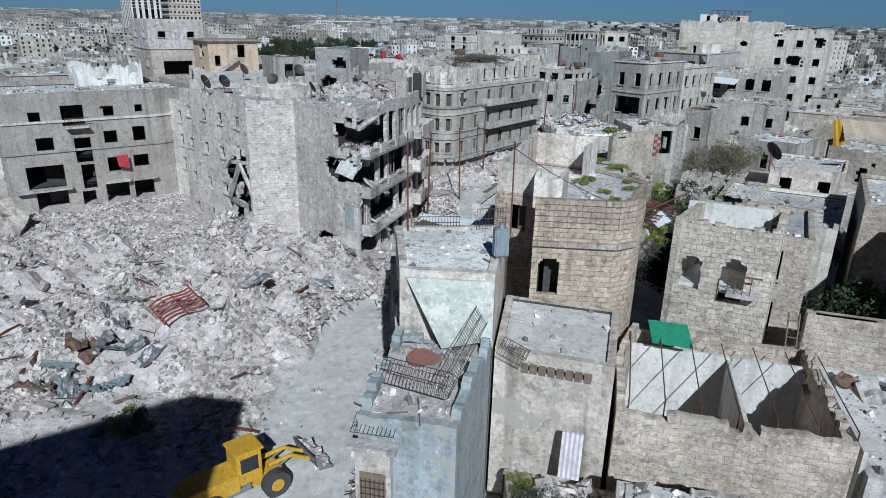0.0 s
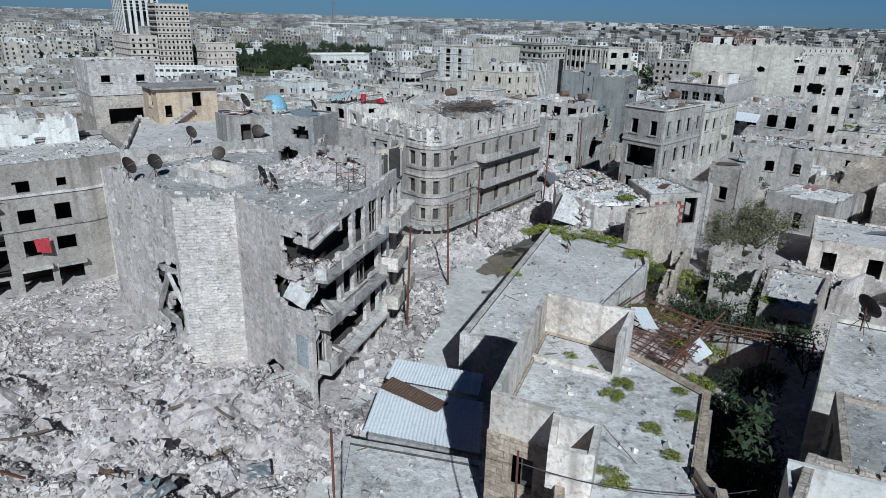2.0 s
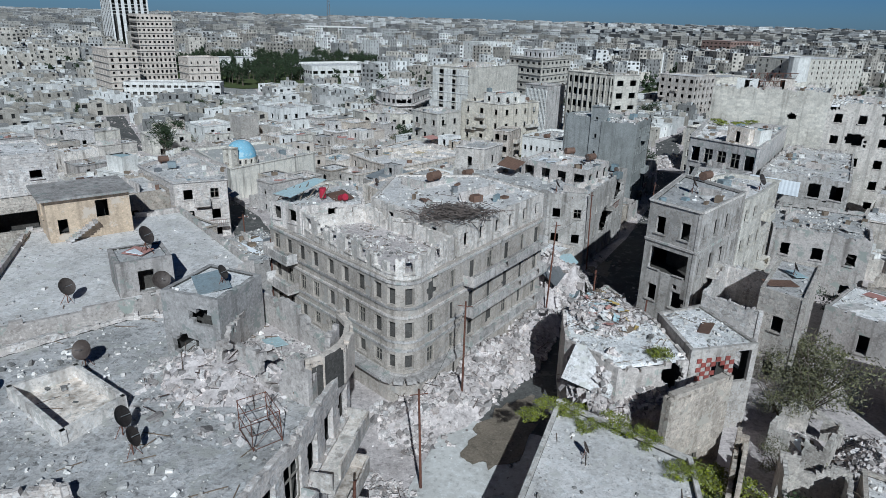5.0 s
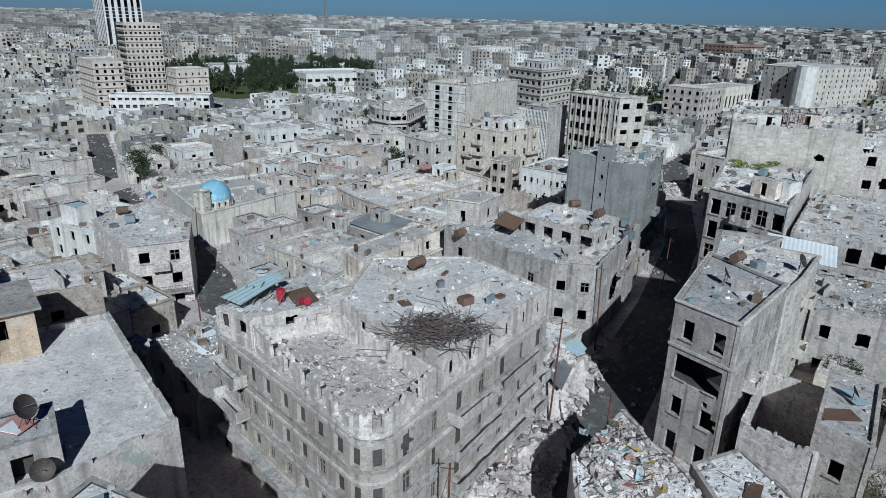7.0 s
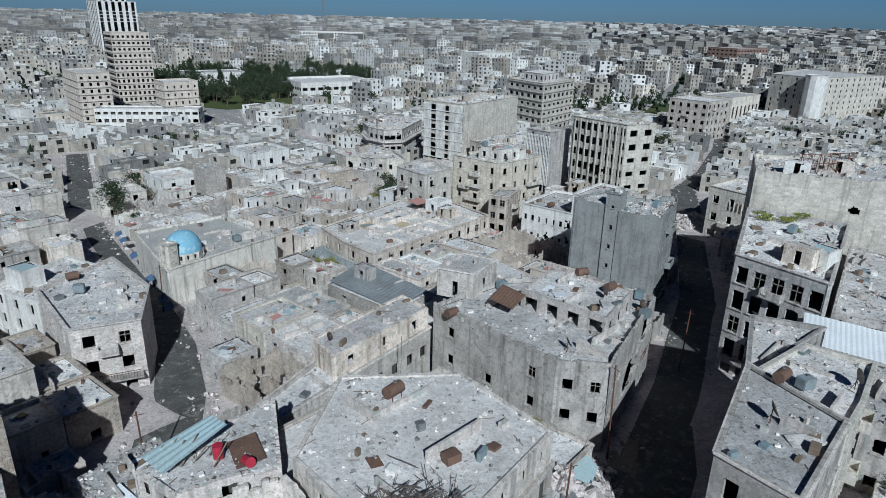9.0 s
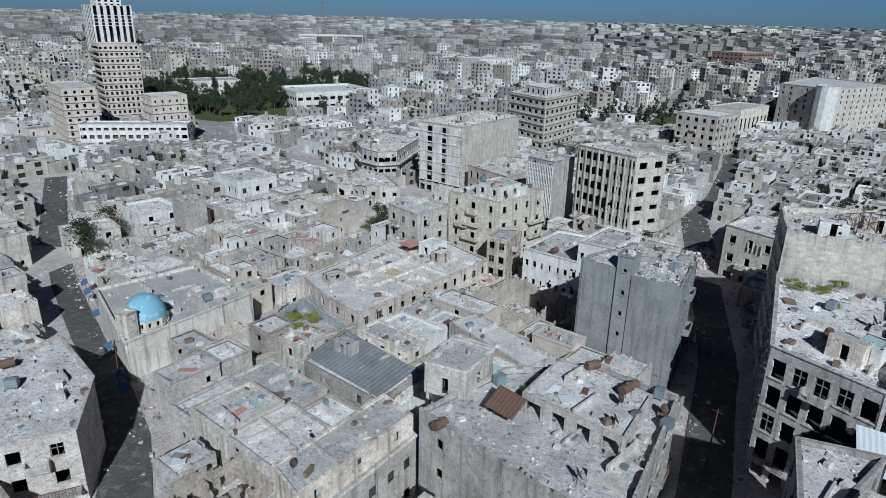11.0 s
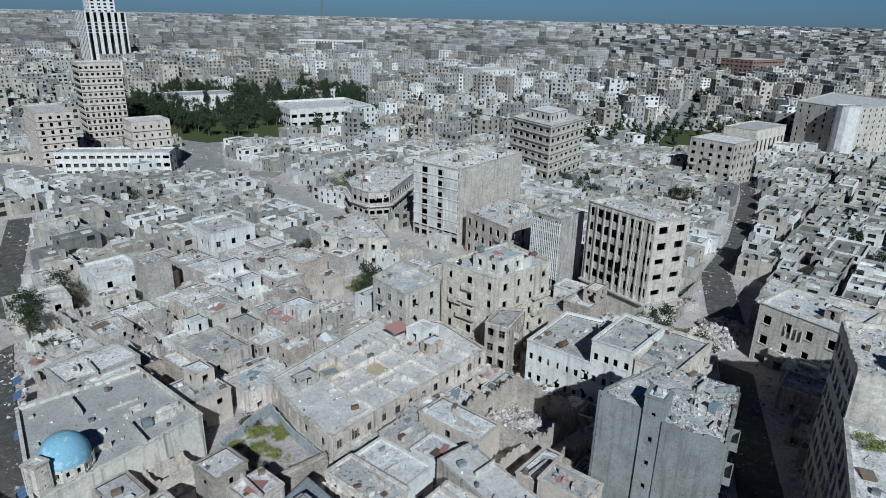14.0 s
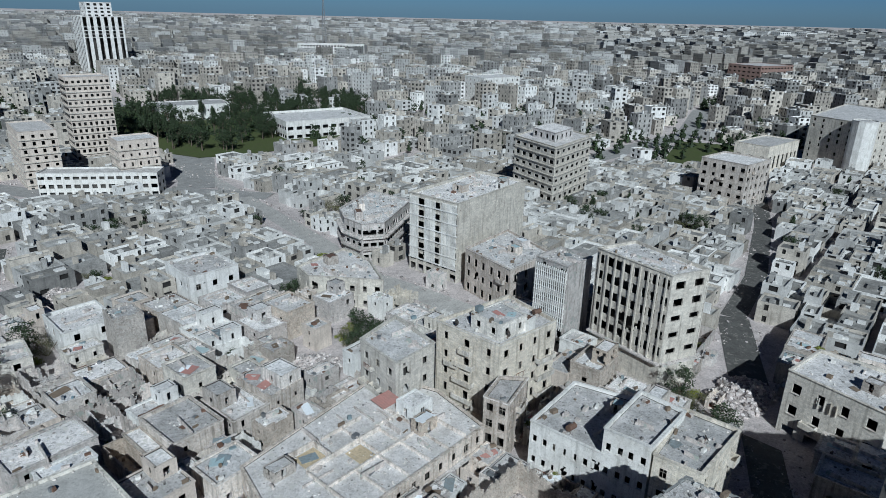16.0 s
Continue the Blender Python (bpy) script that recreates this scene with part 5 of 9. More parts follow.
def garden_ruins():
    """Broken courts, low roofs and pits behind the flat hall."""
    def shell(label, poly, z, m, bays, **kw):
        spec = dict(storeys=1, mats=(m, ROOF), parapet=0.3, erode=0.8, roof=False, inside=False, bays=bays, win=(1.2, 1.9), sill=0.5, debris=3, category="house", group="ruined houses by the garden", pock=0.01)
        spec.update(kw)
        return building("ruined_house", label, poly, z, 2.4, **spec)
    shell("roofless ruin with dark broken doorways and hanging beams", [(23.3, 61.1), (25.8, 59.3), (30.7, 67.0), (26.8, 68.9)], 6.2, STONE, [1, 1, 0, 2], erode=1.4)
    shell("low stone house under a dusty roof with brick parapet", [(26.2, 58.5), (29.5, 56.7), (35.4, 64.4), (31.4, 67.2)], 5.9, STONE, [2, 0, 0, 0], roof=True, inside=True, erode=0.2, win=(1.0, 1.1), sill=1.6, mats=(STONE, PALEROOF))
    shell("thick crumbling stone wall beside the hall roof", [(18.9, 60.4), (19.5, 60.0), (25.3, 70.2), (24.6, 70.7)], 6.6, STONE, [0] * 4, erode=1.8, debris=0)
    shell("curved sand-plastered wall of a sunken court", [(19.6, 56.3), (22.4, 53.2), (25.2, 51.8), (25.4, 52.3), (22.7, 53.8), (20.1, 56.8)], 5.4, PLASTER, [0] * 6, erode=0.5, debris=0)
    shell("low wall remnant round the sunken court", [(15.8, 49.6), (19.2, 44.6), (19.7, 44.9), (16.3, 50.0)], 5.6, STONE, [0] * 4, erode=1.2, debris=0)
    shell("low flat-roofed house with a pale cracked slab roof", [(39.6, 75.2), (46.4, 71.4), (51.6, 79.4), (44.8, 84)], 5.8, PLASTER, [2, 0, 0, 1], roof=True, inside=True, erode=0.2, mats=(PLASTER, PALEROOF), debris=1.2)
    for x, y, w, d, yaw, z, m, roof in ((45, 60, 9, 8, 35, 6.0, CONCRETE, True), (56, 69, 10, 9, 40, 6.6, PLASTER, True), (51, 49, 10, 9, 33, 7.0, STONE, True), (39, 51, 8, 7, 33, 5.6, STONE, False), (49, 92, 9, 8, 42, 6.6, CONCRETE, True), (58, 84, 9, 9, 42, 6.8, STONE, True), (31.5, 73.5, 5, 4, 45, 5.2, STONE, False),
                                        (65, 94, 10, 9, 42, 7.2, PLASTER, True), (67, 78, 10, 10, 40, 7.0, CREAM, True), (61, 57, 11, 9, 36, 7.4, CONCRETE, True), (40, 64, 6, 6, 35, 4.8, CONCRETE, False), (70, 108, 10, 10, 42, 7.4, STONE, False), (58, 100, 8, 7, 42, 6.0, STONE, False)):
        shell("low flat-roofed house by the garden" if roof else "broken court of an old stone house", rect(x, y, w, d, yaw), z, m, [2, 1, 0, 1], roof=roof, inside=roof, erode=0.3 if roof else 1.1, debris=1.6)
    rubble("pale rubble of a fallen garden house", [(32, 70), (36.4, 66), (41, 68), (40, 74), (35, 76)], 2.9, [(36.5, 70, 4, 4, 1.8)], 2200, 0.06, 0.5, 0.5, seed=91, sticks=40)
    rubble("stones and weeds between the garden walls", [(20.5, 57), (25, 53.2), (29, 56), (24, 60.4)], 2.9, [(24, 57, 3, 3, 1.6)], 1100, 0.06, 0.5, 0.5, seed=92, sticks=60)
    rubble("masonry fallen from the spine wall", [(19.6, 62), (22.8, 60.6), (26.4, 68.2), (24, 69)], 2.9, [(22.4, 64.5, 2.4, 4, 1.6)], 1000, 0.06, 0.5, 0.5, seed=93, sticks=30)


near_houses()


def left_blocks():
    zt = 14.7
    P = [(-16.2, 53.1), (-12.4, 53.9), (-8.4, 49.3), (-6.4, 47.7), (-3.2, 57.6), (-1.9, 64.3), (-9, 72), (-17, 70), (-25, 61.8)]
    r1 = building("apartment_block", "four-storey grey stone apartment block with its corner shot away", P, zt, 2.2, storeys=4, mats=(BLOCK, ROOF), parapet=0.5, erode=0.4,
                  bays=[0, 0, 0, 5, 3, 0, 0, 0, 4], debris=2.5,
                  sides={0: dict(pock=0.01), 1: dict(pock=0.02, holes=[(5.6, 8.2, 0.9, 0.9), (4.6, 1.2, 1.6, 1.2)]), 2: dict(holes=[(1.9, 10.7, 2.0, 1.3), (1.0, 8.1, 2.0, 1.05), (1.4, 5.0, 0.5, 0.4)]),
                         3: dict(win=(1.45, 2.3), sill=0.25, pock=0.08, holes=[(2.0, 10.6, 3.4, 1.2), (0.4, 8.0, 1.5, 0.9), (1.6, 7.2, 1.4, 1.2), (5, 4.2, 2.6, 1.0), (2.0, 1.2, 2.2, 1.4), (8, 7.4, 1.4, 1.2)]), 4: dict(win=(1.3, 2.2), sill=0.3, pock=0.06),
                         8: dict(win=(0.7, 1.1), holes=[(9.4, 6.4, 1.5, 1.2), (9.2, 2.4, 1.5, 2.2), (11.4, 5.0, 0.8, 2.2)])}, **STYLE)
    # wreckage hanging in the shot-away corner, and a fallen bay
    def slab(name, c, rot, size, m, label=""):
        bm = bmesh.new()
        bmesh.ops.create_cube(bm, size=1)
        bmesh.ops.scale(bm, vec=size, verts=bm.verts)
        bmesh.ops.subdivide_edges(bm, edges=bm.edges[:], cuts=3, use_grid_fill=True)
        for v in bm.verts:
            v.co += Vector([0.12 * noise.noise((v.co.x * 2 + k * 9, v.co.y * 2, v.co.z * 2 + c[1])) for k in range(3)])
        o = finish(name, bm, m, r1, label)
        o.matrix_local = Matrix.Translation(-r1.location) @ pose(*c, *rot)
    slab("hanging_slab", (-7.2, 48.5, 10.6), (62, 8, -40), (2.0, 1.5, 0.16), WHITEWASH, "white ceiling slab hanging from the broken corner")
    slab("hanging_slab", (-6.2, 49.6, 14.0), (14, -10, 70), (3.2, 1.3, 0.2), CONCRETE)
    slab("hanging_slab", (-5.2, 50.6, 8.6), (30, 24, 60), (2.6, 1.2, 0.18), CONCRETE)
    slab("hanging_slab", (-5.0, 51.2, 5.2), (20, 30, 70), (2.4, 1.2, 0.18), PLASTER)
    for c, rot, size in (((-18.6, 55.2, 4.2), (6, 10, 44), (0.35, 0.35, 3.4)), ((-16.9, 53.6, 4.2), (-8, 3, 44), (0.35, 0.35, 3.4)), ((-17.8, 54.4, 6.0), (0, 4, -44), (2.6, 0.4, 0.35)), ((-18.0, 54.4, 7.9), (24, 12, 30), (0.3, 0.3, 3.8)), ((-16.6, 53.4, 8.0), (-14, -16, 30), (0.3, 0.3, 3.4)), ((-17.4, 54.2, 9.6), (0, -6, -44), (2.6, 0.4, 0.3))):
        slab("broken_column", c, rot, size, CONCRETE)
    rubble("broken masonry poured out of the fallen bay", [(-20.5, 57.6), (-15.4, 52.2), (-14.2, 51.2), (-18, 49.8), (-22.5, 55)], 3.2, [(-17.8, 54.6, 3.2, 2.8, 2.4)], 1700, 0.05, 0.45, 0.4, seed=34, sticks=20)
    rubble("debris caught on the broken floor", [(-8.6, 49.8), (-6.3, 47.9), (-5.2, 51.6), (-7.4, 52.2)], 11.25, [(-6.9, 49.6, 1.8, 2.0, 0.9)], 700, 0.05, 0.4, 0.3, seed=35, sticks=70)
    rubble("debris caught on the broken floor", [(-8.6, 49.8), (-6.3, 47.9), (-5.4, 50.9), (-7.4, 51.6)], 8.3, [(-6.9, 49.4, 1.8, 1.8, 0.6)], 450, 0.05, 0.4, 0.3, seed=36, sticks=25)
    q = Quads()
    fr = Matrix.Translation((-8.4, 49.3, 0)) @ Matrix.Rotation(math.atan2(-1.6, 2.0), 4, "Z")
    q.box(1.1, 2.45, -0.03, 0.0, 5.6, 7.7, 0, fr, True)
    put(q, "plaster_patch", r1, [PALEBLUE], "pale blue plaster of a lost room")
    q = Quads()
    q.box(-0.4, 2.2, -0.035, 0.0, 2.6, 4.6, 0, fr, True)
    put(q, "plaster_patch", r1, [WHITEWASH], "whitewashed plaster of a lost room")
    for k, z in enumerate((5.4, 8.5, 11.6)):
        balcony(r1, (-6.2, 48.3), (-3.3, 57.4), z - 0.1, 0.9, 0.7, broken=0.75)
        balcony(r1, (-3.1, 58.2), (-2.0, 63.9), z - 0.1, 1.3, 0.9, broken=0.3, m=PLASTER)
    # light well on the roof
    w = tagged(new("light_well"), "low white parapet round a roof light well", "parapet")
    w.location = (-15.3, 60.2, zt)
    q = Quads()
    c = [(-18.7, 60.6), (-13.9, 56.9), (-12.4, 60.0), (-16.4, 63.0)]
    for a, b in zip(c, c[1:] + c[:1]):
        L = math.dist(a, b)
        fr = Matrix.Translation((a[0], a[1], zt)) @ Matrix.Rotation(math.atan2(b[1] - a[1], b[0] - a[0]), 4, "Z")
        q.box(-0.05, L, 0, 0.22, 0, 0.75, 0, fr)
    put(q, "kerb", w, [PLASTER])
    q = Quads()
    q.quad(*[(x, y, zt + 0.05) for x, y in c])
    put(q, "shaft", w, [PLASTER])
    cage = tagged(new("roof_cage"), "bent rusty steel cage frame on the roof", "frame")
    cage.matrix_basis = pose(-5.2, 57.9, zt, 3, -2, 35)
    for sx in (-0.7, 0.7):
        for sy in (-0.9, 0.9):
            bm = bmesh.new()
            tube(bm, (sx, sy, 0), (sx * 0.95, sy, 1.7), 0.025, segs=5)
            finish("post", bm, RUST, cage)
    for z in (0.1, 0.9, 1.7):
        bm = bmesh.new()
        for p, r in (((-0.7, -0.9), (0.7, -0.9)), ((0.7, -0.9), (0.7, 0.9)), ((0.7, 0.9), (-0.7, 0.9)), ((-0.7, 0.9), (-0.7, -0.9))):
            tube(bm, (*p, z), (*r, z + 0.04), 0.02, segs=5)
        finish("rail", bm, RUST, cage)
    bm = bmesh.new()
    tube(bm, (-0.7, -0.9, 0.1), (0.7, -0.9, 1.7), 0.015, segs=4)
    tube(bm, (0.7, -0.9, 0.1), (0.7, 0.9, 1.7), 0.015, segs=4)
    finish("brace", bm, RUST, cage)
    rose = [(-4.6 + 3.0 * math.cos(radians(k)), 64.6 + 3.6 * math.sin(radians(k))) for k in (-75, -50, -25, 0, 25, 50)]
    building("curved_wall", "curved rose plaster wall of a lost top storey", rose + [(x - 0.35, y) for x, y in rose[::-1]], 16.8, zt - 0.2, storeys=1, mats=(ROSE, ROSE), parapet=0.0, erode=0.8, inside=False, bays=[0] * 12, debris=0, category="wall", cell=0.2)
    # wrecked stair room
    building("stair_room", "wrecked roof stair room with shell holes", [(-12.6, 65.6), (-9.0, 64.4), (-7.6, 68.2), (-11.2, 69.8)], 18.6, zt - 0.2, storeys=1, mats=(CONCRETE, ROOF), parapet=0.1, bays=[0, 0, 0, 0], debris=1, sides={0: dict(holes=[(1.2, 0.8, 1.1, 0.8), (2.6, 2.9, 0.7, 0.6)]), 1: dict(holes=[(1.6, 0.9, 0.9, 0.7)])})
    building("broken_storey", "remnant of a smashed top storey in grey plaster", [(-9.0, 63.5), (-3.4, 60.4), (-2.4, 64.4), (-8.0, 69.5)], 17.2, zt - 0.1, storeys=1, mats=(CONCRETE, ROOF), parapet=0.2, erode=1.9, roof=False, bays=[0, 0, 0, 0], inside=False, sides={0: dict(holes=[(1.2, 0.9, 1.2, 0.7), (3.8, 1.2, 0.9, 0.8)])}, debris=3)
    rubble("broken masonry spilled over the roof", [(-13, 60), (-6, 57), (-2.6, 63), (-8, 70), (-13, 66)], zt - 0.1, [(-8, 63.5, 4.2, 3.4, 1.1)], 1500, 0.06, 0.5, 0.5, seed=31, sticks=30)
    l = building("apartment_block", "grey four-storey block with broken windows and open shopfronts", [(-30.4, 68.5), (-27.6, 72.6), (-36, 84), (-50, 72), (-41.6, 59.5)], 13.5, 2.2, storeys=4, mats=(surface("grey_brown_render", (0.42, 0.38, 0.345), (0.24, 0.21, 0.185), 0.6, streaks=0.5, chips=(0.34, 0.31, 0.28), speck=0.3), ROOF), bays=[0, 0, 0, 3, 0], debris=2, pock=0.006, bands=(8.4, 11.3),
                 sides={4: dict(openings=[(u, v, w, h, False) for u, v, w, h in ((3.2, 9.2, 1.0, 1.0), (6.6, 8.7, 1.9, 2.0), (9.9, 9.5, 0.9, 0.9), (12.7, 9.7, 0.8, 0.8), (3.8, 6.4, 1.3, 1.3), (9.7, 6.6, 1.3, 1.4), (12.4, 6.8, 1.3, 1.4), (7.0, 5.0, 1.5, 2.4), (3.4, 2.8, 3.4, 2.2), (9.7, 3.7, 1.3, 1.4), (12.4, 3.9, 1.4, 1.4), (7.2, 2.3, 1.4, 2.4), (3.6, 0.3, 2.8, 2.1), (7.0, 0.3, 1.2, 1.7), (9.7, 0.3, 2.1, 2.4), (12.4, 0.3, 2.1, 2.4))])})
    balcony(l, (-37.2, 63.05), (-35.6, 64.3), 10.9, 0.9, 0.8, solid=False)
    for u0, u1, z in ((0.6, 5.4, 4.9), (8.5, 10.9, 5.0), (11.2, 13.6, 5.0)):
        e = Vector((11.2, 9.0)).normalized()
        balcony(l, tuple(Vector((-41.6, 59.5)) + e * u0), tuple(Vector((-41.6, 59.5)) + e * u1), z, 0.7, 0.1, broken=1.0)
    building("link_wing", "narrow ochre-washed wing set back between the blocks", [(-30.2, 70.6), (-25.6, 66.4), (-24.0, 69.0), (-27.4, 72.8)], 12.4, 2.2, storeys=4, mats=(CREAM, ROOF), bays=[1, 0, 0, 0], win=(0.7, 1.2), skip=0.4, debris=1)
    building("flat_roofed_block", "block with a wide smooth concrete roof in screed bays", [(-17.2, 71.5), (-11.2, 79.0), (-22.4, 93.6), (-33, 86), (-25.5, 66)], 14.9, 2.0, storeys=4, mats=(CONCRETE, PALEROOF), debris=0.25, parapet=0.5, erode=0.2, bays=[0] * 5)
    building("roof_house", "grey roof house with a big satellite dish", [(-18.6, 72.6), (-15.6, 74.6), (-17.6, 77.6), (-20.6, 75.6)], 17.3, 14.6, storeys=1, mats=(CONCRETE, ROOF), parapet=0.1, bays=[1, 1, 0, 0], win=(0.9, 1.6), sill=0.5)
    OCHRE = surface("ochre_plaster", (0.6, 0.47, 0.34), (0.4, 0.31, 0.23), 0.6, streaks=0.5, chips=(0.55, 0.47, 0.39))
    y = building("yellow_house", "ochre plastered roof house with an outside stair", rect(-28.5, 87.5, 6.5, 5.5, 38), 18.4, 13, storeys=2, mats=(OCHRE, ROOF), parapet=0.2, bays=[0, 0, 0, 1], win=(0.9, 1.4), sides={0: dict(openings=[(4.2, 3.6, 0.95, 1.5, False), (1.2, 2.6, 0.8, 1.2, False)]), 1: dict(openings=[(2.8, 1.9, 0.95, 1.9, False)])}, pock=0.004)
    q = Quads()
    q.box(-3.7, 3.7, -3.2, 3.2, 18.55, 18.75, 0, pose(-28.5, 87.5, 0, 0, 0, 38), True)
    put(q, "eaves_slab", y, [CONCRETE])
    for i in range(9):
        q = Quads()
        q.box(-2.2 + 0.28 * i, -1.88 + 0.28 * i, -3.6, -2.76, 14.85 + 0.18 * i, 15.05 + 0.18 * i, 0, pose(-28.5, 87.5, 0, 0, 0, 38), True)
        put(q, "stair_step", y, [CONCRETE])
    building("stone_storeys", "lower storeys of brown rubble stone", rect(-38, 92.5, 7.0, 8, 38), 17.2, 10, storeys=2, mats=(STONE, ROOF), parapet=0.0, bays=[2, 2, 0, 2], win=(1.0, 0.9), sill=1.5, debris=0, sides={0: dict(openings=[(3.4, 3.9, 3.6, 1.9, False)], bays=0)}, **STYLE)
    building("block_storey", "upper storey of whitewashed hollow blocks", rect(-38, 92.5, 7.2, 8.2, 38), 20.8, 17.22, storeys=1, mats=(BLOCK, ROOF), parapet=0.2, bays=[2, 2, 0, 2], win=(1.0, 0.9), sill=1.4, debris=1, **STYLE)
    building("white_ruin", "small smashed whitewashed house on a roof", rect(-41, 80, 7, 6, 38), 15.5, 8, storeys=2, mats=(WHITEWASH, ROOF), parapet=0.4, erode=1.6, roof=False, inside=False, bays=[1, 1, 0, 0])
    building("stone_house", "brown rubble-stone house in the alley", rect(-31, 99.5, 7.5, 8, 40), 15.6, 1.5, storeys=4, mats=(STONE, ROOF), parapet=0.4, bays=[1, 1, 0, 1], win=(0.8, 1.0), erode=0.4)
    building("stone_house", "brown rubble-stone house with a broken roof", rect(-43, 104, 11, 12, 40), 12.5, 1.5, storeys=3, mats=(STONE, ROOF), parapet=0.5, erode=0.5, debris=3)
    building("grey_house", "grey plastered house with a flat roof", rect(-57, 96, 12, 12, 40), 13, 1.5, storeys=3, mats=(CONCRETE, ROOF), parapet=0.5, debris=2)
    building("grey_house", "grey plastered terrace with dusty roof", rect(-55, 80, 12, 12, 40), 12, 1.5, storeys=3, mats=(PLASTER, ROOF), parapet=0.5, debris=2)
    # low slab-covered ruin in the alley
    building("collapsed_house", "low ruin under a tilted concrete roof", [(-22.9, 100.6), (-16.4, 94.2), (-14.6, 96.2), (-14.9, 103.6), (-18.6, 106.4)], 9.0, 1.6, storeys=2, mats=(CONCRETE, ROOF), erode=0.8, parapet=0.2, debris=5)


left_blocks()


def leaning_slabs():
    """Floor slabs of a fallen house, leaning against one another."""
    rnd = random.Random(17)
    for k in range(9):
        x, y, z = -41.5 + 1.3 * (k % 5) + rnd.uniform(-0.6, 0.6), 51.0 + 2.2 * (k // 5) + rnd.uniform(-0.6, 0.6), 4.3 + 1.2 * (k % 2)
        bm = bmesh.new()
        bmesh.ops.create_cube(bm, size=1, matrix=Matrix.Diagonal((rnd.uniform(1.8, 3.6), rnd.uniform(2.2, 4.2), 0.22, 1)))
        bmesh.ops.subdivide_edges(bm, edges=bm.edges[:], cuts=3, use_grid_fill=True)
        for v in bm.verts:
            v.co += Vector([0.16 * noise.noise((v.co.x * 1.7 + j * 9, v.co.y * 1.7, k * 3.1)) for j in range(3)])
        o = tagged(finish("fallen_slab", bm, PLASTER if k % 3 else CONCRETE), "broken concrete floor slab leaning on the rubble", "slab", "fallen slabs")
        o.matrix_basis = pose(x, y, z, rnd.uniform(20, 65), rnd.uniform(-30, 30), rnd.uniform(0, 180))
    # rusty lattice frames on top of the tall block
    t = tagged(new("roof_lattice"), "rusty steel lattice frame standing on a tall roof", "roof frame")
    t.location = (66, 156, 22.4)
    for k in range(6):
        bm = bmesh.new()
        x = -4.5 + 1.7 * k
        tube(bm, (x, 0.4 * k, 0), (x, 0.4 * k, 3.2), 0.07, segs=4)
        tube(bm, (x, 0.4 * k, 0), (x + 1.6, 0.4 * k + 0.4, 3.0), 0.05, segs=4)
        tube(bm, (x + 1.6, 0.4 * k + 0.4, 0), (x, 0.4 * k, 3.0), 0.05, segs=4)
        tube(bm, (x, 0.4 * k, 3.1), (x + 1.7, 0.4 * k + 0.4, 3.1), 0.06, segs=4)
        tube(bm, (x, 0.4 * k, 1.6), (x + 1.7, 0.4 * k + 0.4, 1.6), 0.05, segs=4)
        finish("bay", bm, RUST, t)


leaning_slabs()


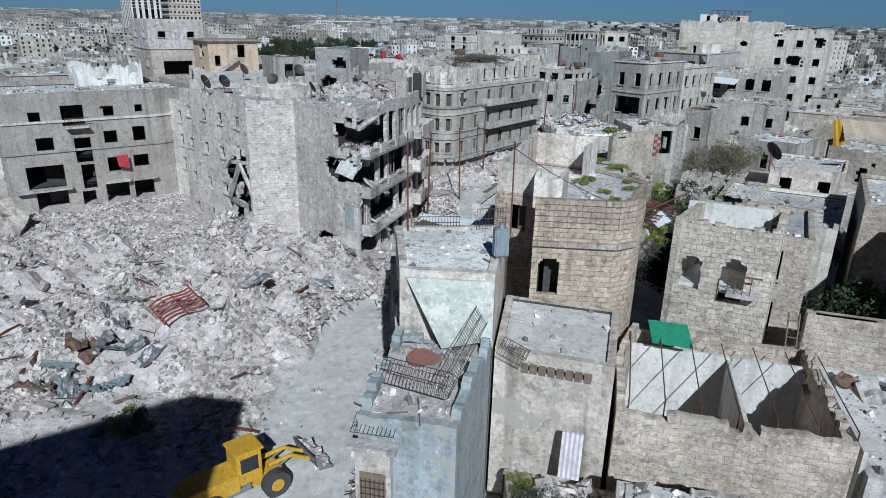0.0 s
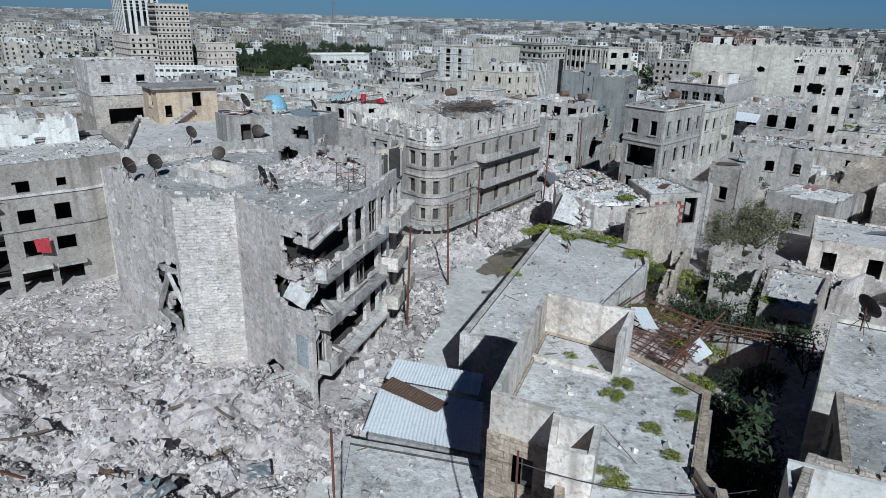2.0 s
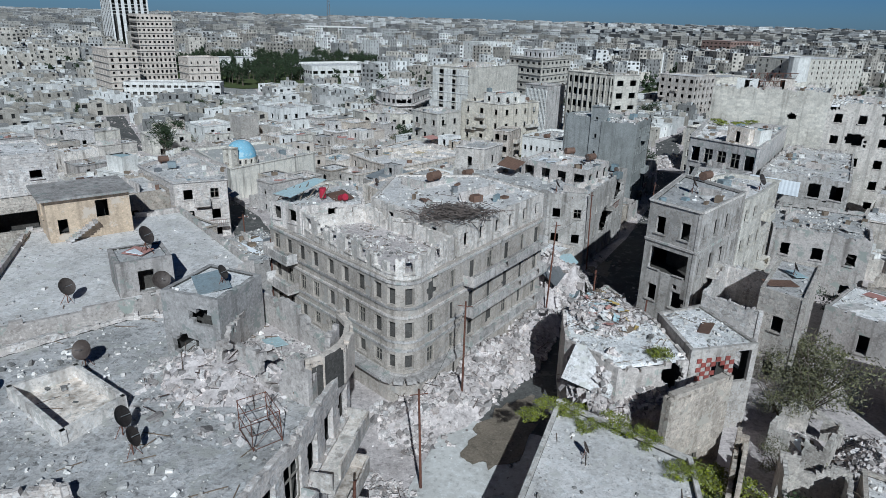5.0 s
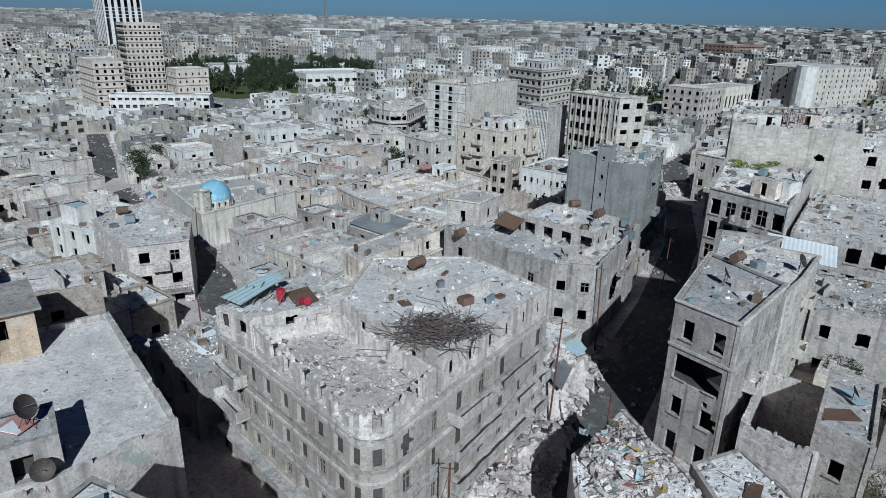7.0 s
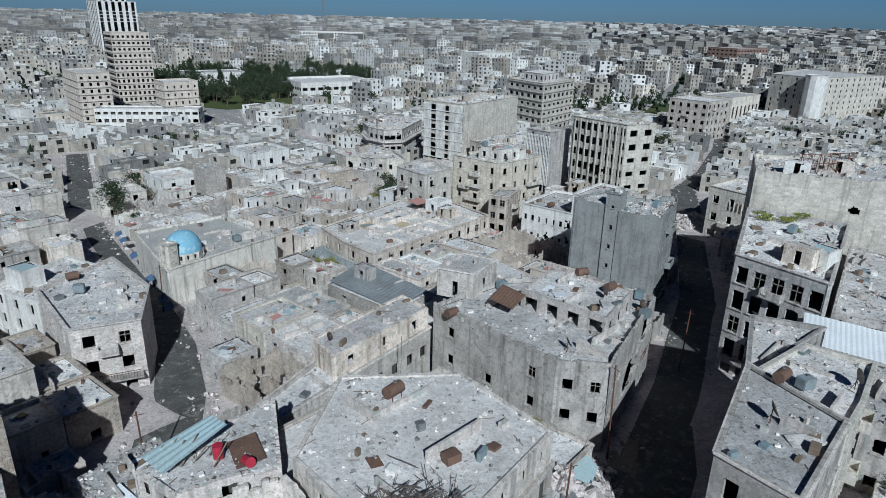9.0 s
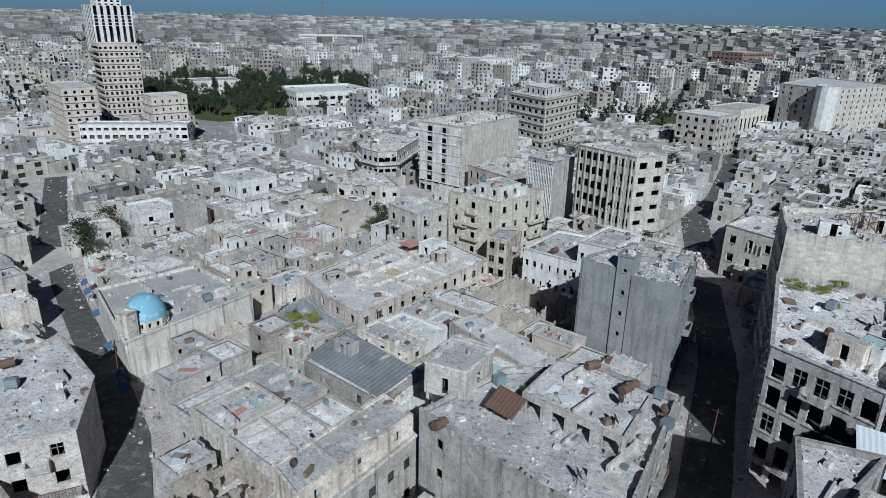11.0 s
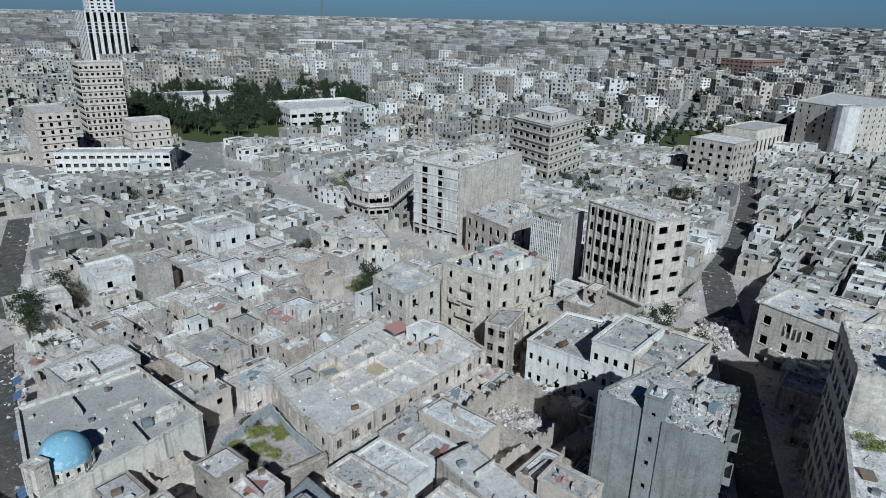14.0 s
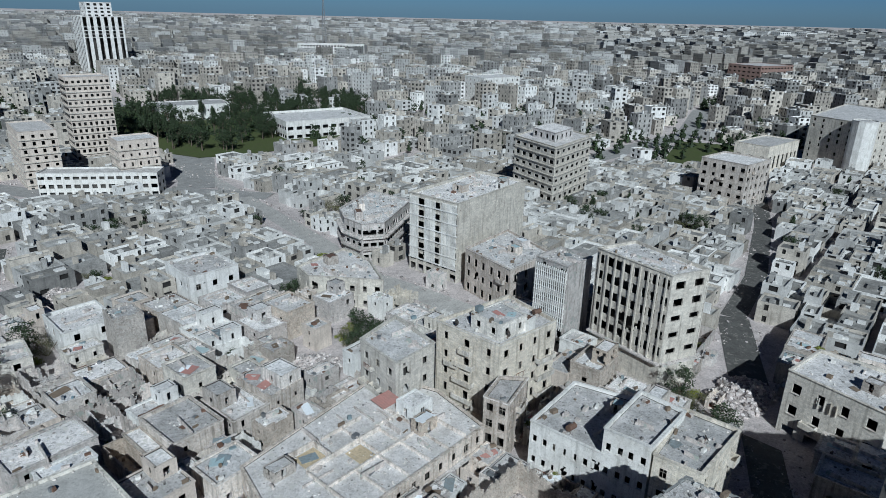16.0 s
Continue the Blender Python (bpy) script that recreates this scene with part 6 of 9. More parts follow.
def rounded_block():
    # rounded corner on a short arc
    arc = [(0.35 + 1.9 * math.cos(radians(a)), 81.0 + 1.9 * math.sin(radians(a))) for a in (228, 252, 276, 300, 320)]
    P = arc + [(14.4, 97.6), (8.0, 105.8), (-2.6, 105), (-13.6, 93.2)]
    b = building("corner_apartment_block", "four-storey buff apartment block with a rounded banded corner", P, 13.7, 2.0, storeys=4, mats=(surface("grey_buff_render", (0.5, 0.445, 0.395), (0.29, 0.255, 0.22), 0.6, streaks=0.5, chips=(0.4, 0.37, 0.34), speck=0.3), PALEROOF), parapet=0.25, erode=0.0,
                 bays=[1, 0, 1, 0, 6, 0, 0, 0, 8], win=(1.05, 1.45), sill=0.95, first=1, debris=3, bands=(5.35, 7.6, 8.4, 10.6, 11.4, 13.6), sides={4: dict(bays=7, win=(0.9, 1.7), sill=0.7), 8: dict(bays=8)}, window=(WIN, 0.4))
    ledge(b, [P[8]] + arc + [P[5]], 5.0, 0.9, 0.3)
    a0, b0 = Vector(P[4]), Vector(P[5])
    t = (b0 - a0).normalized()
    for z in (5.6, 8.5, 11.45):
        balcony(b, tuple(a0 + t * 6.2), tuple(b0 - t * 0.8), z, 1.2, 0.75, broken=0.25)
    balcony(b, (-13.2, 92.8), (-10.2, 89.4), 8.4, 1.2, 0.8, broken=0.4)
    balcony(b, (-13.2, 92.8), (-10.2, 89.4), 11.4, 1.2, 0.8, broken=0.5)
    # roofless top storey round the corner, and the roofed part behind
    building("top_storey_walls", "roofless top storey with empty window openings", arc + [(4.6, 84.8), (-4.0, 93.4), (-9.8, 90.4)], 15.9, 13.8, storeys=1, mats=(PLASTER, DUST), parapet=0.1, erode=0.7, roof=False, inside=False, bays=[1, 0, 1, 0, 1, 0, 0, 6], win=(1.0, 1.2), sill=0.8, debris=3)
    building("top_storey", "top storey with a dusty flat roof strewn with scrap", [(4.8, 85.0), (14.2, 97.5), (7.9, 105.4), (-2.0, 104.5), (-3.6, 94.2)], 16.4, 13.8, storeys=1, mats=(PLASTER, PALEROOF), parapet=0.15, bays=[6, 0, 0, 0, 2], win=(0.8, 1.3), sill=0.7, debris=1.6)
    building("roof_wing", "end wing with a broken open roof", [(-13.4, 92.9), (-10, 90.6), (-4.2, 93.8), (-6.5, 101.5)], 16.3, 13.8, storeys=1, mats=(CONCRETE, ROOF), parapet=0.2, erode=0.5, bays=[2, 1, 0, 0], win=(1.2, 1.3), debris=4)
    tin_sheet("tin_roof", "torn tin lean-to roof in teal and white stripes", [(-13.2, 93.6, 16.9), (-11.0, 91.8, 17.0), (-8.2, 95.8, 17.9), (-9.8, 97.2, 17.7)], TEAL, 0.3, 0.05)
    for k in range(7):
        bm = bmesh.new()
        tube(bm, (-12.6 + 0.7 * k, 93.2 + 0.6 * (k % 3), 16.5), (-12.0 + 0.7 * k, 94.4 + 0.5 * (k % 2), 17.2 + 0.2 * (k % 4)), 0.05, segs=5)
        tagged(finish("roof_strut", bm, TIMBER), "broken timber strut of the torn lean-to", "strut", "lean-to struts")
    for x, y in ((-8.4, 94.2), (-6.6, 94.0)):
        bm = bmesh.new()
        tube(bm, (0, 0, 0), (0, 0, 0.95), 0.34, 0.34, 16)
        bmesh.ops.bevel(bm, geom=[e for e in bm.edges if e.calc_face_angle(0) > 1], offset=0.06, segments=2, affect="EDGES")
        o = tagged(finish("water_barrel", bm, REDM), "bright red plastic water barrel on a roof", "barrel", "red barrels")
        o.matrix_basis = pose(x, y, 16.5, 70 if x > -7 else 0, 0, 40)
    # scrap nest
    rng = np.random.default_rng(8)
    q = Quads()
    for i in range(420):
        x, y = 4.6 + rng.normal() * 1.5, 88.6 + rng.normal() * 1.2
        l = rng.uniform(0.8, 2.6)
        q.box(-l / 2, l / 2, -0.02, 0.02, -0.02, 0.02, 0, pose(x, y, 16.6 + rng.random() * 0.8, rng.uniform(-30, 30), rng.uniform(-25, 25), rng.uniform(0, 360)), True)
    tagged(q.done("scrap_heap", [surface("dusty_scrap_iron", (0.19, 0.15, 0.13), (0.1, 0.085, 0.075), 0.6, rough=0.8, metal=0.2)]), "tangled heap of rusty bars on the roof", "scrap", kind="stuff")
    rubble("broken masonry heaped along the street front", [(-2.4, 75.5), (1, 72.2), (4.6, 73.2), (9.2, 80.2), (12.6, 84.4), (17.6, 96), (14.5, 97.5), (6, 88), (2, 81), (-2.8, 79.6)], 2.7, [(4.0, 79.5, 4.5, 4.6, 1.9), (9, 86.5, 4.8, 4.5, 2.1), (14, 94, 4, 4, 2.0), (0, 76, 3, 3, 0.9)], 8000, 0.06, 0.6, 0.5, seed=41, sticks=40)
    rubble("grey rubble fallen along the foot of the ruin", [(-2.2, 57), (0.9, 57.6), (1.7, 63), (2.0, 68), (-1.8, 70.6), (-1.7, 64)], 2.8, [(-0.6, 63, 2.4, 6, 1.1)], 2600, 0.05, 0.45, 0.4, seed=43, sticks=40)
    rubble("rubble between the blocks", [(14.6, 97), (18.2, 98), (24.4, 110), (22.5, 114), (17.5, 115), (9.5, 106)], 1.9, [(16, 106, 7, 7, 4.0), (18.6, 102, 4, 5, 2.0)], 5200, 0.06, 0.6, 0.6, seed=42, sticks=40)


rounded_block()


def street_blocks():
    z = building("burnt_terrace", "long two-storey cream terrace with soot over its windows", [(-14.5, 104), (-10.2, 107), (5.2, 128.4), (0, 135)], 8.6, 1.0, storeys=2, mats=(PLASTER, ROOF), bays=[0, 10, 0, 0], win=(1.25, 1.5), sill=0.8, parapet=0.4, debris=0.8, **STYLE)
    building("terrace_room", "upper rooms on the terrace roof", [(-4.5, 116.5), (4.9, 128.6), (1.6, 132.4), (-7.5, 120.4)], 11.2, 8.4, storeys=1, mats=(PLASTER, ROOF), parapet=0.2, bays=[3, 0, 0, 0], win=(0.9, 1.3))
    building("courtyard_block", "three-storey cream block with rooftop rooms", [(5.5, 128.7), (18, 115.9), (23.2, 114.8), (33, 131.5), (26, 138.5), (15, 137)], 11.3, 0.5, storeys=3, mats=(PLASTER, ROOF), bays=[3, 2, 7, 0, 0, 0], win=(1.0, 1.2), parapet=0.8, erode=0.3, debris=0.7, sides={0: dict(skip=0.55), 2: dict(holes=[(9, 6, 2, 2), (15, 9, 2, 1.4)])}, **STYLE)
    building("stair_room", "square roof stair room with a dark doorway", [(5.9, 133.4), (10.3, 131.5), (13.6, 136.6), (9.2, 139.2)], 14.6, 11, storeys=1, mats=(PLASTER, ROOF), parapet=0.15, bays=[1, 1, 0, 0], win=(0.9, 2.1), sill=0.2)
    building("roof_room", "sunk roof court with an open loggia", [(16, 129.5), (24.5, 122.0), (29.4, 129.4), (21, 136.6)], 13.4, 11, storeys=1, mats=(CONCRETE, ROOF), parapet=0.25, bays=[4, 3, 0, 0], win=(1.6, 1.7), sill=0.3, debris=0.5)
    for k, pts in enumerate(([(15.2, 99.6, 6.6), (16.6, 98.8, 5.4), (18.6, 103.4, 5.2), (17.2, 104.2, 6.6)], [(17.4, 104.4, 6.4), (18.8, 103.6, 5.2), (21.2, 108.4, 4.8), (19.8, 109.4, 6.2)])):
        tin_sheet("tin_sheet", "grey-green sheet slumped on the rubble", pts, TEAL if k else STEEL, 0.35, 0.04)
    tin_sheet("tin_roof", "rust-stained corrugated lean-to roof", [(12.0, 128.0, 13.0), (14.6, 126.0, 12.6), (16.4, 128.4, 13.4), (13.8, 130.6, 13.8)], RUSTTIN, 0.2)
    building("street_house", "grey-fronted house with tall windows, stained cream side and flat roof", [(24.7, 95.2), (28.2, 90.5), (36.2, 99), (32.5, 107.3)], 16.5, 2.0, storeys=4, mats=(PLASTER, ROOF), bays=[2, 4, 0, 3], win=(1.1, 1.9), sill=0.6, parapet=0.35, bands=(12.6,), sides={0: dict(openings=[(2.9, 7.6, 4.2, 2.5, False)])}, debris=0.6, window=(WIN, 0.2))
    building("street_house", "stained ochre house with grilled windows", [(36.4, 99.2), (40.2, 103.2), (45.4, 109.6), (40.6, 113), (33, 107.4)], 15.4, 2.0, storeys=4, mats=(CREAM, ROOF), bays=[2, 3, 0, 0, 0], win=(1.4, 1.5), parapet=0.4, debris=1.2, **STYLE)
    building("street_house", "narrow block house with washing roof", [(33, 108), (40, 113.6), (46, 118.4), (39.5, 121)], 14.4, 1.5, storeys=4, mats=(CONCRETE, ROOF), parapet=0.5, debris=1.5, bays=[2, 2, 0, 4], **STYLE)
    building("low_ruin", "low ruin under corrugated sheets", [(46, 110), (55, 104), (62, 116), (50, 122)], 9.5, 1.5, storeys=2, mats=(CONCRETE, ROOF), erode=0.8, debris=4)
    tin_sheet("tin_roof", "grey corrugated roof sheet", [(44.5, 119.5, 12.6), (51.5, 115.5, 12.2), (55, 121.5, 12.8), (48, 125.5, 13.2)], TIN, 0.25)
    g = building("stair_tower_block", "tall blank grey cement block with a stair tower and shot-off roof", [(28.3, 161), (32.8, 157.6), (35.6, 161.2), (46, 162.6), (38, 168.2)], 16.4, -1.5, storeys=5, mats=(GREYRENDER, ROOF), bays=[0, 0, 0, 0, 0], parapet=0.3, erode=0.5, debris=4)
    building("stair_tower_block", "grey cement block front beside the stair tower", [(34.4, 156), (40.2, 152.2), (46, 162.4), (37.6, 162.8)], 15.9, -1.5, storeys=5, mats=(GREYRENDER, ROOF), bays=[0, 6, 0, 0], win=(1.0, 1.6), parapet=0.25, erode=0.4, debris=5)
    building("stair_tower", "slim grey stair tower with small square windows", [(32.6, 157.4), (34.6, 156.1), (36.0, 158.0), (34.0, 159.6)], 18.4, -1.5, storeys=6, mats=(GREYRENDER, ROOF), bays=[1, 0, 0, 0], win=(0.6, 0.7), parapet=0.2)
    building("arcaded_house", "whitewashed house with rows of small arched windows", [(24.2, 191.7), (33.5, 184.2), (44, 197), (33, 203)], 6.4, -5, storeys=3, mats=(WHITEWASH, ROOF), bays=[7, 0, 0, 0], win=(0.65, 1.2), first=1, debris=0.8, **STYLE)
    building("arcaded_house", "whitewashed corner wing with arched windows and a round turret", [(33.2, 184.4), (38.6, 180.4), (46, 188.8), (41, 194)], 10.6, -5, storeys=4, mats=(WHITEWASH, ROOF), bays=[4, 0, 0, 3], win=(0.7, 1.3), first=1, debris=0.8, **STYLE)
    building("plastered_house", "cream house with a roof dish and balcony", [(38.9, 180.2), (44, 176.5), (53, 186), (47, 191)], 9.6, -4.5, storeys=4, mats=(CREAM, ROOF), bays=[2, 3, 0, 0], debris=1, **STYLE)
    TER = [(-5.6, 169.8), (17.6, 196), (10, 206), (-0.6, 211), (-18, 185), (-11.8, 176)]
    s = building("shop_terrace", "long low terrace of shuttered shops with a cornice", TER, 2.4, -4.0, storeys=2, mats=(PLASTER, PALEROOF), bays=[12, 0, 0, 0, 2, 2], win=(1.1, 1.3), doors=1.9, parapet=0.35, debris=0.9, bands=(-0.9,), **STYLE)
    ledge(s, TER[:2], -0.9, 0.8, 0.15)
    # low room walls showing on its roof, round two sunk courts
    t = Vector((23.2, 26.2)).normalized()
    n = Vector((-t.y, t.x))
    o = Vector(TER[0])
    q = Quads()
    for u, v, L, turn, hh in ((9, 0.6, 11, 90, 0.45), (9, 7, 17, 0, 0.5), (14, 0.6, 6.4, 90, 0.4), (18.5, 0.6, 6.4, 90, 0.5), (23, 0.6, 12, 90, 0.45), (27, 0.6, 6.4, 90, 0.4), (9, 11.6, 14, 0, 0.9), (13.5, 11.6, 4.4, 90, 0.9), (19, 7, 9, 90, 0.5), (23, 12.5, 8, 0, 0.5), (27.5, 7, 9, 90, 0.45), (9, 16, 4.5, 0, 1.0), (15, 16, 8, 0, 0.6), (31, 0.6, 8, 90, 0.6)):
        p = o + t * u + n * v
        q.box(0, L, -0.14, 0.14, 0, hh, 0, pose(p.x, p.y, 2.38, 0, 0, 48.5 + turn))
    put(q, "roof_walls", s, [PLASTER])
    q = Quads()
    for u, v, w, d in ((9.4, 12.0, 3.8, 3.6), (15.5, 7.6, 3.0, 3.4)):
        p = o + t * u + n * v
        f = pose(p.x, p.y, 2.44, 0, 0, 48.5)
        q.box(0, w, 0, d, 0, 0.05, 0, f)
    put(q, "court_floor", s, [surface("ochre_court_plaster", (0.62, 0.5, 0.33), (0.4, 0.33, 0.25), 0.6, speck=0.3)], "ochre plastered sunk court")
    building("roof_room", "small whitewashed roof room on the terrace", [tuple(o + t * a + n * b) for a, b in ((28, 9), (32.5, 9), (32.5, 13), (28, 13))], 4.9, 2.3, storeys=1, mats=(WHITEWASH, ROOF), parapet=0.15, bays=[1, 0, 0, 1], win=(0.8, 1.6), sill=0.3)
    tin_sheet("tin_roof", "faded red tin lean-to roof", [(*(o + t * 25.5 + n * 13.2), 4.2), (*(o + t * 29.5 + n * 13.2), 4.2), (*(o + t * 29.5 + n * 16.4), 4.6), (*(o + t * 25.5 + n * 16.4), 4.6)], PINK, 0.25)
    # walled garden beside the terrace, with pale blue inner walls
    building("walled_garden", "overgrown garden between pale blue plastered walls", [(-22.4, 172), (-14.4, 164.6), (-6.4, 169.6), (-12.2, 175.6), (-17.6, 182.4)], -0.5, -3.2, storeys=1, mats=(PALEBLUE, DUST), parapet=0.4, erode=0.5, roof=False, inside=False, bays=[0] * 5, debris=1, category="garden")
    building("stone_wall", "long rubble-stone wall with broken coping", [(-20.8, 154.6), (-5.8, 167.6), (-6.2, 168.2), (-21.3, 155.2)], 1.6, -2.5, storeys=1, mats=(STONE, STONE), parapet=0.0, erode=0.5, inside=False, bays=[0] * 4, debris=0, category="wall")
    building("long_shed", "long grey flat-roofed shed above an arcade", [(9.2, 163.4), (19.6, 150.0), (24.2, 153.2), (13.6, 167.0)], 4.4, -2.0, storeys=1, mats=(PLASTER, PALEROOF), parapet=0.12, bays=[0, 0, 0, 0], sides={3: dict(openings=[(2, 1.2, 1.4, 2.6, True), (4.4, 1.2, 1.4, 2.6, True)])}, debris=0.3)
    building("ruined_house", "roofless shell of a stone house full of rubble", [(12.6, 178.6), (22.6, 170.6), (31, 179.4), (22.4, 187.6)], 2.4, -3.2, storeys=1, mats=(STONE, DUST), parapet=0.6, erode=2.0, roof=False, inside=False, bays=[3, 2, 1, 1], debris=4, category="house")
    rubble("rubble filling a roofless stone house", [(13.6, 178.6), (22.6, 171.6), (30, 179.4), (22.4, 186.6)], -2.4, [(18, 179, 5, 5, 1.6), (25, 178, 4, 5, 1.4)], 1800, 0.08, 0.7, 0.5, seed=77, sticks=60)
    c = building("cream_apartments", "cream stone apartment block with balconies", [(9.5, 213), (20.2, 204.1), (31.2, 214), (23.5, 224.7)], 12.2, -5, storeys=5, mats=(CREAM, ROOF), bays=[3, 4], cell=0.3, debris=0.8, win=(1.1, 1.6), **STYLE)
    for zz in (-0.6, 2.8, 6.2):
        balcony(c, (27.2, 210.4), (30.6, 213.5), zz, 1.2, 0.8, m=CREAM)
        balcony(c, (13.0, 210.1), (16.4, 207.3), zz, 1.1, 0.8, m=CREAM)
    building("cream_penthouse", "cream penthouse rooms and stair head", [(20.4, 206.4), (25.4, 211), (21.2, 216.4), (15.6, 211.4)], 15.0, 12, storeys=1, mats=(CREAM, ROOF), bays=[2, 1, 0, 2], parapet=0.3)
    c = building("cream_apartments", "lower cream wing with a terrace balcony", [(-3.9, 210.3), (3, 202.1), (9.3, 209.5), (1.6, 220)], 9.6, -5, storeys=4, mats=(CREAM, ROOF), cell=0.3, bays=[3, 2, 0, 0], debris=0.8, **STYLE)
    for zz in (-1.2, 2.4):
        balcony(c, (-3.2, 209.4), (2.4, 202.8), zz, 1.3, 0.9, m=CREAM)
    building("frame_house", "slender house with grilled timber windows", [(17.4, 197.6), (21.2, 195.4), (25.2, 203.4), (20.4, 203.8)], 6.6, -5, storeys=4, mats=(PLASTER, ROOF), bays=[2, 3, 0, 0], win=(1.1, 1.6), **STYLE)
    # domed hall
    m = building("prayer_hall", "cream-walled hall with a flat roof and rain-streaked side", [(-49.6, 171), (-36.4, 152.8), (-23.5, 170.5), (-37.3, 182.2)], 5.2, -2.5, storeys=2, mats=(surface("rain_streaked_cream_render", (0.74, 0.69, 0.61), (0.42, 0.39, 0.35), 0.45, streaks=0.85, speck=0.15), surface("grey_screed", (0.5, 0.485, 0.46), (0.36, 0.35, 0.33), 0.6, speck=0.3)), bays=[0, 0, 0, 9], win=(1.1, 2.2), sill=0.8, parapet=0.5, debris=0.3, **STYLE)
    building("roof_lantern", "small cream minaret stump", [(-38.3, 154.9), (-36.5, 154.4), (-35.7, 156.0), (-37.6, 156.7)], 9.0, 5.0, storeys=2, mats=(CREAM, ROOF), parapet=0.2, bays=[1, 1, 1, 1], win=(0.4, 0.4), debris=0)
    d = tagged(new("dome"), "faded light blue dome on an octagonal drum", "dome")
    d.location = (-36.2, 159.6, 5.2)
    bm = bmesh.new()
    segs, rings = 24, 9
    rows = []
    for k in range(rings + 1):
        a = radians(90 * k / rings)
        r, zz = 2.95 * math.cos(a) ** 0.9, 1.5 + 3.3 * math.sin(a)
        rows.append([bm.verts.new((r * math.cos(2 * math.pi * i / segs), r * math.sin(2 * math.pi * i / segs), zz)) for i in range(segs)])
    for k in range(rings):
        for i in range(segs):
            bm.faces.new((rows[k][i], rows[k][(i + 1) % segs], rows[k + 1][(i + 1) % segs], rows[k + 1][i]))
    o = finish("cupola", bm, DOMEBLUE, d)
    for p in o.data.polygons:
        p.use_smooth = True
    q = Quads()
    oc = [(3.15 * math.cos(radians(22.5 + 45 * i)), 3.15 * math.sin(radians(22.5 + 45 * i))) for i in range(8)]
    for i in range(8):
        facade(q, oc[i], oc[(i + 1) % 8], 0, 1.6, storeys=1, bays=2, win=(0.5, 0.8), sill=0.5, cell=0.1)
    raw("drum", q.v, q.f, [CREAM, INSIDE], d, "", q.m, q.uv)
    # houses west of the street
    b = building("balcony_house", "grey block house with a timber balcony and white parapet roof", [(-45.5, 135), (-35.6, 124), (-28.8, 127.2), (-32, 137), (-41.5, 147)], 9.5, 0, storeys=3, mats=(BLOCK, ROOF), bays=[3, 2, 0, 0], parapet=0.5, debris=1.5, **STYLE)
    balcony(b, (-44.9, 134.4), (-36.0, 124.5), 3.2, 1.6, 0.9, solid=False)
    balcony(b, (-35.3, 124.2), (-29.2, 127.0), 3.2, 1.4, 0.9, solid=False)
    building("balcony_house", "white plastered house beside the grey one", [(-55, 140), (-45.8, 135.2), (-41.8, 147.2), (-51, 152)], 7.5, -0.5, storeys=3, mats=(WHITEWASH, ROOF), bays=[3, 0, 0, 0], parapet=0.5, debris=2, **STYLE)
    building("open_frame_block", "shelled concrete frame block with scaffolding-like balconies", [(43.4, 134.5), (50, 125), (66, 148), (54.8, 156)], 16.3, -0.5, storeys=5, mats=(CONCRETE, ROOF), bays=[5, 0, 0, 8], win=(1.5, 2.3), sill=0.25, parapet=0.7, debris=2.5, sides={0: dict(holes=[(8, 9, 2.2, 2.6), (9, 4, 1.6, 2)])}, **STYLE)
    b = building("plinth_block", "white-roofed frame house below the tall block", [(50.5, 124.6), (60, 118), (74, 140), (66.5, 147.6)], 13.5, -0.5, storeys=4, mats=(PLASTER, ROOF), bays=[4, 0, 0, 0], win=(1.6, 2.0), debris=4, erode=0.5, parapet=0.4)
    building("tall_block", "tall stone-faced block over the street with a smashed top", [(54.8, 156), (72, 147), (84, 166), (60, 168)], 22.4, -1.5, storeys=7, mats=(PALEBUFF, ROOF), bays=[0, 0, 0, 6], win=(1.2, 1.6), parapet=0.9, erode=0.5, debris=2, sides={0: dict(holes=[(14, 20, 0.7, 0.6)])})
    building("smashed_tower", "collapsing concrete upper storeys with hanging slabs", [(72, 147), (82, 142), (93, 160), (84, 166)], 21, -1.5, storeys=6, mats=(BUFF, ROOF), bays=[3, 0, 0, 0], erode=1.6, parapet=0.6, debris=6, sides={0: dict(holes=[(5, 17, 1.4, 1.0)])})
    l = building("loggia_house", "pale stone house with an arched loggia", [(70.5, 206.5), (79.5, 193.5), (92, 203), (80, 214)], 7.5, -5, storeys=3, mats=(CREAM, ROOF), bays=[4, 0, 0, 2], cell=0.3, parapet=0.6, win=(1.3, 1.9), doors=2.2, **STYLE)
    for k in range(4):
        bm = bmesh.new()
        tube(bm, (0, 0, 0), (0, 0, 2.0), 0.14, 0.12, 10)
        o = finish("column", bm, CREAM, l)
        o.location = Vector((73.6 + k * 0.55, 201.6 - k * 0.8, 3.6)) - l.location


street_blocks()


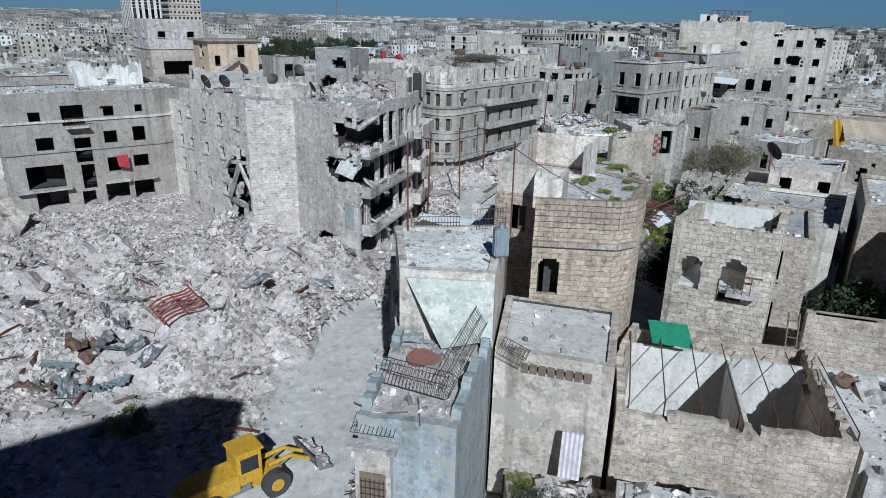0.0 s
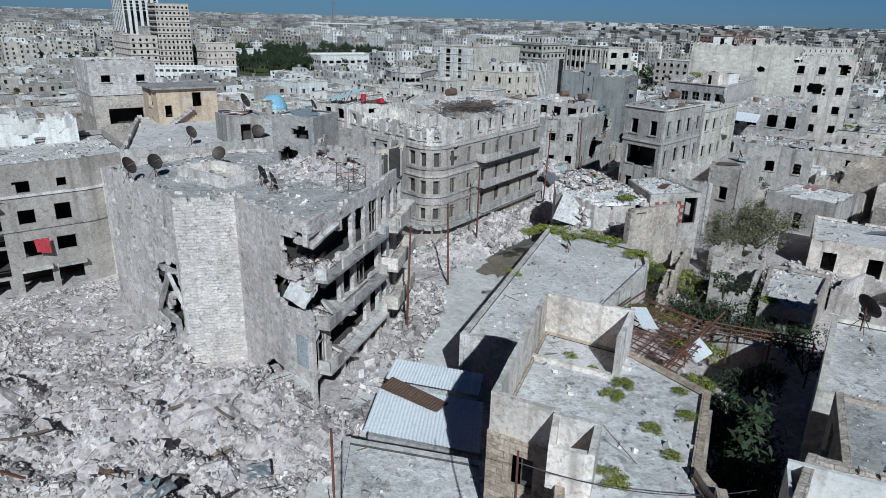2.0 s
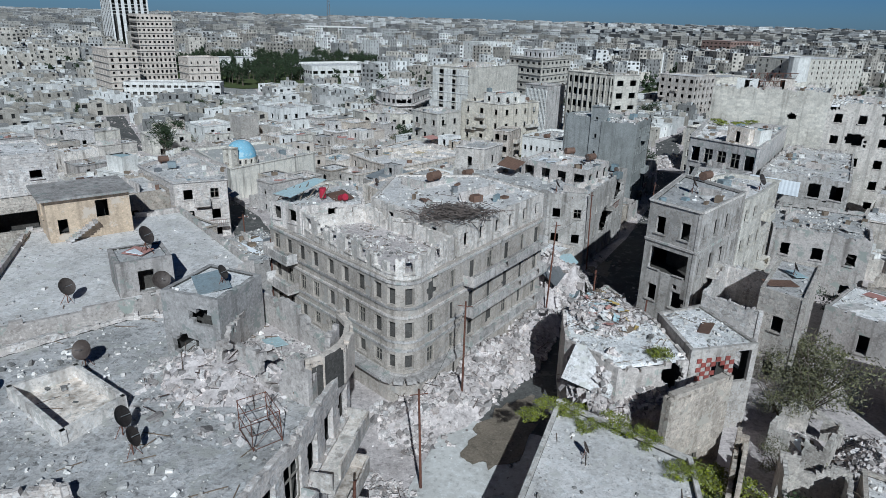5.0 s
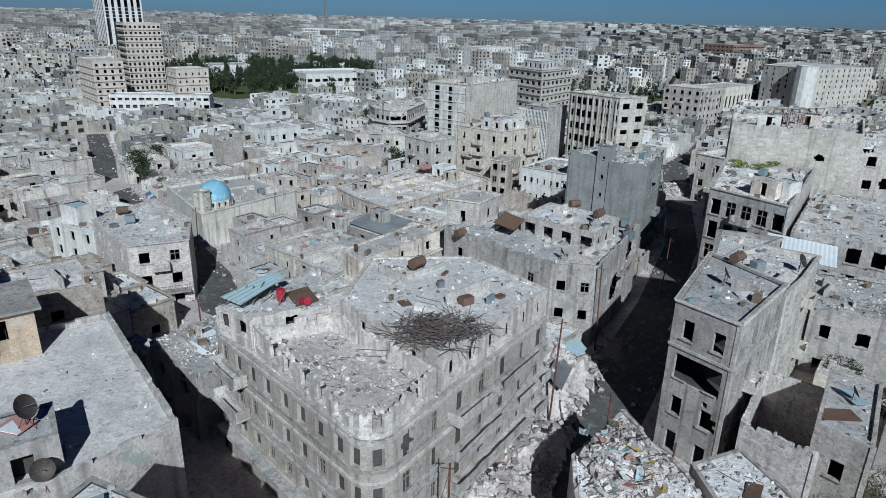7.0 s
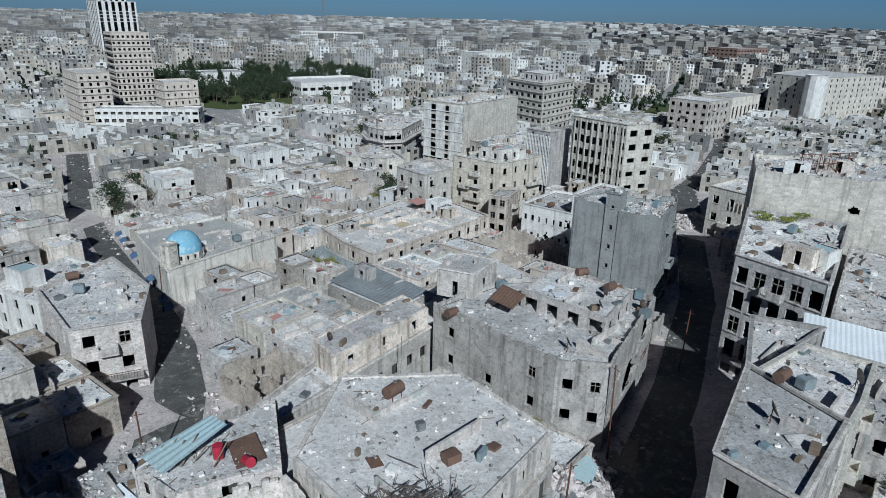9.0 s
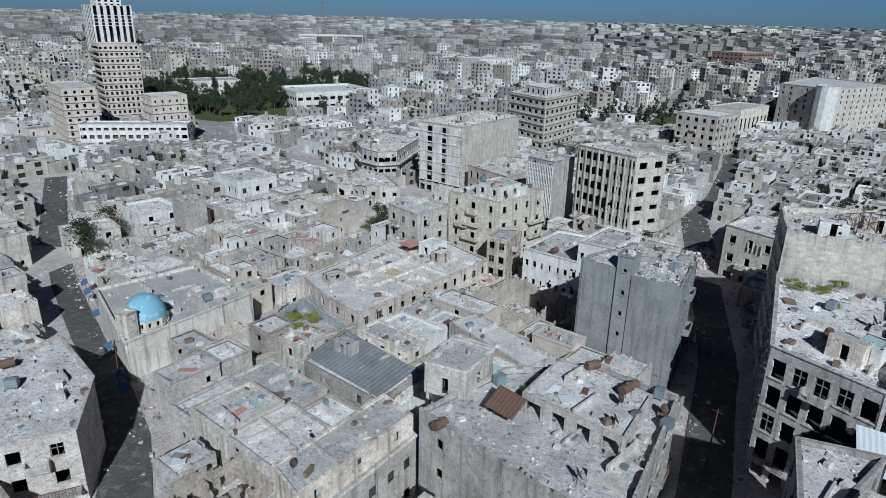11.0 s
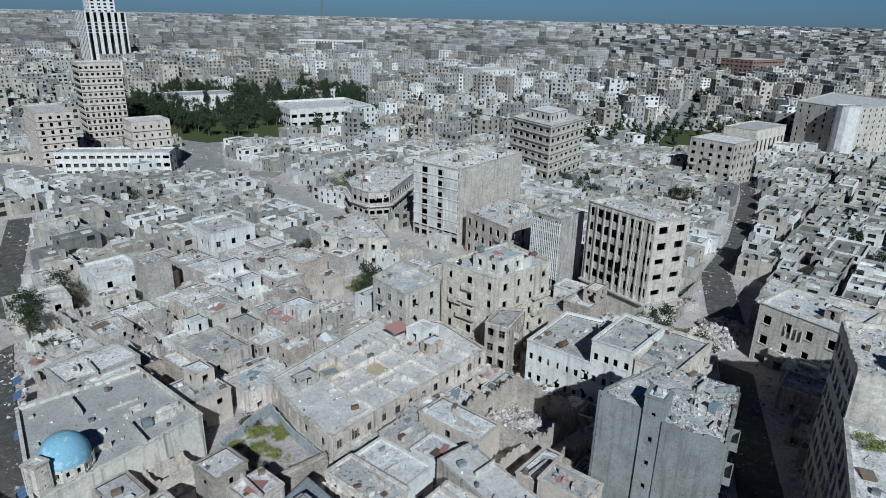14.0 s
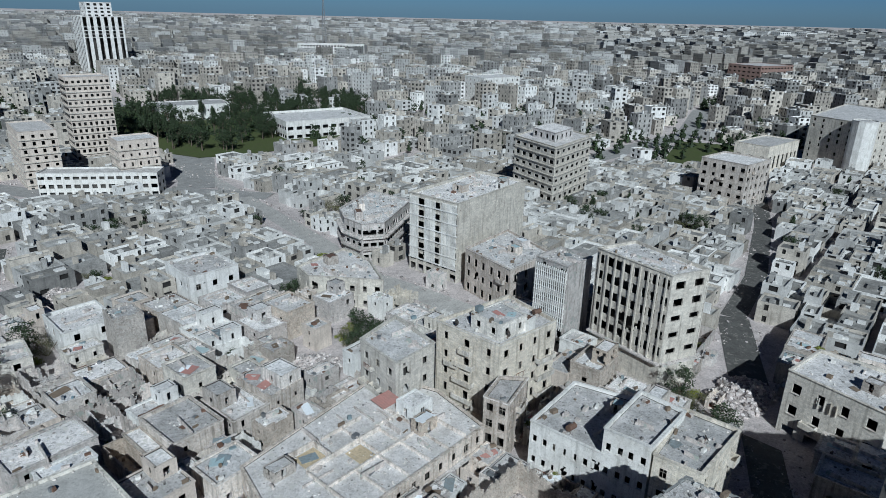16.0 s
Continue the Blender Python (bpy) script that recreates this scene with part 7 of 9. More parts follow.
def mid_blocks():
    OFFICE = [(52.8, 218.8), (61.2, 222.6), (51.4, 238.4), (42.2, 233.4)]
    o = building("office_block", "seven-storey office block with a burnt strip-window front", OFFICE, 19.4, -5.0, storeys=7, balconies=False, mats=(PALEBUFF, ROOF), bays=[2, 0, 0, 8], cell=0.39, win=(1.3, 1.5), debris=1.5, parapet=0.6, sides={3: dict(win=(1.5, 1.75), sill=1.0, first=2, holes=[(9, 12, 2.4, 1.6)]), 0: dict(first=2, win=(2.0, 1.4), sill=1.1, bays=2)})
    A, B = OFFICE[3], OFFICE[0]
    fins(o, A, B, 1.6, 19.4, 9, 0.35, 0.3, PALEBUFF)
    ledge(o, [A, B, OFFICE[1]], 1.2, 0.9, 0.35)
    R = rect(37.0, 240.5, 9, 8.5, 44)
    o = building("lattice_block", "block behind a white concrete lattice screen", R, 14.6, -5.5, storeys=6, balconies=False, mats=(CONCRETE, ROOF), cell=0.3, bays=[0, 0, 0, 5], win=(1.5, 2.4), sill=0.4, debris=2)
    fins(o, R[3], R[0], 0.0, 14.0, 16, 0.35, 0.14, WHITEWASH, rows=12)
    S = [(0.8, 283), (14.2, 272), (35, 299), (21.5, 310)]
    o = building("slatted_block", "tall block with ribbed pale facade panels and a blank cream side", S, 16.6, -6, storeys=7, balconies=False, mats=(PALEBUFF, ROOF), bays=[6, 0, 0, 0], cell=0.3, win=(2.0, 2.2), sill=0.5, debris=1.2, parapet=0.8)
    a, b = Vector(S[0]), Vector(S[1])
    for u0, u1 in ((0.02, 0.2), (0.33, 0.56), (0.68, 0.98)):
        fins(o, tuple(a.lerp(b, u0)), tuple(a.lerp(b, u1)), -1.5, 16.6, 10 if u1 - u0 < 0.25 else 14, 0.3, 0.1, WHITEWASH)
    for zz in range(6):
        ledge(o, [S[0], S[1]], -1.7 + zz * 3.2, 0.4, 0.25, WHITEWASH)
    O = [(-22.6, 304), (-19.5, 294), (-13.4, 288), (-7, 290), (-0.6, 315), (-15, 326)]
    o = building("chamfered_block", "low block with ribbon windows and a chamfered corner", O, 5.2, -6, storeys=3, balconies=False, mats=(CONCRETE, ROOF), cell=0.3, bays=[5, 3, 3, 10, 0, 0], win=(1.6, 1.3), sill=0.8, debris=2)
    for zz in (-2.4, 1.2):
        ledge(o, [O[5], O[0], O[1], O[2], O[3], O[4]], zz, 1.1, 0.5)
    building("burnt_apartments", "ruined apartment house with charred arched windows", [(16.4, 268), (27, 253), (38.6, 266), (29, 284)], 6, -5.5, storeys=3, mats=(PLASTER, ROOF), bays=[6, 4, 0, 0], win=(1.2, 2.0), sill=0.6, cell=0.3, debris=1.2)
    building("walled_hall", "wide hall with a dusty roof and broken porch", [(-27, 262), (-22.5, 255.8), (-4, 254), (-9, 268), (-17, 276)], 2.2, -5.5, storeys=2, mats=(PALEBUFF, PALEROOF), bays=[2, 6, 3, 0, 0], cell=0.3, debris=1)
    tr = building("ten_storey_ruin", "tall grey ruined office block", [(39.7, 376.8), (53, 353), (72, 380), (58.4, 408)], 16.6, -9, storeys=7, mats=(PALEBUFF, ROOF), bays=[6, 7, 0, 0], win=(2.4, 1.3), cell=0.4, debris=2)
    for k in range(1, 8):
        ledge(tr, [(39.7, 376.8), (53, 353), (72, 380)], -9.3 + k * 25.6 / 7, 0.5, 0.35, PALEBUFF)
    building("roof_pavilion", "barrel-topped pavilion on the ruined office block", [(47, 378), (54.5, 365), (64, 379), (57.5, 392)], 20.2, 16.5, storeys=1, mats=(CONCRETE, ROOF), cell=0.4, bays=[4, 4, 0, 0], win=(1.6, 2.0), sill=0.6, parapet=0.2, debris=0.5)
    building("white_house", "white two-storey house with a flat roof", rect(-49.8, 258, 12.7, 13.4, 46), 4, -4.5, storeys=2, mats=(WHITEWASH, ROOF), cell=0.3, bays=[3, 0, 0, 4], **STYLE)
    building("white_house", "white single-storey house with a broad roof", rect(-67.5, 233.5, 10.7, 12.1, 47), 1, -5, storeys=2, mats=(WHITEWASH, ROOF), cell=0.3, bays=[2, 0, 0, 3], first=1, **STYLE)
    building("stone_tower", "square ruined tower of brown stone", rect(-56, 230, 6, 6.5, 45), 4.4, -5, storeys=2, mats=(STONE, ROOF), cell=0.3, erode=0.8, bays=[0, 0, 0, 0], debris=3)
    building("cypress_house", "cream corner house by the side street", rect(-75, 217, 11, 9, 42), 0.5, -5, storeys=2, mats=(CREAM, ROOF), cell=0.3, bays=[2, 2, 0, 2], debris=1)
    for (x, y, w, d, yaw, z, st, by, lab) in ((-166, 382, 14, 30, 40, 15, 8, 4, "eight-storey beige apartment tower"), (-163, 424, 19, 16, 38, 32, 13, 8, "thirteen-storey beige tower with arched windows"), (-121, 378, 16, 14, 40, 12, 6, 5, "burnt-out white and grey apartment tower")):
        t = building("tower_block", lab, rect(x, y, w, d, yaw), z, -10, storeys=st, mats=(ROSE, ROOF), cell=0.4, bays=[by, 0, 0, by + 2], win=(1.2, 1.4), category="tower", group="tower blocks", inside=False, debris=1)
        for k in range(1, st):
            p = rect(x, y, w, d, yaw)
            ledge(t, [p[3], p[0], p[1]], -10 + k * (z + 10) / st, 0.5, 0.3, PALEBUFF)
    t = building("podium", "long low white podium of shops", rect(-130, 366, 46, 10, 8), 0.4, -9.5, storeys=3, mats=(WHITEWASH, ROOF), cell=0.4, bays=[14, 2, 0, 2], win=(2.2, 1.4))
    building("slim_tower", "very tall slender white tower with dark glass strips", rect(-375, 856, 42, 42, 40), 52, -5, storeys=16, mats=(WHITEWASH, ROOF), cell=0.6, bays=[6, 0, 0, 6], win=(3.2, 3.4), sill=0.2, category="tower", inside=False)
    building("stepped_tower", "stepped crown of the slender tower", rect(-375, 856, 26, 26, 40), 66, 51, storeys=4, mats=(WHITEWASH, ROOF), cell=0.6, bays=[4, 0, 0, 4], win=(3.0, 2.0), category="tower", inside=False)
    b = building("library", "low white modern building round a square court", rect(-73, 528, 56, 42, 33), -0.5, -10.5, storeys=2, mats=(WHITEWASH, ROOF), cell=0.5, bays=[10, 8, 0, 10], win=(3.6, 2.0), debris=0, parapet=1.6)
    building("library_wing", "white flat-roofed wing beside the park", rect(-170, 566, 50, 24, 33), 0.5, -10.5, storeys=2, mats=(WHITEWASH, ROOF), cell=0.5, debris=0)
    building("hotel", "large cream hotel block with small arched windows", [(224, 438), (284, 470), (264, 522), (211, 466)], 15.6, -10, storeys=8, mats=(PALEBUFF, ROOF), cell=0.4, bays=[12, 0, 0, 6], win=(1.2, 1.6), skip=0.12, inside=False, debris=0.2)
    building("hotel_round_tower", "white cylindrical stair tower of the hotel", [(223.5 + 6 * math.cos(radians(a)), 438 + 6 * math.sin(radians(a))) for a in range(0, 360, 30)], 17.2, -10, storeys=1, mats=(WHITEWASH, ROOF), bays=[0] * 12, debris=0, inside=False)
    building("arched_hall", "buff hall with tall blind arches", rect(180, 446, 34, 18, 40), 4.5, -10, storeys=1, mats=(CREAM, ROOF), cell=0.4, bays=[7, 3, 0, 3], win=(2.0, 6.5), sill=3, debris=0)
    building("corner_office", "six-storey stone corner block with balconies", rect(133, 376, 20, 20, 40), 9.3, -9, storeys=5, mats=(PLASTER, ROOF), cell=0.35, bays=[5, 4, 0, 5], win=(1.6, 1.5), debris=1)
    building("white_block", "plain white apartment slab block", rect(49, 662, 38, 26, 35), 15, -10, storeys=7, mats=(WHITEWASH, ROOF), cell=0.5, bays=[7, 0, 0, 5], inside=False, debris=0)
    building("long_hotel", "long white many-windowed hotel", rect(-146, 1018, 88, 24, 5), 20.5, -4, storeys=7, mats=(WHITEWASH, ROOF), cell=0.7, bays=[22, 5, 0, 5], win=(2.2, 1.6), inside=False, debris=0)
    building("pink_block", "dark red stepped office block far off", rect(355, 840, 55, 40, 30), 18, -6, storeys=6, mats=(surface("dull_brown_cladding", (0.27, 0.18, 0.15), (0.2, 0.15, 0.13), 0.5), ROOF), cell=0.7, bays=[10, 0, 0, 7], win=(3, 1.4), inside=False, debris=0)
    for x in (840, 905):
        building("white_tower", "pale tower block on the skyline", rect(x, 1795, 34, 30, 20), 36, 9, storeys=7, mats=(WHITEWASH, ROOF), cell=1.0, bays=[5, 0, 0, 5], win=(3, 1.8), inside=False, debris=0, category="tower")
    h = tagged(new("vaulted_hall"), "long hall under a pale blue barrel roof", "hall")
    h.location = (-157, 890, -5)
    q = Quads()
    for i in range(16):
        a0, a1 = math.pi * i / 16, math.pi * (i + 1) / 16
        q.quad((-30 * math.cos(a0), -20, 4 + 10 * math.sin(a0)), (-30 * math.cos(a1), -20, 4 + 10 * math.sin(a1)), (-30 * math.cos(a1), 20, 4 + 10 * math.sin(a1)), (-30 * math.cos(a0), 20, 4 + 10 * math.sin(a0)))
        q.quad((-30 * math.cos(a0), -20, 0), (-30 * math.cos(a1), -20, 0), (-30 * math.cos(a1), -20, 4 + 10 * math.sin(a1)), (-30 * math.cos(a0), -20, 4 + 10 * math.sin(a0)))
    raw("vault", q.v, q.f, PALEBLUE, h)
    # mast
    mast = tagged(new("radio_mast"), "thin lattice radio mast far off", "mast")
    mast.location = (-170, 1100, 0)
    bm = bmesh.new()
    for sx, sy in ((-1, -1), (1, -1), (1, 1), (-1, 1)):
        tube(bm, (sx * 3, sy * 3, 0), (sx * 0.4, sy * 0.4, 95), 0.35, 0.2, 5)
    for k in range(14):
        w = 3 - 2.6 * k / 14
        z = 95 * k / 14
        for (ax, ay), (bx, by) in (((-w, -w), (w, -w)), ((w, -w), (w, w)), ((w, w), (-w, w)), ((-w, w), (-w, -w))):
            tube(bm, (ax, ay, z), (bx, by, z + 5), 0.14, segs=4)
    finish("lattice", bm, STEEL, mast)
    # park and green patches
    for poly, lab in (([(-185, 470), (-118, 440), (-96, 452), (-60, 480), (-50, 560), (-60, 600), (-190, 640), (-260, 600)], "park lawn under trees"), ([(128, 452), (205, 450), (215, 500), (160, 520)], "open green lawn by the avenue")):
        n = len(poly)
        tagged(raw("lawn", [(x, y, -9.7 if y > 400 else ground_z(x, y) + 0.2) for x, y in poly], [tuple(range(n))], GRASS), lab, "lawn", kind="structure")
        FOOT.append((poly, max(math.dist(p, (sum(a for a, b in poly) / n, sum(b for a, b in poly) / n)) for p in poly), sum(a for a, b in poly) / n, sum(b for a, b in poly) / n))
    rnd = random.Random(4)
    k = 0
    while k < 260:
        x, y = rnd.uniform(-260, -30), rnd.uniform(440, 760)
        if not (inside_poly(x, y, [(-190, 480), (-110, 446), (-90, 500), (-45, 560), (-50, 620), (-110, 760), (-230, 640)])) or any(inside_poly(x, y, f[0]) for f in FOOT if f[0][0] != (-185, 470)):
            continue
        o = place(TREES[rnd.choice([0, 1, 1, 2, 2])], x, y, -10, rnd.uniform(0, 360), rnd.uniform(1.0, 1.9))
        k += 1
    for x, y, s in ((22.6, 31.4, 0.8), (24.8, 33.2, 0.78), (18.4, 45.6, 0.42), (20.6, 48.4, 0.46), (22.8, 49.6, 0.42), (-71, 207, 1.0), (-74, 212, 1.1), (-78, 219, 0.9), (-46, 255, 0.6), (-8, 232, 0.8), (-4, 234, 0.9), (-1, 231, 0.8), (62, 330, 1.0), (68, 334, 0.9), (98, 318, 1.0), (150, 395, 0.8), (-100, 300, 0.8), (-96, 306, 0.9)):
        place(TREES[0 if s < 1 else 1], x, y, ground_z(x, y), x * 7, s)


mid_blocks()


# ---- the old town between: low packed houses ----
def old_town():
    for x, y, r in ((-8, 239, 7.5), (-2, 233, 5), (60, 352, 6), (55.5, 214, 5), (-75, 226, 6), (-17, 173, 6), (-28, 345, 7), (98, 330, 5)):
        FOOT.append(([(x + r * math.cos(a), y + r * math.sin(a)) for a in (0, 1.05, 2.1, 3.14, 4.19, 5.24)], r, x, y))
        z = ground_z(x, y)
        if y > 180:
            place(TREES[int(x) % 2], x, y, z, x * 31, 0.85 + 0.02 * r)
        for k in range(5):
            place(BUSHES[(2, 2, 0, 1, 1)[k] if y > 180 else 1], x + r * 0.55 * math.cos(k * 1.3 + x), y + r * 0.55 * math.sin(k * 1.3 + x), z, k * 70, (2.6, 2.2, 1.8, 1.8, 1.4)[k] * (1.0 if y > 180 else 0.6))
    # collapsed houses: heaps where nothing stands
    for k, (x, y) in enumerate(((70.8, 218.8), (-84.9, 255.8), (66.8, 214.8), (-14.9, 224.4), (6.0, 306.1))):
        r = 5.5
        ring = [(x + r * math.cos(a), y + r * math.sin(a)) for a in (0, 0.8, 1.6, 2.4, 3.14, 3.9, 4.7, 5.5)]
        if k != 2:
            FOOT.append((ring, r, x, y))
        rubble("heap of a collapsed old town house", ring, ground_z(x, y), [(x, y, 6, 6, 2.0), (x + 2, y - 1.5, 3, 3, 1.2)], 1500, 0.08, 0.8, 0.6, seed=70 + k, sticks=40)
    rnd = random.Random(5)
    mats = [PLASTER, PLASTER, PLASTER, CONCRETE, CONCRETE, STONE, STONE, CREAM, CREAM, BLOCK, WHITEWASH, ROSE, BUFF]
    leaves = []
    split_plots(rnd, -185, 500, -220, 505, leaves)
    cand = []
    c0, s0 = math.cos(radians(PLOT_YAW)), math.sin(radians(PLOT_YAW))
    for u0, u1, v0, v1 in leaves:
        u, v, w, d = (u0 + u1) / 2, (v0 + v1) / 2, u1 - u0, v1 - v0
        x, y = 20 + u * c0 - v * s0, 60 + u * s0 + v * c0
        pars = [rnd.random() for _ in range(9)]
        if not (-0.62 * (y + 25) - 22 < x < 0.66 * (y + 25) + 22) or not 98 < y < 440:
            continue
        for k in (1.0, 0.8, 0.62, 0.48):
            if min(w, d) * k < 3.4:
                break
            pts = rect(x, y, w * k * 0.92, d * k * 0.92, PLOT_YAW)
            pts += [((pts[i][0] + pts[i - 1][0]) / 2, (pts[i][1] + pts[i - 1][1]) / 2) for i in range(4)] + [(x, y)]
            if not any(taken(*p, 0.2) for p in pts) and not any(seg_dist(*p, *a, *b) < wd / 2 + 0.6 for p in pts for pts2, wd in STREETS for a, b in zip(pts2, pts2[1:])):
                cand.append((y + abs(x) * 0.5, x, y, w * k, d * k, pars))
                break
    cand.sort()
    for k, (_, x, y, w, d, p) in enumerate(cand):
        z0 = ground_z(x, y) - 0.5
        if p[8] < 0.05 and y > 150:      # a garden plot
            place(TREES[int(p[0] * 2.6)], x, y, z0 + 0.5, p[3] * 360, 0.5 + 0.45 * p[1])
            for j in range(2 if k < 600 else 0):
                place(BUSHES[(1, 2, 0)[j]], x + 2.2 * math.cos(j * 2 + p[1] * 6), y + 2.2 * math.sin(j * 2 + p[1] * 6), z0 + 0.5, j * 70, 0.8 + 0.8 * p[2])
            continue
        h = 4.2 + 1.9 * p[3] + (2.8 if p[4] > 0.93 else 0)
        m = mats[int(p[5] * len(mats)) % len(mats)]
        yaw = PLOT_YAW + (4 * (p[6] - 0.5) if min(w, d) > 5 else 0)
        w, d = w - 0.06, d - 0.06
        if k < 330:
            town_house(k, x, y, w, d, yaw, z0, h, m, p)
        else:
            FAR_Q.append((x, y, w, d, yaw, z0, h, p))
            R = rect(x, y, w, d, yaw)
            FOOT.append((R, math.dist(R[0], (x, y)), x, y))
    # small yards, sheds and lean-tos fill the corners that are left
    leaves = []
    split_plots(rnd, -60, 215, -130, 235, leaves, 0.47, False)
    for u0, u1, v0, v1 in leaves:
        u, v, w, d = (u0 + u1) / 2, (v0 + v1) / 2, u1 - u0, v1 - v0
        x, y = 20 + u * c0 - v * s0, 60 + u * s0 + v * c0
        p = [rnd.random() for _ in range(9)]
        if not (-0.6 * (y + 25) - 10 < x < 0.6 * (y + 25) + 10) or not 104 < y < 255:
            continue
        pts = rect(x, y, w * 0.9, d * 0.9, PLOT_YAW) + [(x, y)]
        if any(taken(*q, 0.15) for q in pts) or any(seg_dist(*q, *a, *b) < wd / 2 + 0.5 for q in pts for pts2, wd in STREETS for a, b in zip(pts2, pts2[1:])):
            continue
        z0 = ground_z(x, y) - 0.5
        m = mats[int(p[5] * len(mats)) % len(mats)]
        open_yard = p[7] < 0.45
        building("yard" if open_yard else "outbuilding", "small rubbish-strewn yard between crumbling walls" if open_yard else "low plastered outbuilding with a dusty flat roof", rect(x, y, w - 0.06, d - 0.06, PLOT_YAW), z0 + 2.6 + 1.7 * p[3], z0, storeys=1, mats=(m, ROOF), cell=0.35, skip=0.5, bays=[1, 1, 1, 1], win=(0.8, 1.3), sill=0.9,
                 parapet=0.25 * p[0], erode=0.9 if open_yard else 0.2, roof=not open_yard, inside=not open_yard, debris=1.5, category="yard" if open_yard else "shed", group="yards of the old town" if open_yard else "outbuildings", pock=0.01)
        if open_yard and p[6] > 0.7:
            place(BUSHES[1], x, y, z0 + 0.6, p[3] * 360, 0.5 + 0.4 * p[1])


PLOT_YAW = 51


def split_plots(rnd, u0, u1, v0, v1, out, size=1.0, lanes=True):
    """Cut a block into plots that share their walls, with lanes between the larger blocks."""
    w, d = u1 - u0, v1 - v0
    if max(w, d) < rnd.uniform(8.5, 14.5) * size:
        out.append((u0, u1, v0, v1))
        return
    lane = 0.0 if not lanes else 2.8 if max(w, d) > 75 else 1.7 if max(w, d) > 34 else 0.0
    cut = rnd.uniform(0.4, 0.6)
    if w > d:
        c = u0 + w * cut
        split_plots(rnd, u0, c - lane / 2, v0, v1, out, size, lanes)
        split_plots(rnd, c + lane / 2, u1, v0, v1, out, size, lanes)
    else:
        c = v0 + d * cut
        split_plots(rnd, u0, u1, v0, c - lane / 2, out, size, lanes)
        split_plots(rnd, u0, u1, c + lane / 2, v1, out, size, lanes)


def town_house(k, x, y, w, d, yaw, z0, h, m, p):
    """A low house of the old town: a flat roof, rooms round a walled court, or a roofless shell."""
    cc, ss = math.cos(radians(yaw)), math.sin(radians(yaw))

    def at(u, v):
        return x + u * cc - v * ss, y + u * ss + v * cc
    ruin = p[7] < 0.15 and min(w, d) > 4.5
    yard = not ruin and p[7] < 0.5 and min(w, d) > 6
    bw, bd, off, rest = w, d, (0, 0), None
    if yard:
        cut = 0.4 + 0.22 * p[0]
        far_side = 1 if p[2] > 0.35 else -1
        if p[1] > 0.45:
            bd = d * cut
            off, rest = (0, far_side * (d - bd) / 2), (0, -far_side * bd / 2, w, d - bd)
        else:
            bw = w * cut
            off, rest = (far_side * (w - bw) / 2, 0), (-far_side * bw / 2, 0, w - bw, d)
    label = "roofless old town house with crumbling walls" if ruin else "low flat-roofed old town house with a walled court" if yard else "low flat-roofed old town house of plastered stone"
    nb = (max(1, int(bw / 3.2)), max(1, int(bd / 3.2)))
    t = building("old_house", label, rect(*at(*off), bw, bd, yaw), z0 + h * (0.72 if ruin else 1), z0, storeys=1 if h < 4.9 else 2, mats=(m, ROOF), cell=0.35, skip=0.45, bays=[nb[0], nb[1], nb[0], nb[1]], win=(0.85, 1.15), parapet=0.15 + 0.5 * p[0] ** 2,
                 erode=1.5 if ruin else 0.35 if p[6] > 0.7 else 0.0, roof=not ruin, inside=not ruin, debris=3.5 if ruin else 0.5 + 1.3 * p[1], category="house", group="old town houses", pock=0.012)
    if ruin:      # cross walls of the lost rooms
        q = Quads()
        for u, v, L, turn in ((0.15 * w * (p[1] - 0.5), 0, d - 0.7, 90), (0, 0.2 * d * (p[2] - 0.5), w - 0.7, 0)):
            a, b = at(u - (L / 2 if turn == 0 else 0), v - (L / 2 if turn else 0)), at(u + (L / 2 if turn == 0 else 0), v + (L / 2 if turn else 0))
            facade(q, a, b, z0 + 0.5, z0 + h * 0.66, storeys=1, bays=2, win=(1.0, 1.9), sill=0.2, cell=0.35, erode=1.6, seed=k, mi=0)
        put(q, "cross_wall", t, [m])
    if yard:
        qx, qy = at(rest[0], rest[1])
        R = rect(qx, qy, rest[2], rest[3], yaw)
        q = Quads()
        for i in range(4):
            facade(q, R[i], R[(i + 1) % 4], z0, z0 + 2.9 + 1.6 * p[4], storeys=1, bays=1 if i == 0 else 0, win=(1.0, 1.9), sill=0.3, cell=0.35, erode=0.9 if p[1] > 0.5 else 0.3, seed=k + i, mi=0, pock=0.01)
        q.quad(*[(*a, z0 + 0.75) for a in R])
        put(q, "court_wall", t, [m])
        ROOFS.append((shrink(R, 0.4), z0 + 0.76, 2.0))
        FOOT.append((R, max(math.dist((qx, qy), c) for c in R), qx, qy))
        if min(rest[2], rest[3]) > 4.2 and p[5] > 0.35:      # a lean-to along one court wall
            q = Quads()
            fr = pose(qx, qy, z0 + 2.5, 0, 0, yaw)
            q.box(-rest[2] / 2 + 0.4, -rest[2] / 2 + 0.4 + rest[2] * 0.38, -rest[3] / 2 + 0.4, rest[3] / 2 - 0.4, 0, 0.16, 0, fr, True)
            put(q, "lean_to_roof", t, [(ROOF, ROOF, RUSTTIN, TEAL, PALEROOF)[int(p[6] * 5) % 5]])
        if p[6] > 0.5:
            place(BUSHES[1 if p[6] > 0.75 else 0], qx + 0.6, qy, z0 + 0.75, p[3] * 360, 0.8 + 0.7 * p[1])
    if ruin and p[2] > 0.3:
        place(BUSHES[1 if p[2] > 0.5 else 0], x + 1.2, y - 1.0, z0 + 0.6, p[3] * 360, 0.7 + 0.8 * p[4])
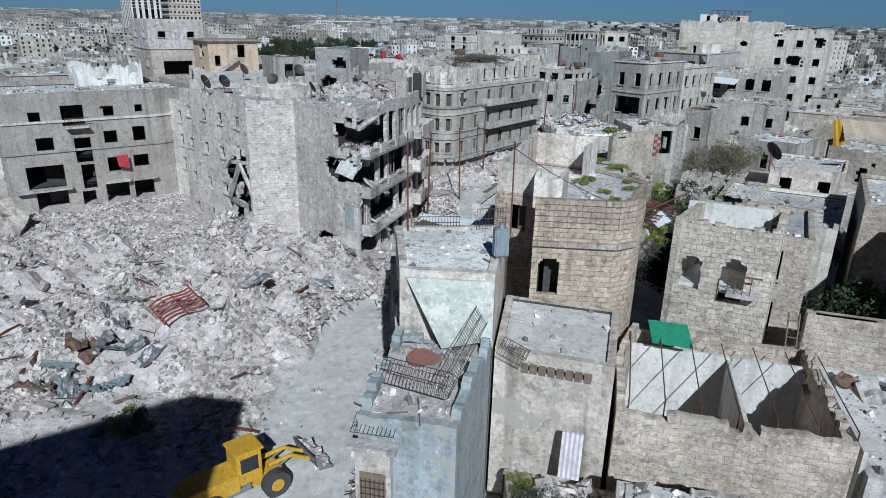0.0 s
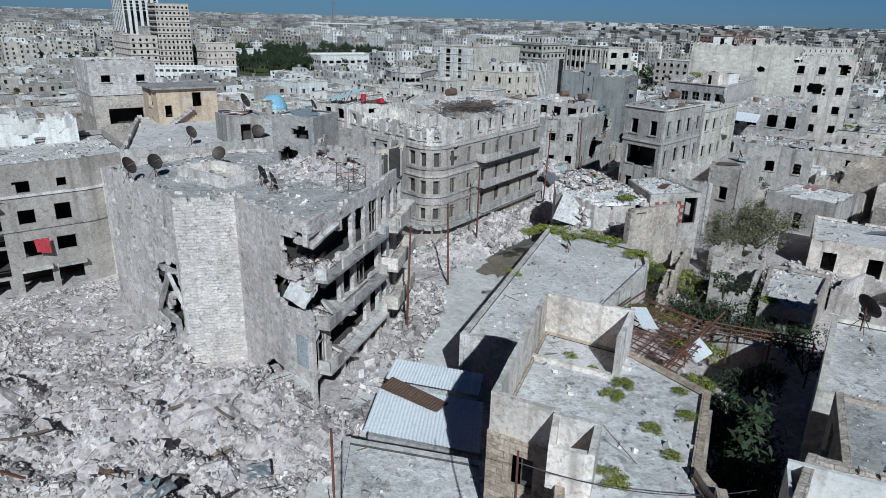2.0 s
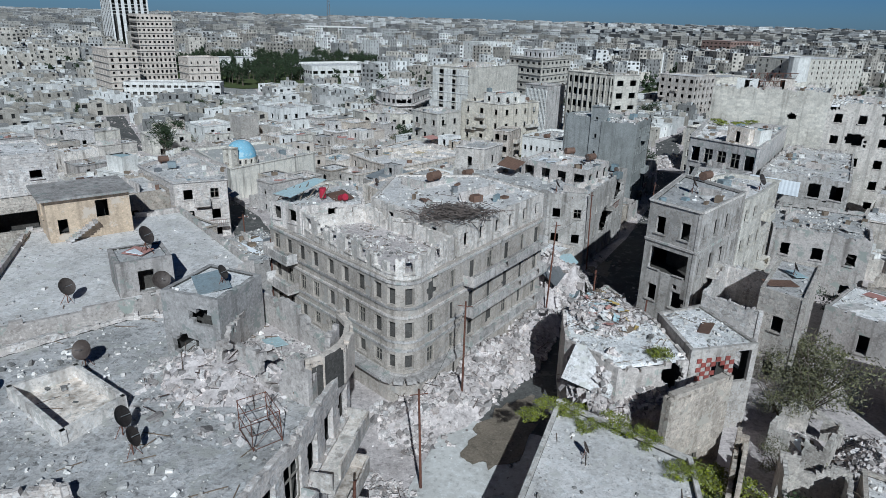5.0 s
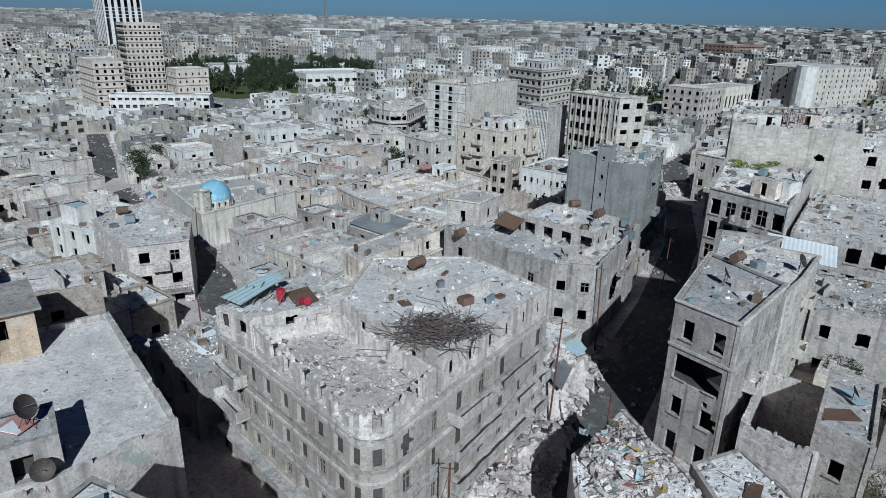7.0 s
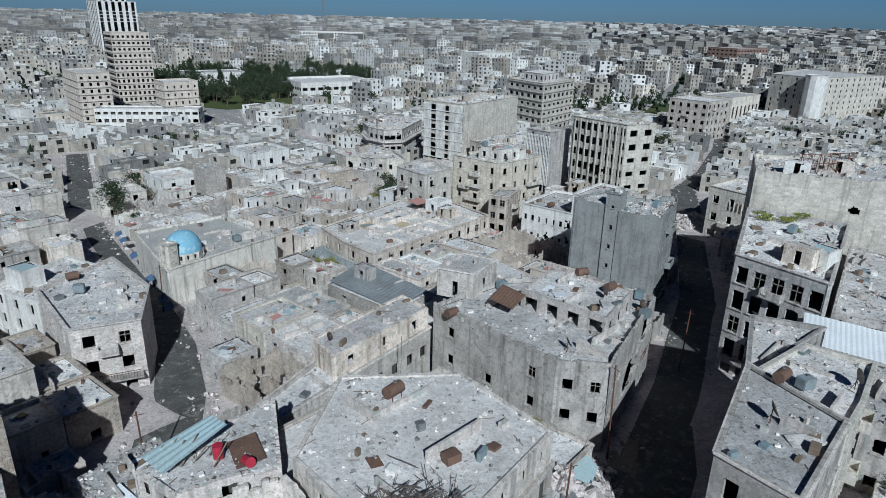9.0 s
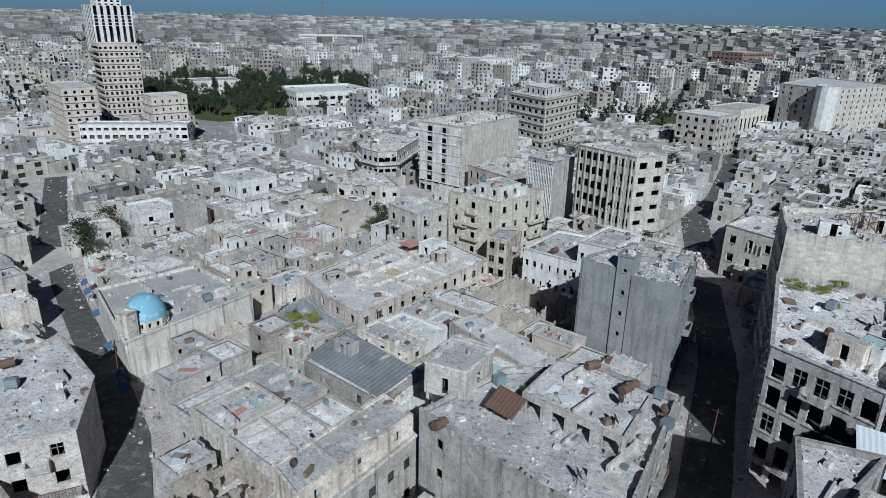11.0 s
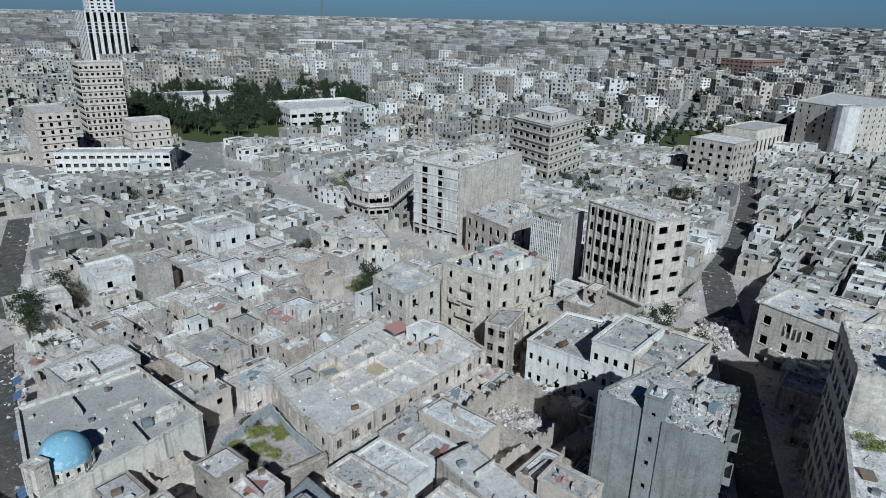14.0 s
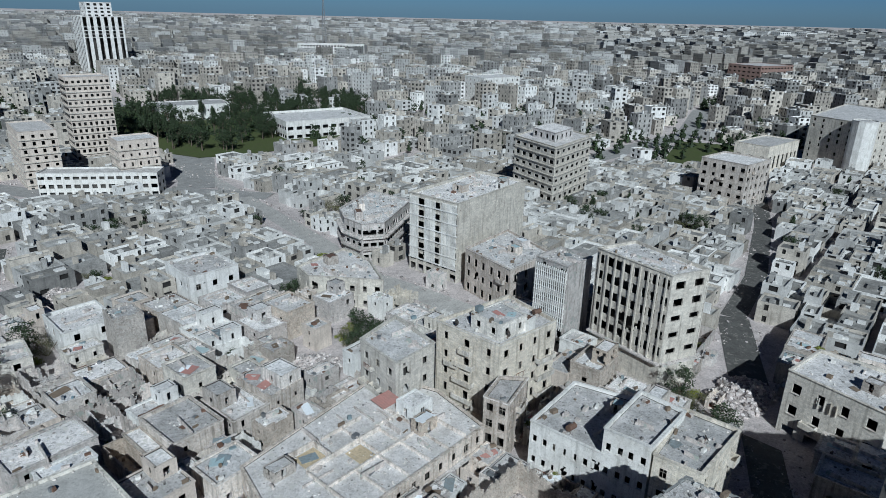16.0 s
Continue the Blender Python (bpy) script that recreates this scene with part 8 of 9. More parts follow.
    if not ruin and not yard and min(w, d) > 5.5 and p[1] > 0.72:      # rooms on the roof
        rw, rd = (0.35 + 0.25 * p[4]) * w, (0.35 + 0.25 * p[6]) * d
        q = Quads()
        R = rect(*at((w - rw) / 2 * (1 if p[2] > 0.5 else -1) * 0.86, (d - rd) / 2 * (1 if p[3] > 0.4 else -1) * 0.86), rw, rd, yaw)
        hr = 2.2 + 0.8 * p[0]
        for i in range(4):
            facade(q, R[i], R[(i + 1) % 4], z0 + h - 0.02, z0 + h + hr + 0.2, storeys=1, bays=1 if i in (0, 3) else 0, win=(0.8, 1.6), sill=0.2, cell=0.35, seed=k, pock=0.01)
        q.quad(*[(*a, z0 + h + hr) for a in shrink(R, 0.2)], 2)
        put(q, "roof_room", t, [m, INSIDE, ROOF])


FAR_Q = []
old_town()


# ---- the far city ----
def window_wall(name, base, dirt, pitch=(2.9, 3.1)):
    """Distant masonry: weathered colour with rows of dark openings."""
    m = surface(name, base, dirt, 0.6, random=0.22, island=False, bump=0)
    nt = m.node_tree
    bsdf = nt.nodes["Principled BSDF"]
    src = bsdf.inputs["Base Color"].links[0].from_socket
    tc = nt.nodes.new("ShaderNodeTexCoord")
    sep = nt.nodes.new("ShaderNodeSeparateXYZ")
    nt.links.new(tc.outputs["UV"], sep.inputs[0])
    u = math_node(nt, "FRACT", math_node(nt, "DIVIDE", sep.outputs[0], pitch[0]))
    v = math_node(nt, "FRACT", math_node(nt, "DIVIDE", sep.outputs[1], pitch[1]))
    cells = nt.nodes.new("ShaderNodeTexWhiteNoise")
    cells.noise_dimensions = "3D"
    com = nt.nodes.new("ShaderNodeCombineXYZ")
    nt.links.new(math_node(nt, "FLOOR", math_node(nt, "DIVIDE", sep.outputs[0], pitch[0])), com.inputs[0])
    nt.links.new(math_node(nt, "FLOOR", math_node(nt, "DIVIDE", sep.outputs[1], pitch[1])), com.inputs[1])
    nt.links.new(com.outputs[0], cells.inputs["Vector"])
    inu = math_node(nt, "LESS_THAN", math_node(nt, "ABSOLUTE", math_node(nt, "SUBTRACT", u, 0.5)), 0.17)
    inv = math_node(nt, "LESS_THAN", math_node(nt, "ABSOLUTE", math_node(nt, "SUBTRACT", v, 0.52)), 0.21)
    some = math_node(nt, "LESS_THAN", cells.outputs["Value"], 0.8)
    mask = math_node(nt, "MULTIPLY", math_node(nt, "MULTIPLY", inu, inv), some)
    nt.links.new(mix(nt, mask, src, (0.05, 0.048, 0.045)), bsdf.inputs["Base Color"])
    return m


def per_house(m):
    """Lets each house of a joined mesh take its own shade, by the whole thousands of its wall coordinate."""
    nt = m.node_tree
    bsdf = nt.nodes["Principled BSDF"]
    src = bsdf.inputs["Base Color"].links[0].from_socket
    tc = nt.nodes.new("ShaderNodeTexCoord")
    sep = nt.nodes.new("ShaderNodeSeparateXYZ")
    nt.links.new(tc.outputs["UV"], sep.inputs[0])
    wn1 = nt.nodes.new("ShaderNodeTexWhiteNoise")
    wn1.noise_dimensions = "1D"
    nt.links.new(math_node(nt, "FLOOR", math_node(nt, "DIVIDE", sep.outputs[0], 1000.0)), wn1.inputs["W"])
    hs = nt.nodes.new("ShaderNodeHueSaturation")
    nt.links.new(ramp(nt, wn1.outputs["Value"], 0, 1, 0.72, 1.42), hs.inputs["Value"])
    nt.links.new(src, hs.inputs["Color"])
    nt.links.new(hs.outputs[0], bsdf.inputs["Base Color"])
    return m


FAR_ROOF = surface("far_roofs", (0.46, 0.445, 0.42), (0.2, 0.19, 0.175), 0.8, bump=0, random=0.5, island=True)
# near-black backing of far recesses: unlit rooms painted in as colour
DARK = surface("painted_dark_openings", (0.035, 0.033, 0.032), (0.02, 0.02, 0.02), 0.5, bump=0)
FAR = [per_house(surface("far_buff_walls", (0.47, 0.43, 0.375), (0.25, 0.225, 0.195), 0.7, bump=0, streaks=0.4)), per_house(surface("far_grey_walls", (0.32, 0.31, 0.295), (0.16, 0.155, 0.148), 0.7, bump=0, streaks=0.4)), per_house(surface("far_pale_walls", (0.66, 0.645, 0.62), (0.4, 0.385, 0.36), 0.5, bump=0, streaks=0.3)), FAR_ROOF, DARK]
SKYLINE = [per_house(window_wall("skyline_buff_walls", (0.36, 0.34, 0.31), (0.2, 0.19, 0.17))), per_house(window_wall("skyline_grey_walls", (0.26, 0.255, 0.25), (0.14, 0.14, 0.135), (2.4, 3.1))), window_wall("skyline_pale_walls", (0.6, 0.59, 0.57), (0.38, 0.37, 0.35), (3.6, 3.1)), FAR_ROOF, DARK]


def far_wall(q, a, b, z0, h, m, o, rnd, floors, bays, ww, wh, blind):
    """A wall with recessed openings in rows."""
    L = math.dist(a, b)
    tx, ty = (b[0] - a[0]) / L, (b[1] - a[1]) / L
    ix, iy = -ty * 0.4, tx * 0.4
    sh = h / floors

    def P(u, v, k=0):
        return (a[0] + tx * u + ix * k, a[1] + ty * u + iy * k, z0 + v)

    def flat(u0, u1, v0, v1):
        q.quad(P(u0, v0), P(u1, v0), P(u1, v1), P(u0, v1), m, ((o + u0, v0), (o + u1, v0), (o + u1, v1), (o + u0, v1)))
    prev = 0.0
    for i in range(bays):
        uc = (i + 0.5) * L / bays
        u0, u1 = uc - ww / 2, uc + ww / 2
        flat(prev, u0, 0, h)
        prev = u1
        low = 0.0
        for s in range(floors):
            if rnd.random() < blind:
                continue
            v0 = s * sh + sh * 0.28
            v1 = v0 + wh
            flat(u0, u1, low, v0)
            low = v1
            uv = ((o + u0, v0),) * 4
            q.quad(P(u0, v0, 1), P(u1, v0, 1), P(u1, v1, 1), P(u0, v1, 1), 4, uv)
            q.quad(P(u0, v0), P(u1, v0), P(u1, v0, 1), P(u0, v0, 1), m, uv)
            q.quad(P(u0, v0), P(u0, v0, 1), P(u0, v1, 1), P(u0, v1), m, uv)
            q.quad(P(u1, v0, 1), P(u1, v0), P(u1, v1), P(u1, v1, 1), m, uv)
        flat(u0, u1, low, h)
    flat(prev, L, 0, h)


def far_box(q, x, y, yaw, w, d, z0, h, m, rnd, clutter, openings=True):
    f = pose(x, y, 0, 0, 0, yaw)
    P = [f @ Vector((sx * w / 2, sy * d / 2, 0)) for sx, sy in ((-1, -1), (1, -1), (1, 1), (-1, 1))]
    o = rnd.randrange(4000) * 1000 + rnd.uniform(0, 50)
    floors = max(1, round(h / 3.1))
    wide = rnd.random() < 0.35
    for i in range(4):
        a, b = P[i], P[(i + 1) % 4]
        L = (b - a).length
        if openings and a.x - b.x < 0.2 * L and L > 3:      # the sunny sides
            pitch = rnd.uniform(3.4, 4.6) if wide else rnd.uniform(2.6, 3.6)
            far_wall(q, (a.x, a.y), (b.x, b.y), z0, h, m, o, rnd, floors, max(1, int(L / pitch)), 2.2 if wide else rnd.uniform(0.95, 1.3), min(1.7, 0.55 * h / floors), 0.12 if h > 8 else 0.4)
        else:
            q.quad((a.x, a.y, z0), (b.x, b.y, z0), (b.x, b.y, z0 + h), (a.x, a.y, z0 + h), m, ((o, 0), (o + L, 0), (o + L, h), (o, h)))
    # sunk roof behind a parapet
    I = [f @ Vector((sx * (w / 2 - 0.3), sy * (d / 2 - 0.3), 0)) for sx, sy in ((-1, -1), (1, -1), (1, 1), (-1, 1))]
    ow = ((o, 0), (o + 1, 0), (o + 1, 1), (o, 1))
    for i in range(4):
        a, b, c, e = P[i], P[(i + 1) % 4], I[(i + 1) % 4], I[i]
        q.quad((a.x, a.y, z0 + h), (b.x, b.y, z0 + h), (c.x, c.y, z0 + h), (e.x, e.y, z0 + h), m, ow)
        q.quad((e.x, e.y, z0 + h), (c.x, c.y, z0 + h), (c.x, c.y, z0 + h - 0.6), (e.x, e.y, z0 + h - 0.6), m, ow)
    q.quad(*[(p.x, p.y, z0 + h - 0.6) for p in I], 3)
    for _ in range(clutter):
        cw, cd, ch = rnd.uniform(0.6, w * 0.3), rnd.uniform(0.6, d * 0.3), rnd.uniform(0.3, 1.0) if rnd.random() < 0.75 else rnd.uniform(1.6, 2.6)
        cx, cy = rnd.uniform(-w / 2 + 1.2, w / 2 - 1.2) * 0.85, rnd.uniform(-d / 2 + 1.2, d / 2 - 1.2) * 0.85
        q.box(cx - cw / 2, cx + cw / 2, cy - cd / 2, cy + cd / 2, z0 + h - 0.6, z0 + h - 0.6 + ch, rnd.choice([0, 1, 2, 2, 3]), f)


def far_court(q, x, y, yaw, w, d, z0, h, m):
    """An open court between four thin walls."""
    f = pose(x, y, 0, 0, 0, yaw)
    for x0, x1, y0, y1 in ((-w / 2, w / 2, -d / 2, -d / 2 + 0.35), (-w / 2, w / 2, d / 2 - 0.35, d / 2), (-w / 2, -w / 2 + 0.35, -d / 2 + 0.35, d / 2 - 0.35), (w / 2 - 0.35, w / 2, -d / 2 + 0.35, d / 2 - 0.35)):
        q.box(x0, x1, y0, y1, z0, z0 + h, m, f)
    q.box(-w / 2 + 0.36, w / 2 - 0.36, -d / 2 + 0.36, d / 2 - 0.36, z0, z0 + 0.8, 3, f)


def far_city():
    rnd = random.Random(11)
    q = Quads()
    for x, y, w, d, yaw, z0, h, p in FAR_Q:
        m = (0, 0, 1, 2, 2)[int(p[5] * 5) % 5]
        if p[7] < 0.42 and min(w, d) > 6:
            cut = 0.42 + 0.25 * p[0]
            cc, ss = math.cos(radians(yaw)), math.sin(radians(yaw))
            g = 1 if p[2] > 0.4 else -1
            v = g * d * (1 - cut) / 2
            far_box(q, x - v * ss, y + v * cc, yaw, w, d * cut, z0, h, m, rnd, 2)
            v = -g * d * cut / 2
            far_court(q, x - v * ss, y + v * cc, yaw, w, d * (1 - cut) - 0.05, z0, 2.6 + 1.8 * p[4], m)
        else:
            far_box(q, x, y, yaw, w, d, z0, h, m, rnd, 4)
    tagged(q.done("old_town_houses", FAR), "packed low flat-roofed old town houses further off", "houses", kind="stuff")
    for band, (y0, y1, step) in enumerate(((432, 620, 12), (620, 900, 15), (900, 1400, 21), (1400, 2600, 31))):
        q = Quads()
        y = y0
        while y < y1:
            x = -0.74 * y - 40
            while x < 0.76 * y + 40:
                px, py = x + rnd.uniform(-0.35, 0.35) * step, y + rnd.uniform(-0.35, 0.35) * step
                if rnd.random() < (0.94 if noise.noise((px * 0.006, py * 0.006, 2)) < 0.25 else 0.4) and not taken(px, py, 8) and not any(seg_dist(px, py, *a, *b) < wd / 2 + 8 for pts, wd in STREETS for a, b in zip(pts, pts[1:])):
                    w, d = rnd.uniform(0.55, 1.0) * step, rnd.uniform(0.55, 1.0) * step
                    h = rnd.choice([10, 10, 13, 13, 16, 16, 19, 22]) if band else rnd.choice([4, 5, 7, 7, 10, 13, 16])
                    yaw = rnd.choice([40, 45, 50, 35]) if px < 0.22 * py else rnd.choice([8, 15, 22, 30])
                    pale = 0.36 if -0.2 * py < px < 0.25 * py else 0.14
                    m = 2 if rnd.random() < pale else rnd.choice([0, 0, 1])
                    far_box(q, px, py, yaw, w, d, ground_z(px, py) - 1, h + rnd.uniform(0, 1.5), m, rnd, 4 if band < 2 else 2, band < 2)
                x += step
            y += step
        tagged(q.done("far_houses", FAR if band < 2 else SKYLINE), "dense pale flat-roofed city blocks in the distance", "city", kind="stuff")
    # scattered tree clumps between the far blocks
    rng = np.random.default_rng(9)
    n = 2600
    yy = 460 * (2300 / 460) ** rng.random(n)
    xx = rng.uniform(-0.68, 0.7, n) * yy
    xx, yy = xx + 0.02 * yy * np.sin(yy * 0.05), yy + 12 * np.sin(xx * 0.04)
    v, f = [], []
    me = leaf_mesh("grove", LEAF, 90, 1.1, (4.0, 4.0, 4.5), 77, 10)
    base = np.array([p.co[:] for p in me.vertices])
    fb = np.array([p.vertices[:] for p in me.polygons])
    for k in range(n):
        v.append(base * rng.uniform(0.6, 1.5) + np.array([xx[k], yy[k], ground_z(xx[k], yy[k]) + 4.5]))
        f.append(fb + k * len(base))
    bpy.data.meshes.remove(me)
    bulk("far_trees", np.concatenate(v), np.concatenate(f), LEAF, "dark tree crowns between distant city blocks", "trees")


far_city()


# ---- the cleared ground: heaps, loader ----
def cleared_ground():
    P = [(-46, 20), (-9.5, 20), (-7.6, 27), (-7.2, 36), (-3.4, 44), (-6.4, 47.2), (-12.4, 53.4), (-16.4, 52.8), (-25.5, 61), (-28.5, 69), (-45, 55.5), (-60, 50)]
    heap = rubble("broad heap of broken stone, concrete and dust", P, 2.75, [(-22, 40, 20, 12, 2.2), (-12, 35, 7, 7, 1.6), (-34, 34, 12, 10, 2.2), (-10, 47, 8, 6, 1.8), (-24, 28, 9, 6, 1.0), (-36, 52, 14, 8, 1.2), (-17, 31, 4, 3, 0.9), (-27, 45, 5, 4, 1.1), (-14, 43, 4, 4, 0.9), (-31, 27, 5, 4, 1.0)], 92000, 0.05, 0.36, 0.4, seed=51, sticks=380)
    rubble("crushed stone along the street side", [(-3.2, 34), (-1.4, 36), (-0.8, 48), (1.2, 60), (-1.4, 64), (-3.2, 57), (-6, 47)], 2.8, [(-2.5, 44, 2.4, 5, 1.3), (-0.5, 56, 2.0, 6, 1.2)], 1300, 0.07, 0.6, 0.5, seed=52, sticks=50)
    rubble("dust and rubble under the houses", [(-3.4, 15), (-2.2, 15), (-1.8, 34), (-3.6, 34)], 2.85, [(-2.4, 24, 1.2, 8, 1.8)], 700, 0.06, 0.5, 0.4, seed=53, sticks=80)
    # pieces that stand out of the heap
    rnd = random.Random(6)
    blocks = []
    for k in range(5):
        bm = bmesh.new()
        bmesh.ops.create_cube(bm, size=1)
        for v in bm.verts:
            v.co += Vector([rnd.uniform(-0.14, 0.14) for _ in range(3)])
        bmesh.ops.bevel(bm, geom=bm.edges[:], offset=0.04, segments=1, affect="EDGES")
        me = bpy.data.meshes.new("stone_block")
        bm.to_mesh(me)
        bm.free()
        me.materials.append(RUBBLE)
        blocks.append(me)
    for k in range(90):
        x, y = rnd.uniform(-34, -9), rnd.uniform(22, 50)
        s = rnd.uniform(0.28, 0.62)
        o = tagged(new("stone_block", rnd.choice(blocks)), "broken pale stone block lying in the heap", "stone", "stone blocks in the heap")
        hz = heap(x, y)
        o.matrix_basis = pose(x, y, hz + 0.1, rnd.uniform(-20, 20), rnd.uniform(-20, 20), rnd.uniform(0, 360)) @ Matrix.Diagonal((s * 1.3, s, s * 0.6, 1))
    # crumpled sheet metal, gathered in one part of the heap
    kinds = ((STEEL, "crumpled grey metal sheet"), (TANKM, "crushed blue-grey metal panel"), (TANKM, "flattened blue-grey steel cabinet"), (STEEL, "crumpled grey metal sheet"), (RUSTTIN, "torn rusty metal sheet"))
    for k in range(30):
        m, lab = kinds[k % 5]
        if k < 24:
            x, y = -18.6 + rnd.gauss(0, 2.4), 28.6 + rnd.gauss(0, 2.4)
        else:
            x, y = rnd.uniform(-14, -7.5), rnd.uniform(34, 40)
        n, w, d = 7, rnd.uniform(0.4, 0.95), rnd.uniform(0.25, 0.6)
        v = [(w * (i / n - 0.5) * 2, d * (j / n - 0.5) * 2, 0.26 * noise.noise((i * 0.7, j * 0.5, k * 3.3)) + (0.04 if i % 2 and k % 3 == 0 else 0)) for j in range(n + 1) for i in range(n + 1)]
        f = [(j * (n + 1) + i, j * (n + 1) + i + 1, (j + 1) * (n + 1) + i + 1, (j + 1) * (n + 1) + i) for j in range(n) for i in range(n)]
        o = tagged(raw("metal_sheet", v, f, m), lab + " on the rubble", "scrap metal")
        o.modifiers.new("thick", "SOLIDIFY").thickness = 0.03
        o.matrix_basis = pose(x, y, heap(x, y) + 0.25, rnd.uniform(-38, 38), rnd.uniform(-38, 38), rnd.uniform(0, 360))
    for k in range(26):
        x, y = rnd.uniform(-24, -8), rnd.uniform(25, 44)
        bm = bmesh.new()
        l = rnd.uniform(0.8, 2.4)
        bmesh.ops.create_cube(bm, size=1, matrix=Matrix.Diagonal((l, 0.13, 0.09, 1)))
        bmesh.ops.subdivide_edges(bm, edges=[e for e in bm.edges if e.calc_length() > 0.5], cuts=4)
        for v in bm.verts:
            v.co.z += 0.08 * math.sin(v.co.x * 1.6 + k)
        o = tagged(finish("broken_beam", bm, TIMBER if k % 3 else RUST), "splintered dark beam sticking out of the rubble", "beam", "beams in the heap")
        o.matrix_basis = pose(x, y, heap(x, y) + 0.25, 0, rnd.uniform(-32, 12), rnd.uniform(0, 360))
    # the twisted red gate
    g = tagged(new("metal_gate"), "twisted dull red gate of flat bars lying on the rubble", "gate")
    g.matrix_basis = pose(-14.7, 32.4, heap(-14.7, 32.4) + 0.55, 14, -16, 42)
    for j in range(7):
        bm = bmesh.new()
        y0 = -0.9 + 0.3 * j
        for i in range(6):
            tube(bm, (-1.2 + 0.4 * i, y0 + 0.05 * math.sin(i + j), 0.12 * math.sin(0.9 * i)), (-0.8 + 0.4 * i, y0 + 0.05 * math.sin(i + 1 + j), 0.12 * math.sin(0.9 * (i + 1))), 0.055, segs=5)
        finish("bar", bm, REDRUST, g)
    for x in (-1.15, 0.1, 1.15):
        bm = bmesh.new()
        tube(bm, (x, -1.0, 0.1 * math.sin(2.2 * x)), (x, 1.0, 0.1 * math.sin(2.2 * x)), 0.05, segs=5)
        finish("stile", bm, REDRUST, g)



cleared_ground()


def wheel_loader():
    top = tagged(new("wheel_loader"), "yellow wheel loader with a raised dusty bucket", "loader")

    def box(name, x0, x1, y0, y1, z0, z1, m, parent=top, bev=0.06, label=""):
        bm = bmesh.new()
        bmesh.ops.create_cube(bm, size=1, matrix=Matrix.Translation(((x0 + x1) / 2, (y0 + y1) / 2, (z0 + z1) / 2)) @ Matrix.Diagonal((x1 - x0, y1 - y0, z1 - z0, 1)))
        bmesh.ops.bevel(bm, geom=bm.edges[:], offset=bev, segments=2, affect="EDGES")
        return finish(name, bm, m, parent, label)
    box("engine_hood", -3.4, -0.6, -0.85, 0.85, 1.1, 2.15, YELLOW)
    box("counterweight", -3.75, -3.3, -1.1, 1.1, 0.8, 1.6, YELLOW)
    box("rear_frame", -3.2, 0.1, -0.6, 0.6, 0.7, 1.15, STEEL)
    box("front_frame", 0.2, 2.0, -0.55, 0.55, 0.7, 1.35, YELLOW)
    cab = box("cab", -0.7, 0.75, -0.75, 0.75, 1.3, 3.25, YELLOW)
    box("window", 0.72, 0.79, -0.6, 0.6, 2.1, 3.0, GLASS, cab, 0.02, "dark dusty glass")
    for s in (-1, 1):
        box("window", -0.5, 0.55, s * 0.72 - 0.04, s * 0.72 + 0.04, 2.05, 3.0, GLASS, cab, 0.02, "dark dusty glass")
    box("cab_roof", -0.8, 0.9, -0.85, 0.85, 3.25, 3.38, YELLOW, cab, 0.05)
    for s in (-1, 1):
        bm = bmesh.new()
        tube(bm, (1.2, s * 0.45, 1.7), (2.6, s * 0.45, 1.75), 0.13, 0.13, 8)
        tube(bm, (2.6, s * 0.45, 1.75), (3.9, s * 0.45, 0.9), 0.13, 0.11, 8)
        finish("lift_arm", bm, YELLOW, top)
        bm = bmesh.new()
        tube(bm, (0.9, s * 0.45, 1.05), (2.4, s * 0.45, 1.6), 0.07, 0.05, 8)
        finish("hydraulic_ram", bm, STEEL, top)
    q = Quads()
    prof = [(3.7, 1.6), (3.85, 0.9), (4.05, 0.55), (4.9, 0.45)]
    for (x0, z0), (x1, z1) in zip(prof, prof[1:]):
        q.quad((x0, -1.35, z0), (x0, 1.35, z0), (x1, 1.35, z1), (x1, -1.35, z1))
        q.quad((x0 - 0.08, 1.35, z0), (x0 - 0.08, -1.35, z0), (x1, -1.35, z1 - 0.08), (x1, 1.35, z1 - 0.08))
    for s in (-1.35, 1.35):
        q.quad((3.7, s, 1.6), (3.85, s, 0.9), (4.05, s, 0.55), (4.9, s, 0.45))
    b = q.done("bucket", [STEEL], top)
    rng = np.random.default_rng(2)
    P = np.stack([rng.uniform(3.9, 4.7, 60), rng.uniform(-1.2, 1.2, 60), rng.uniform(0.6, 1.1, 60)], 1)
    v, f = chunks(rng, P, rng.uniform(0.15, 0.4, 60))
    raw("load", v.tolist(), f.tolist(), RUBBLE, b, "pale rubble in the bucket")
    for x in (-2.3, 1.35):
        for s in (-1, 1):
            bm = bmesh.new()
            tube(bm, (x, s * 0.75, 0.8), (x, s * 1.3, 0.8), 0.8, 0.8, 22)
            bmesh.ops.bevel(bm, geom=[e for e in bm.edges if e.calc_face_angle(0) > 1], offset=0.12, segments=3, affect="EDGES")
            ty = finish("wheel", bm, RUBBER, top)
            bm = bmesh.new()
            tube(bm, (x, s * 1.26, 0.8), (x, s * 1.33, 0.8), 0.42, 0.36, 16)
            finish("rim", bm, YELLOW, ty)
    top.matrix_basis = pose(-7.7, 21.0, 2.82, 0, 0, 40)
    top.scale = (0.72, 0.72, 0.72)


wheel_loader()


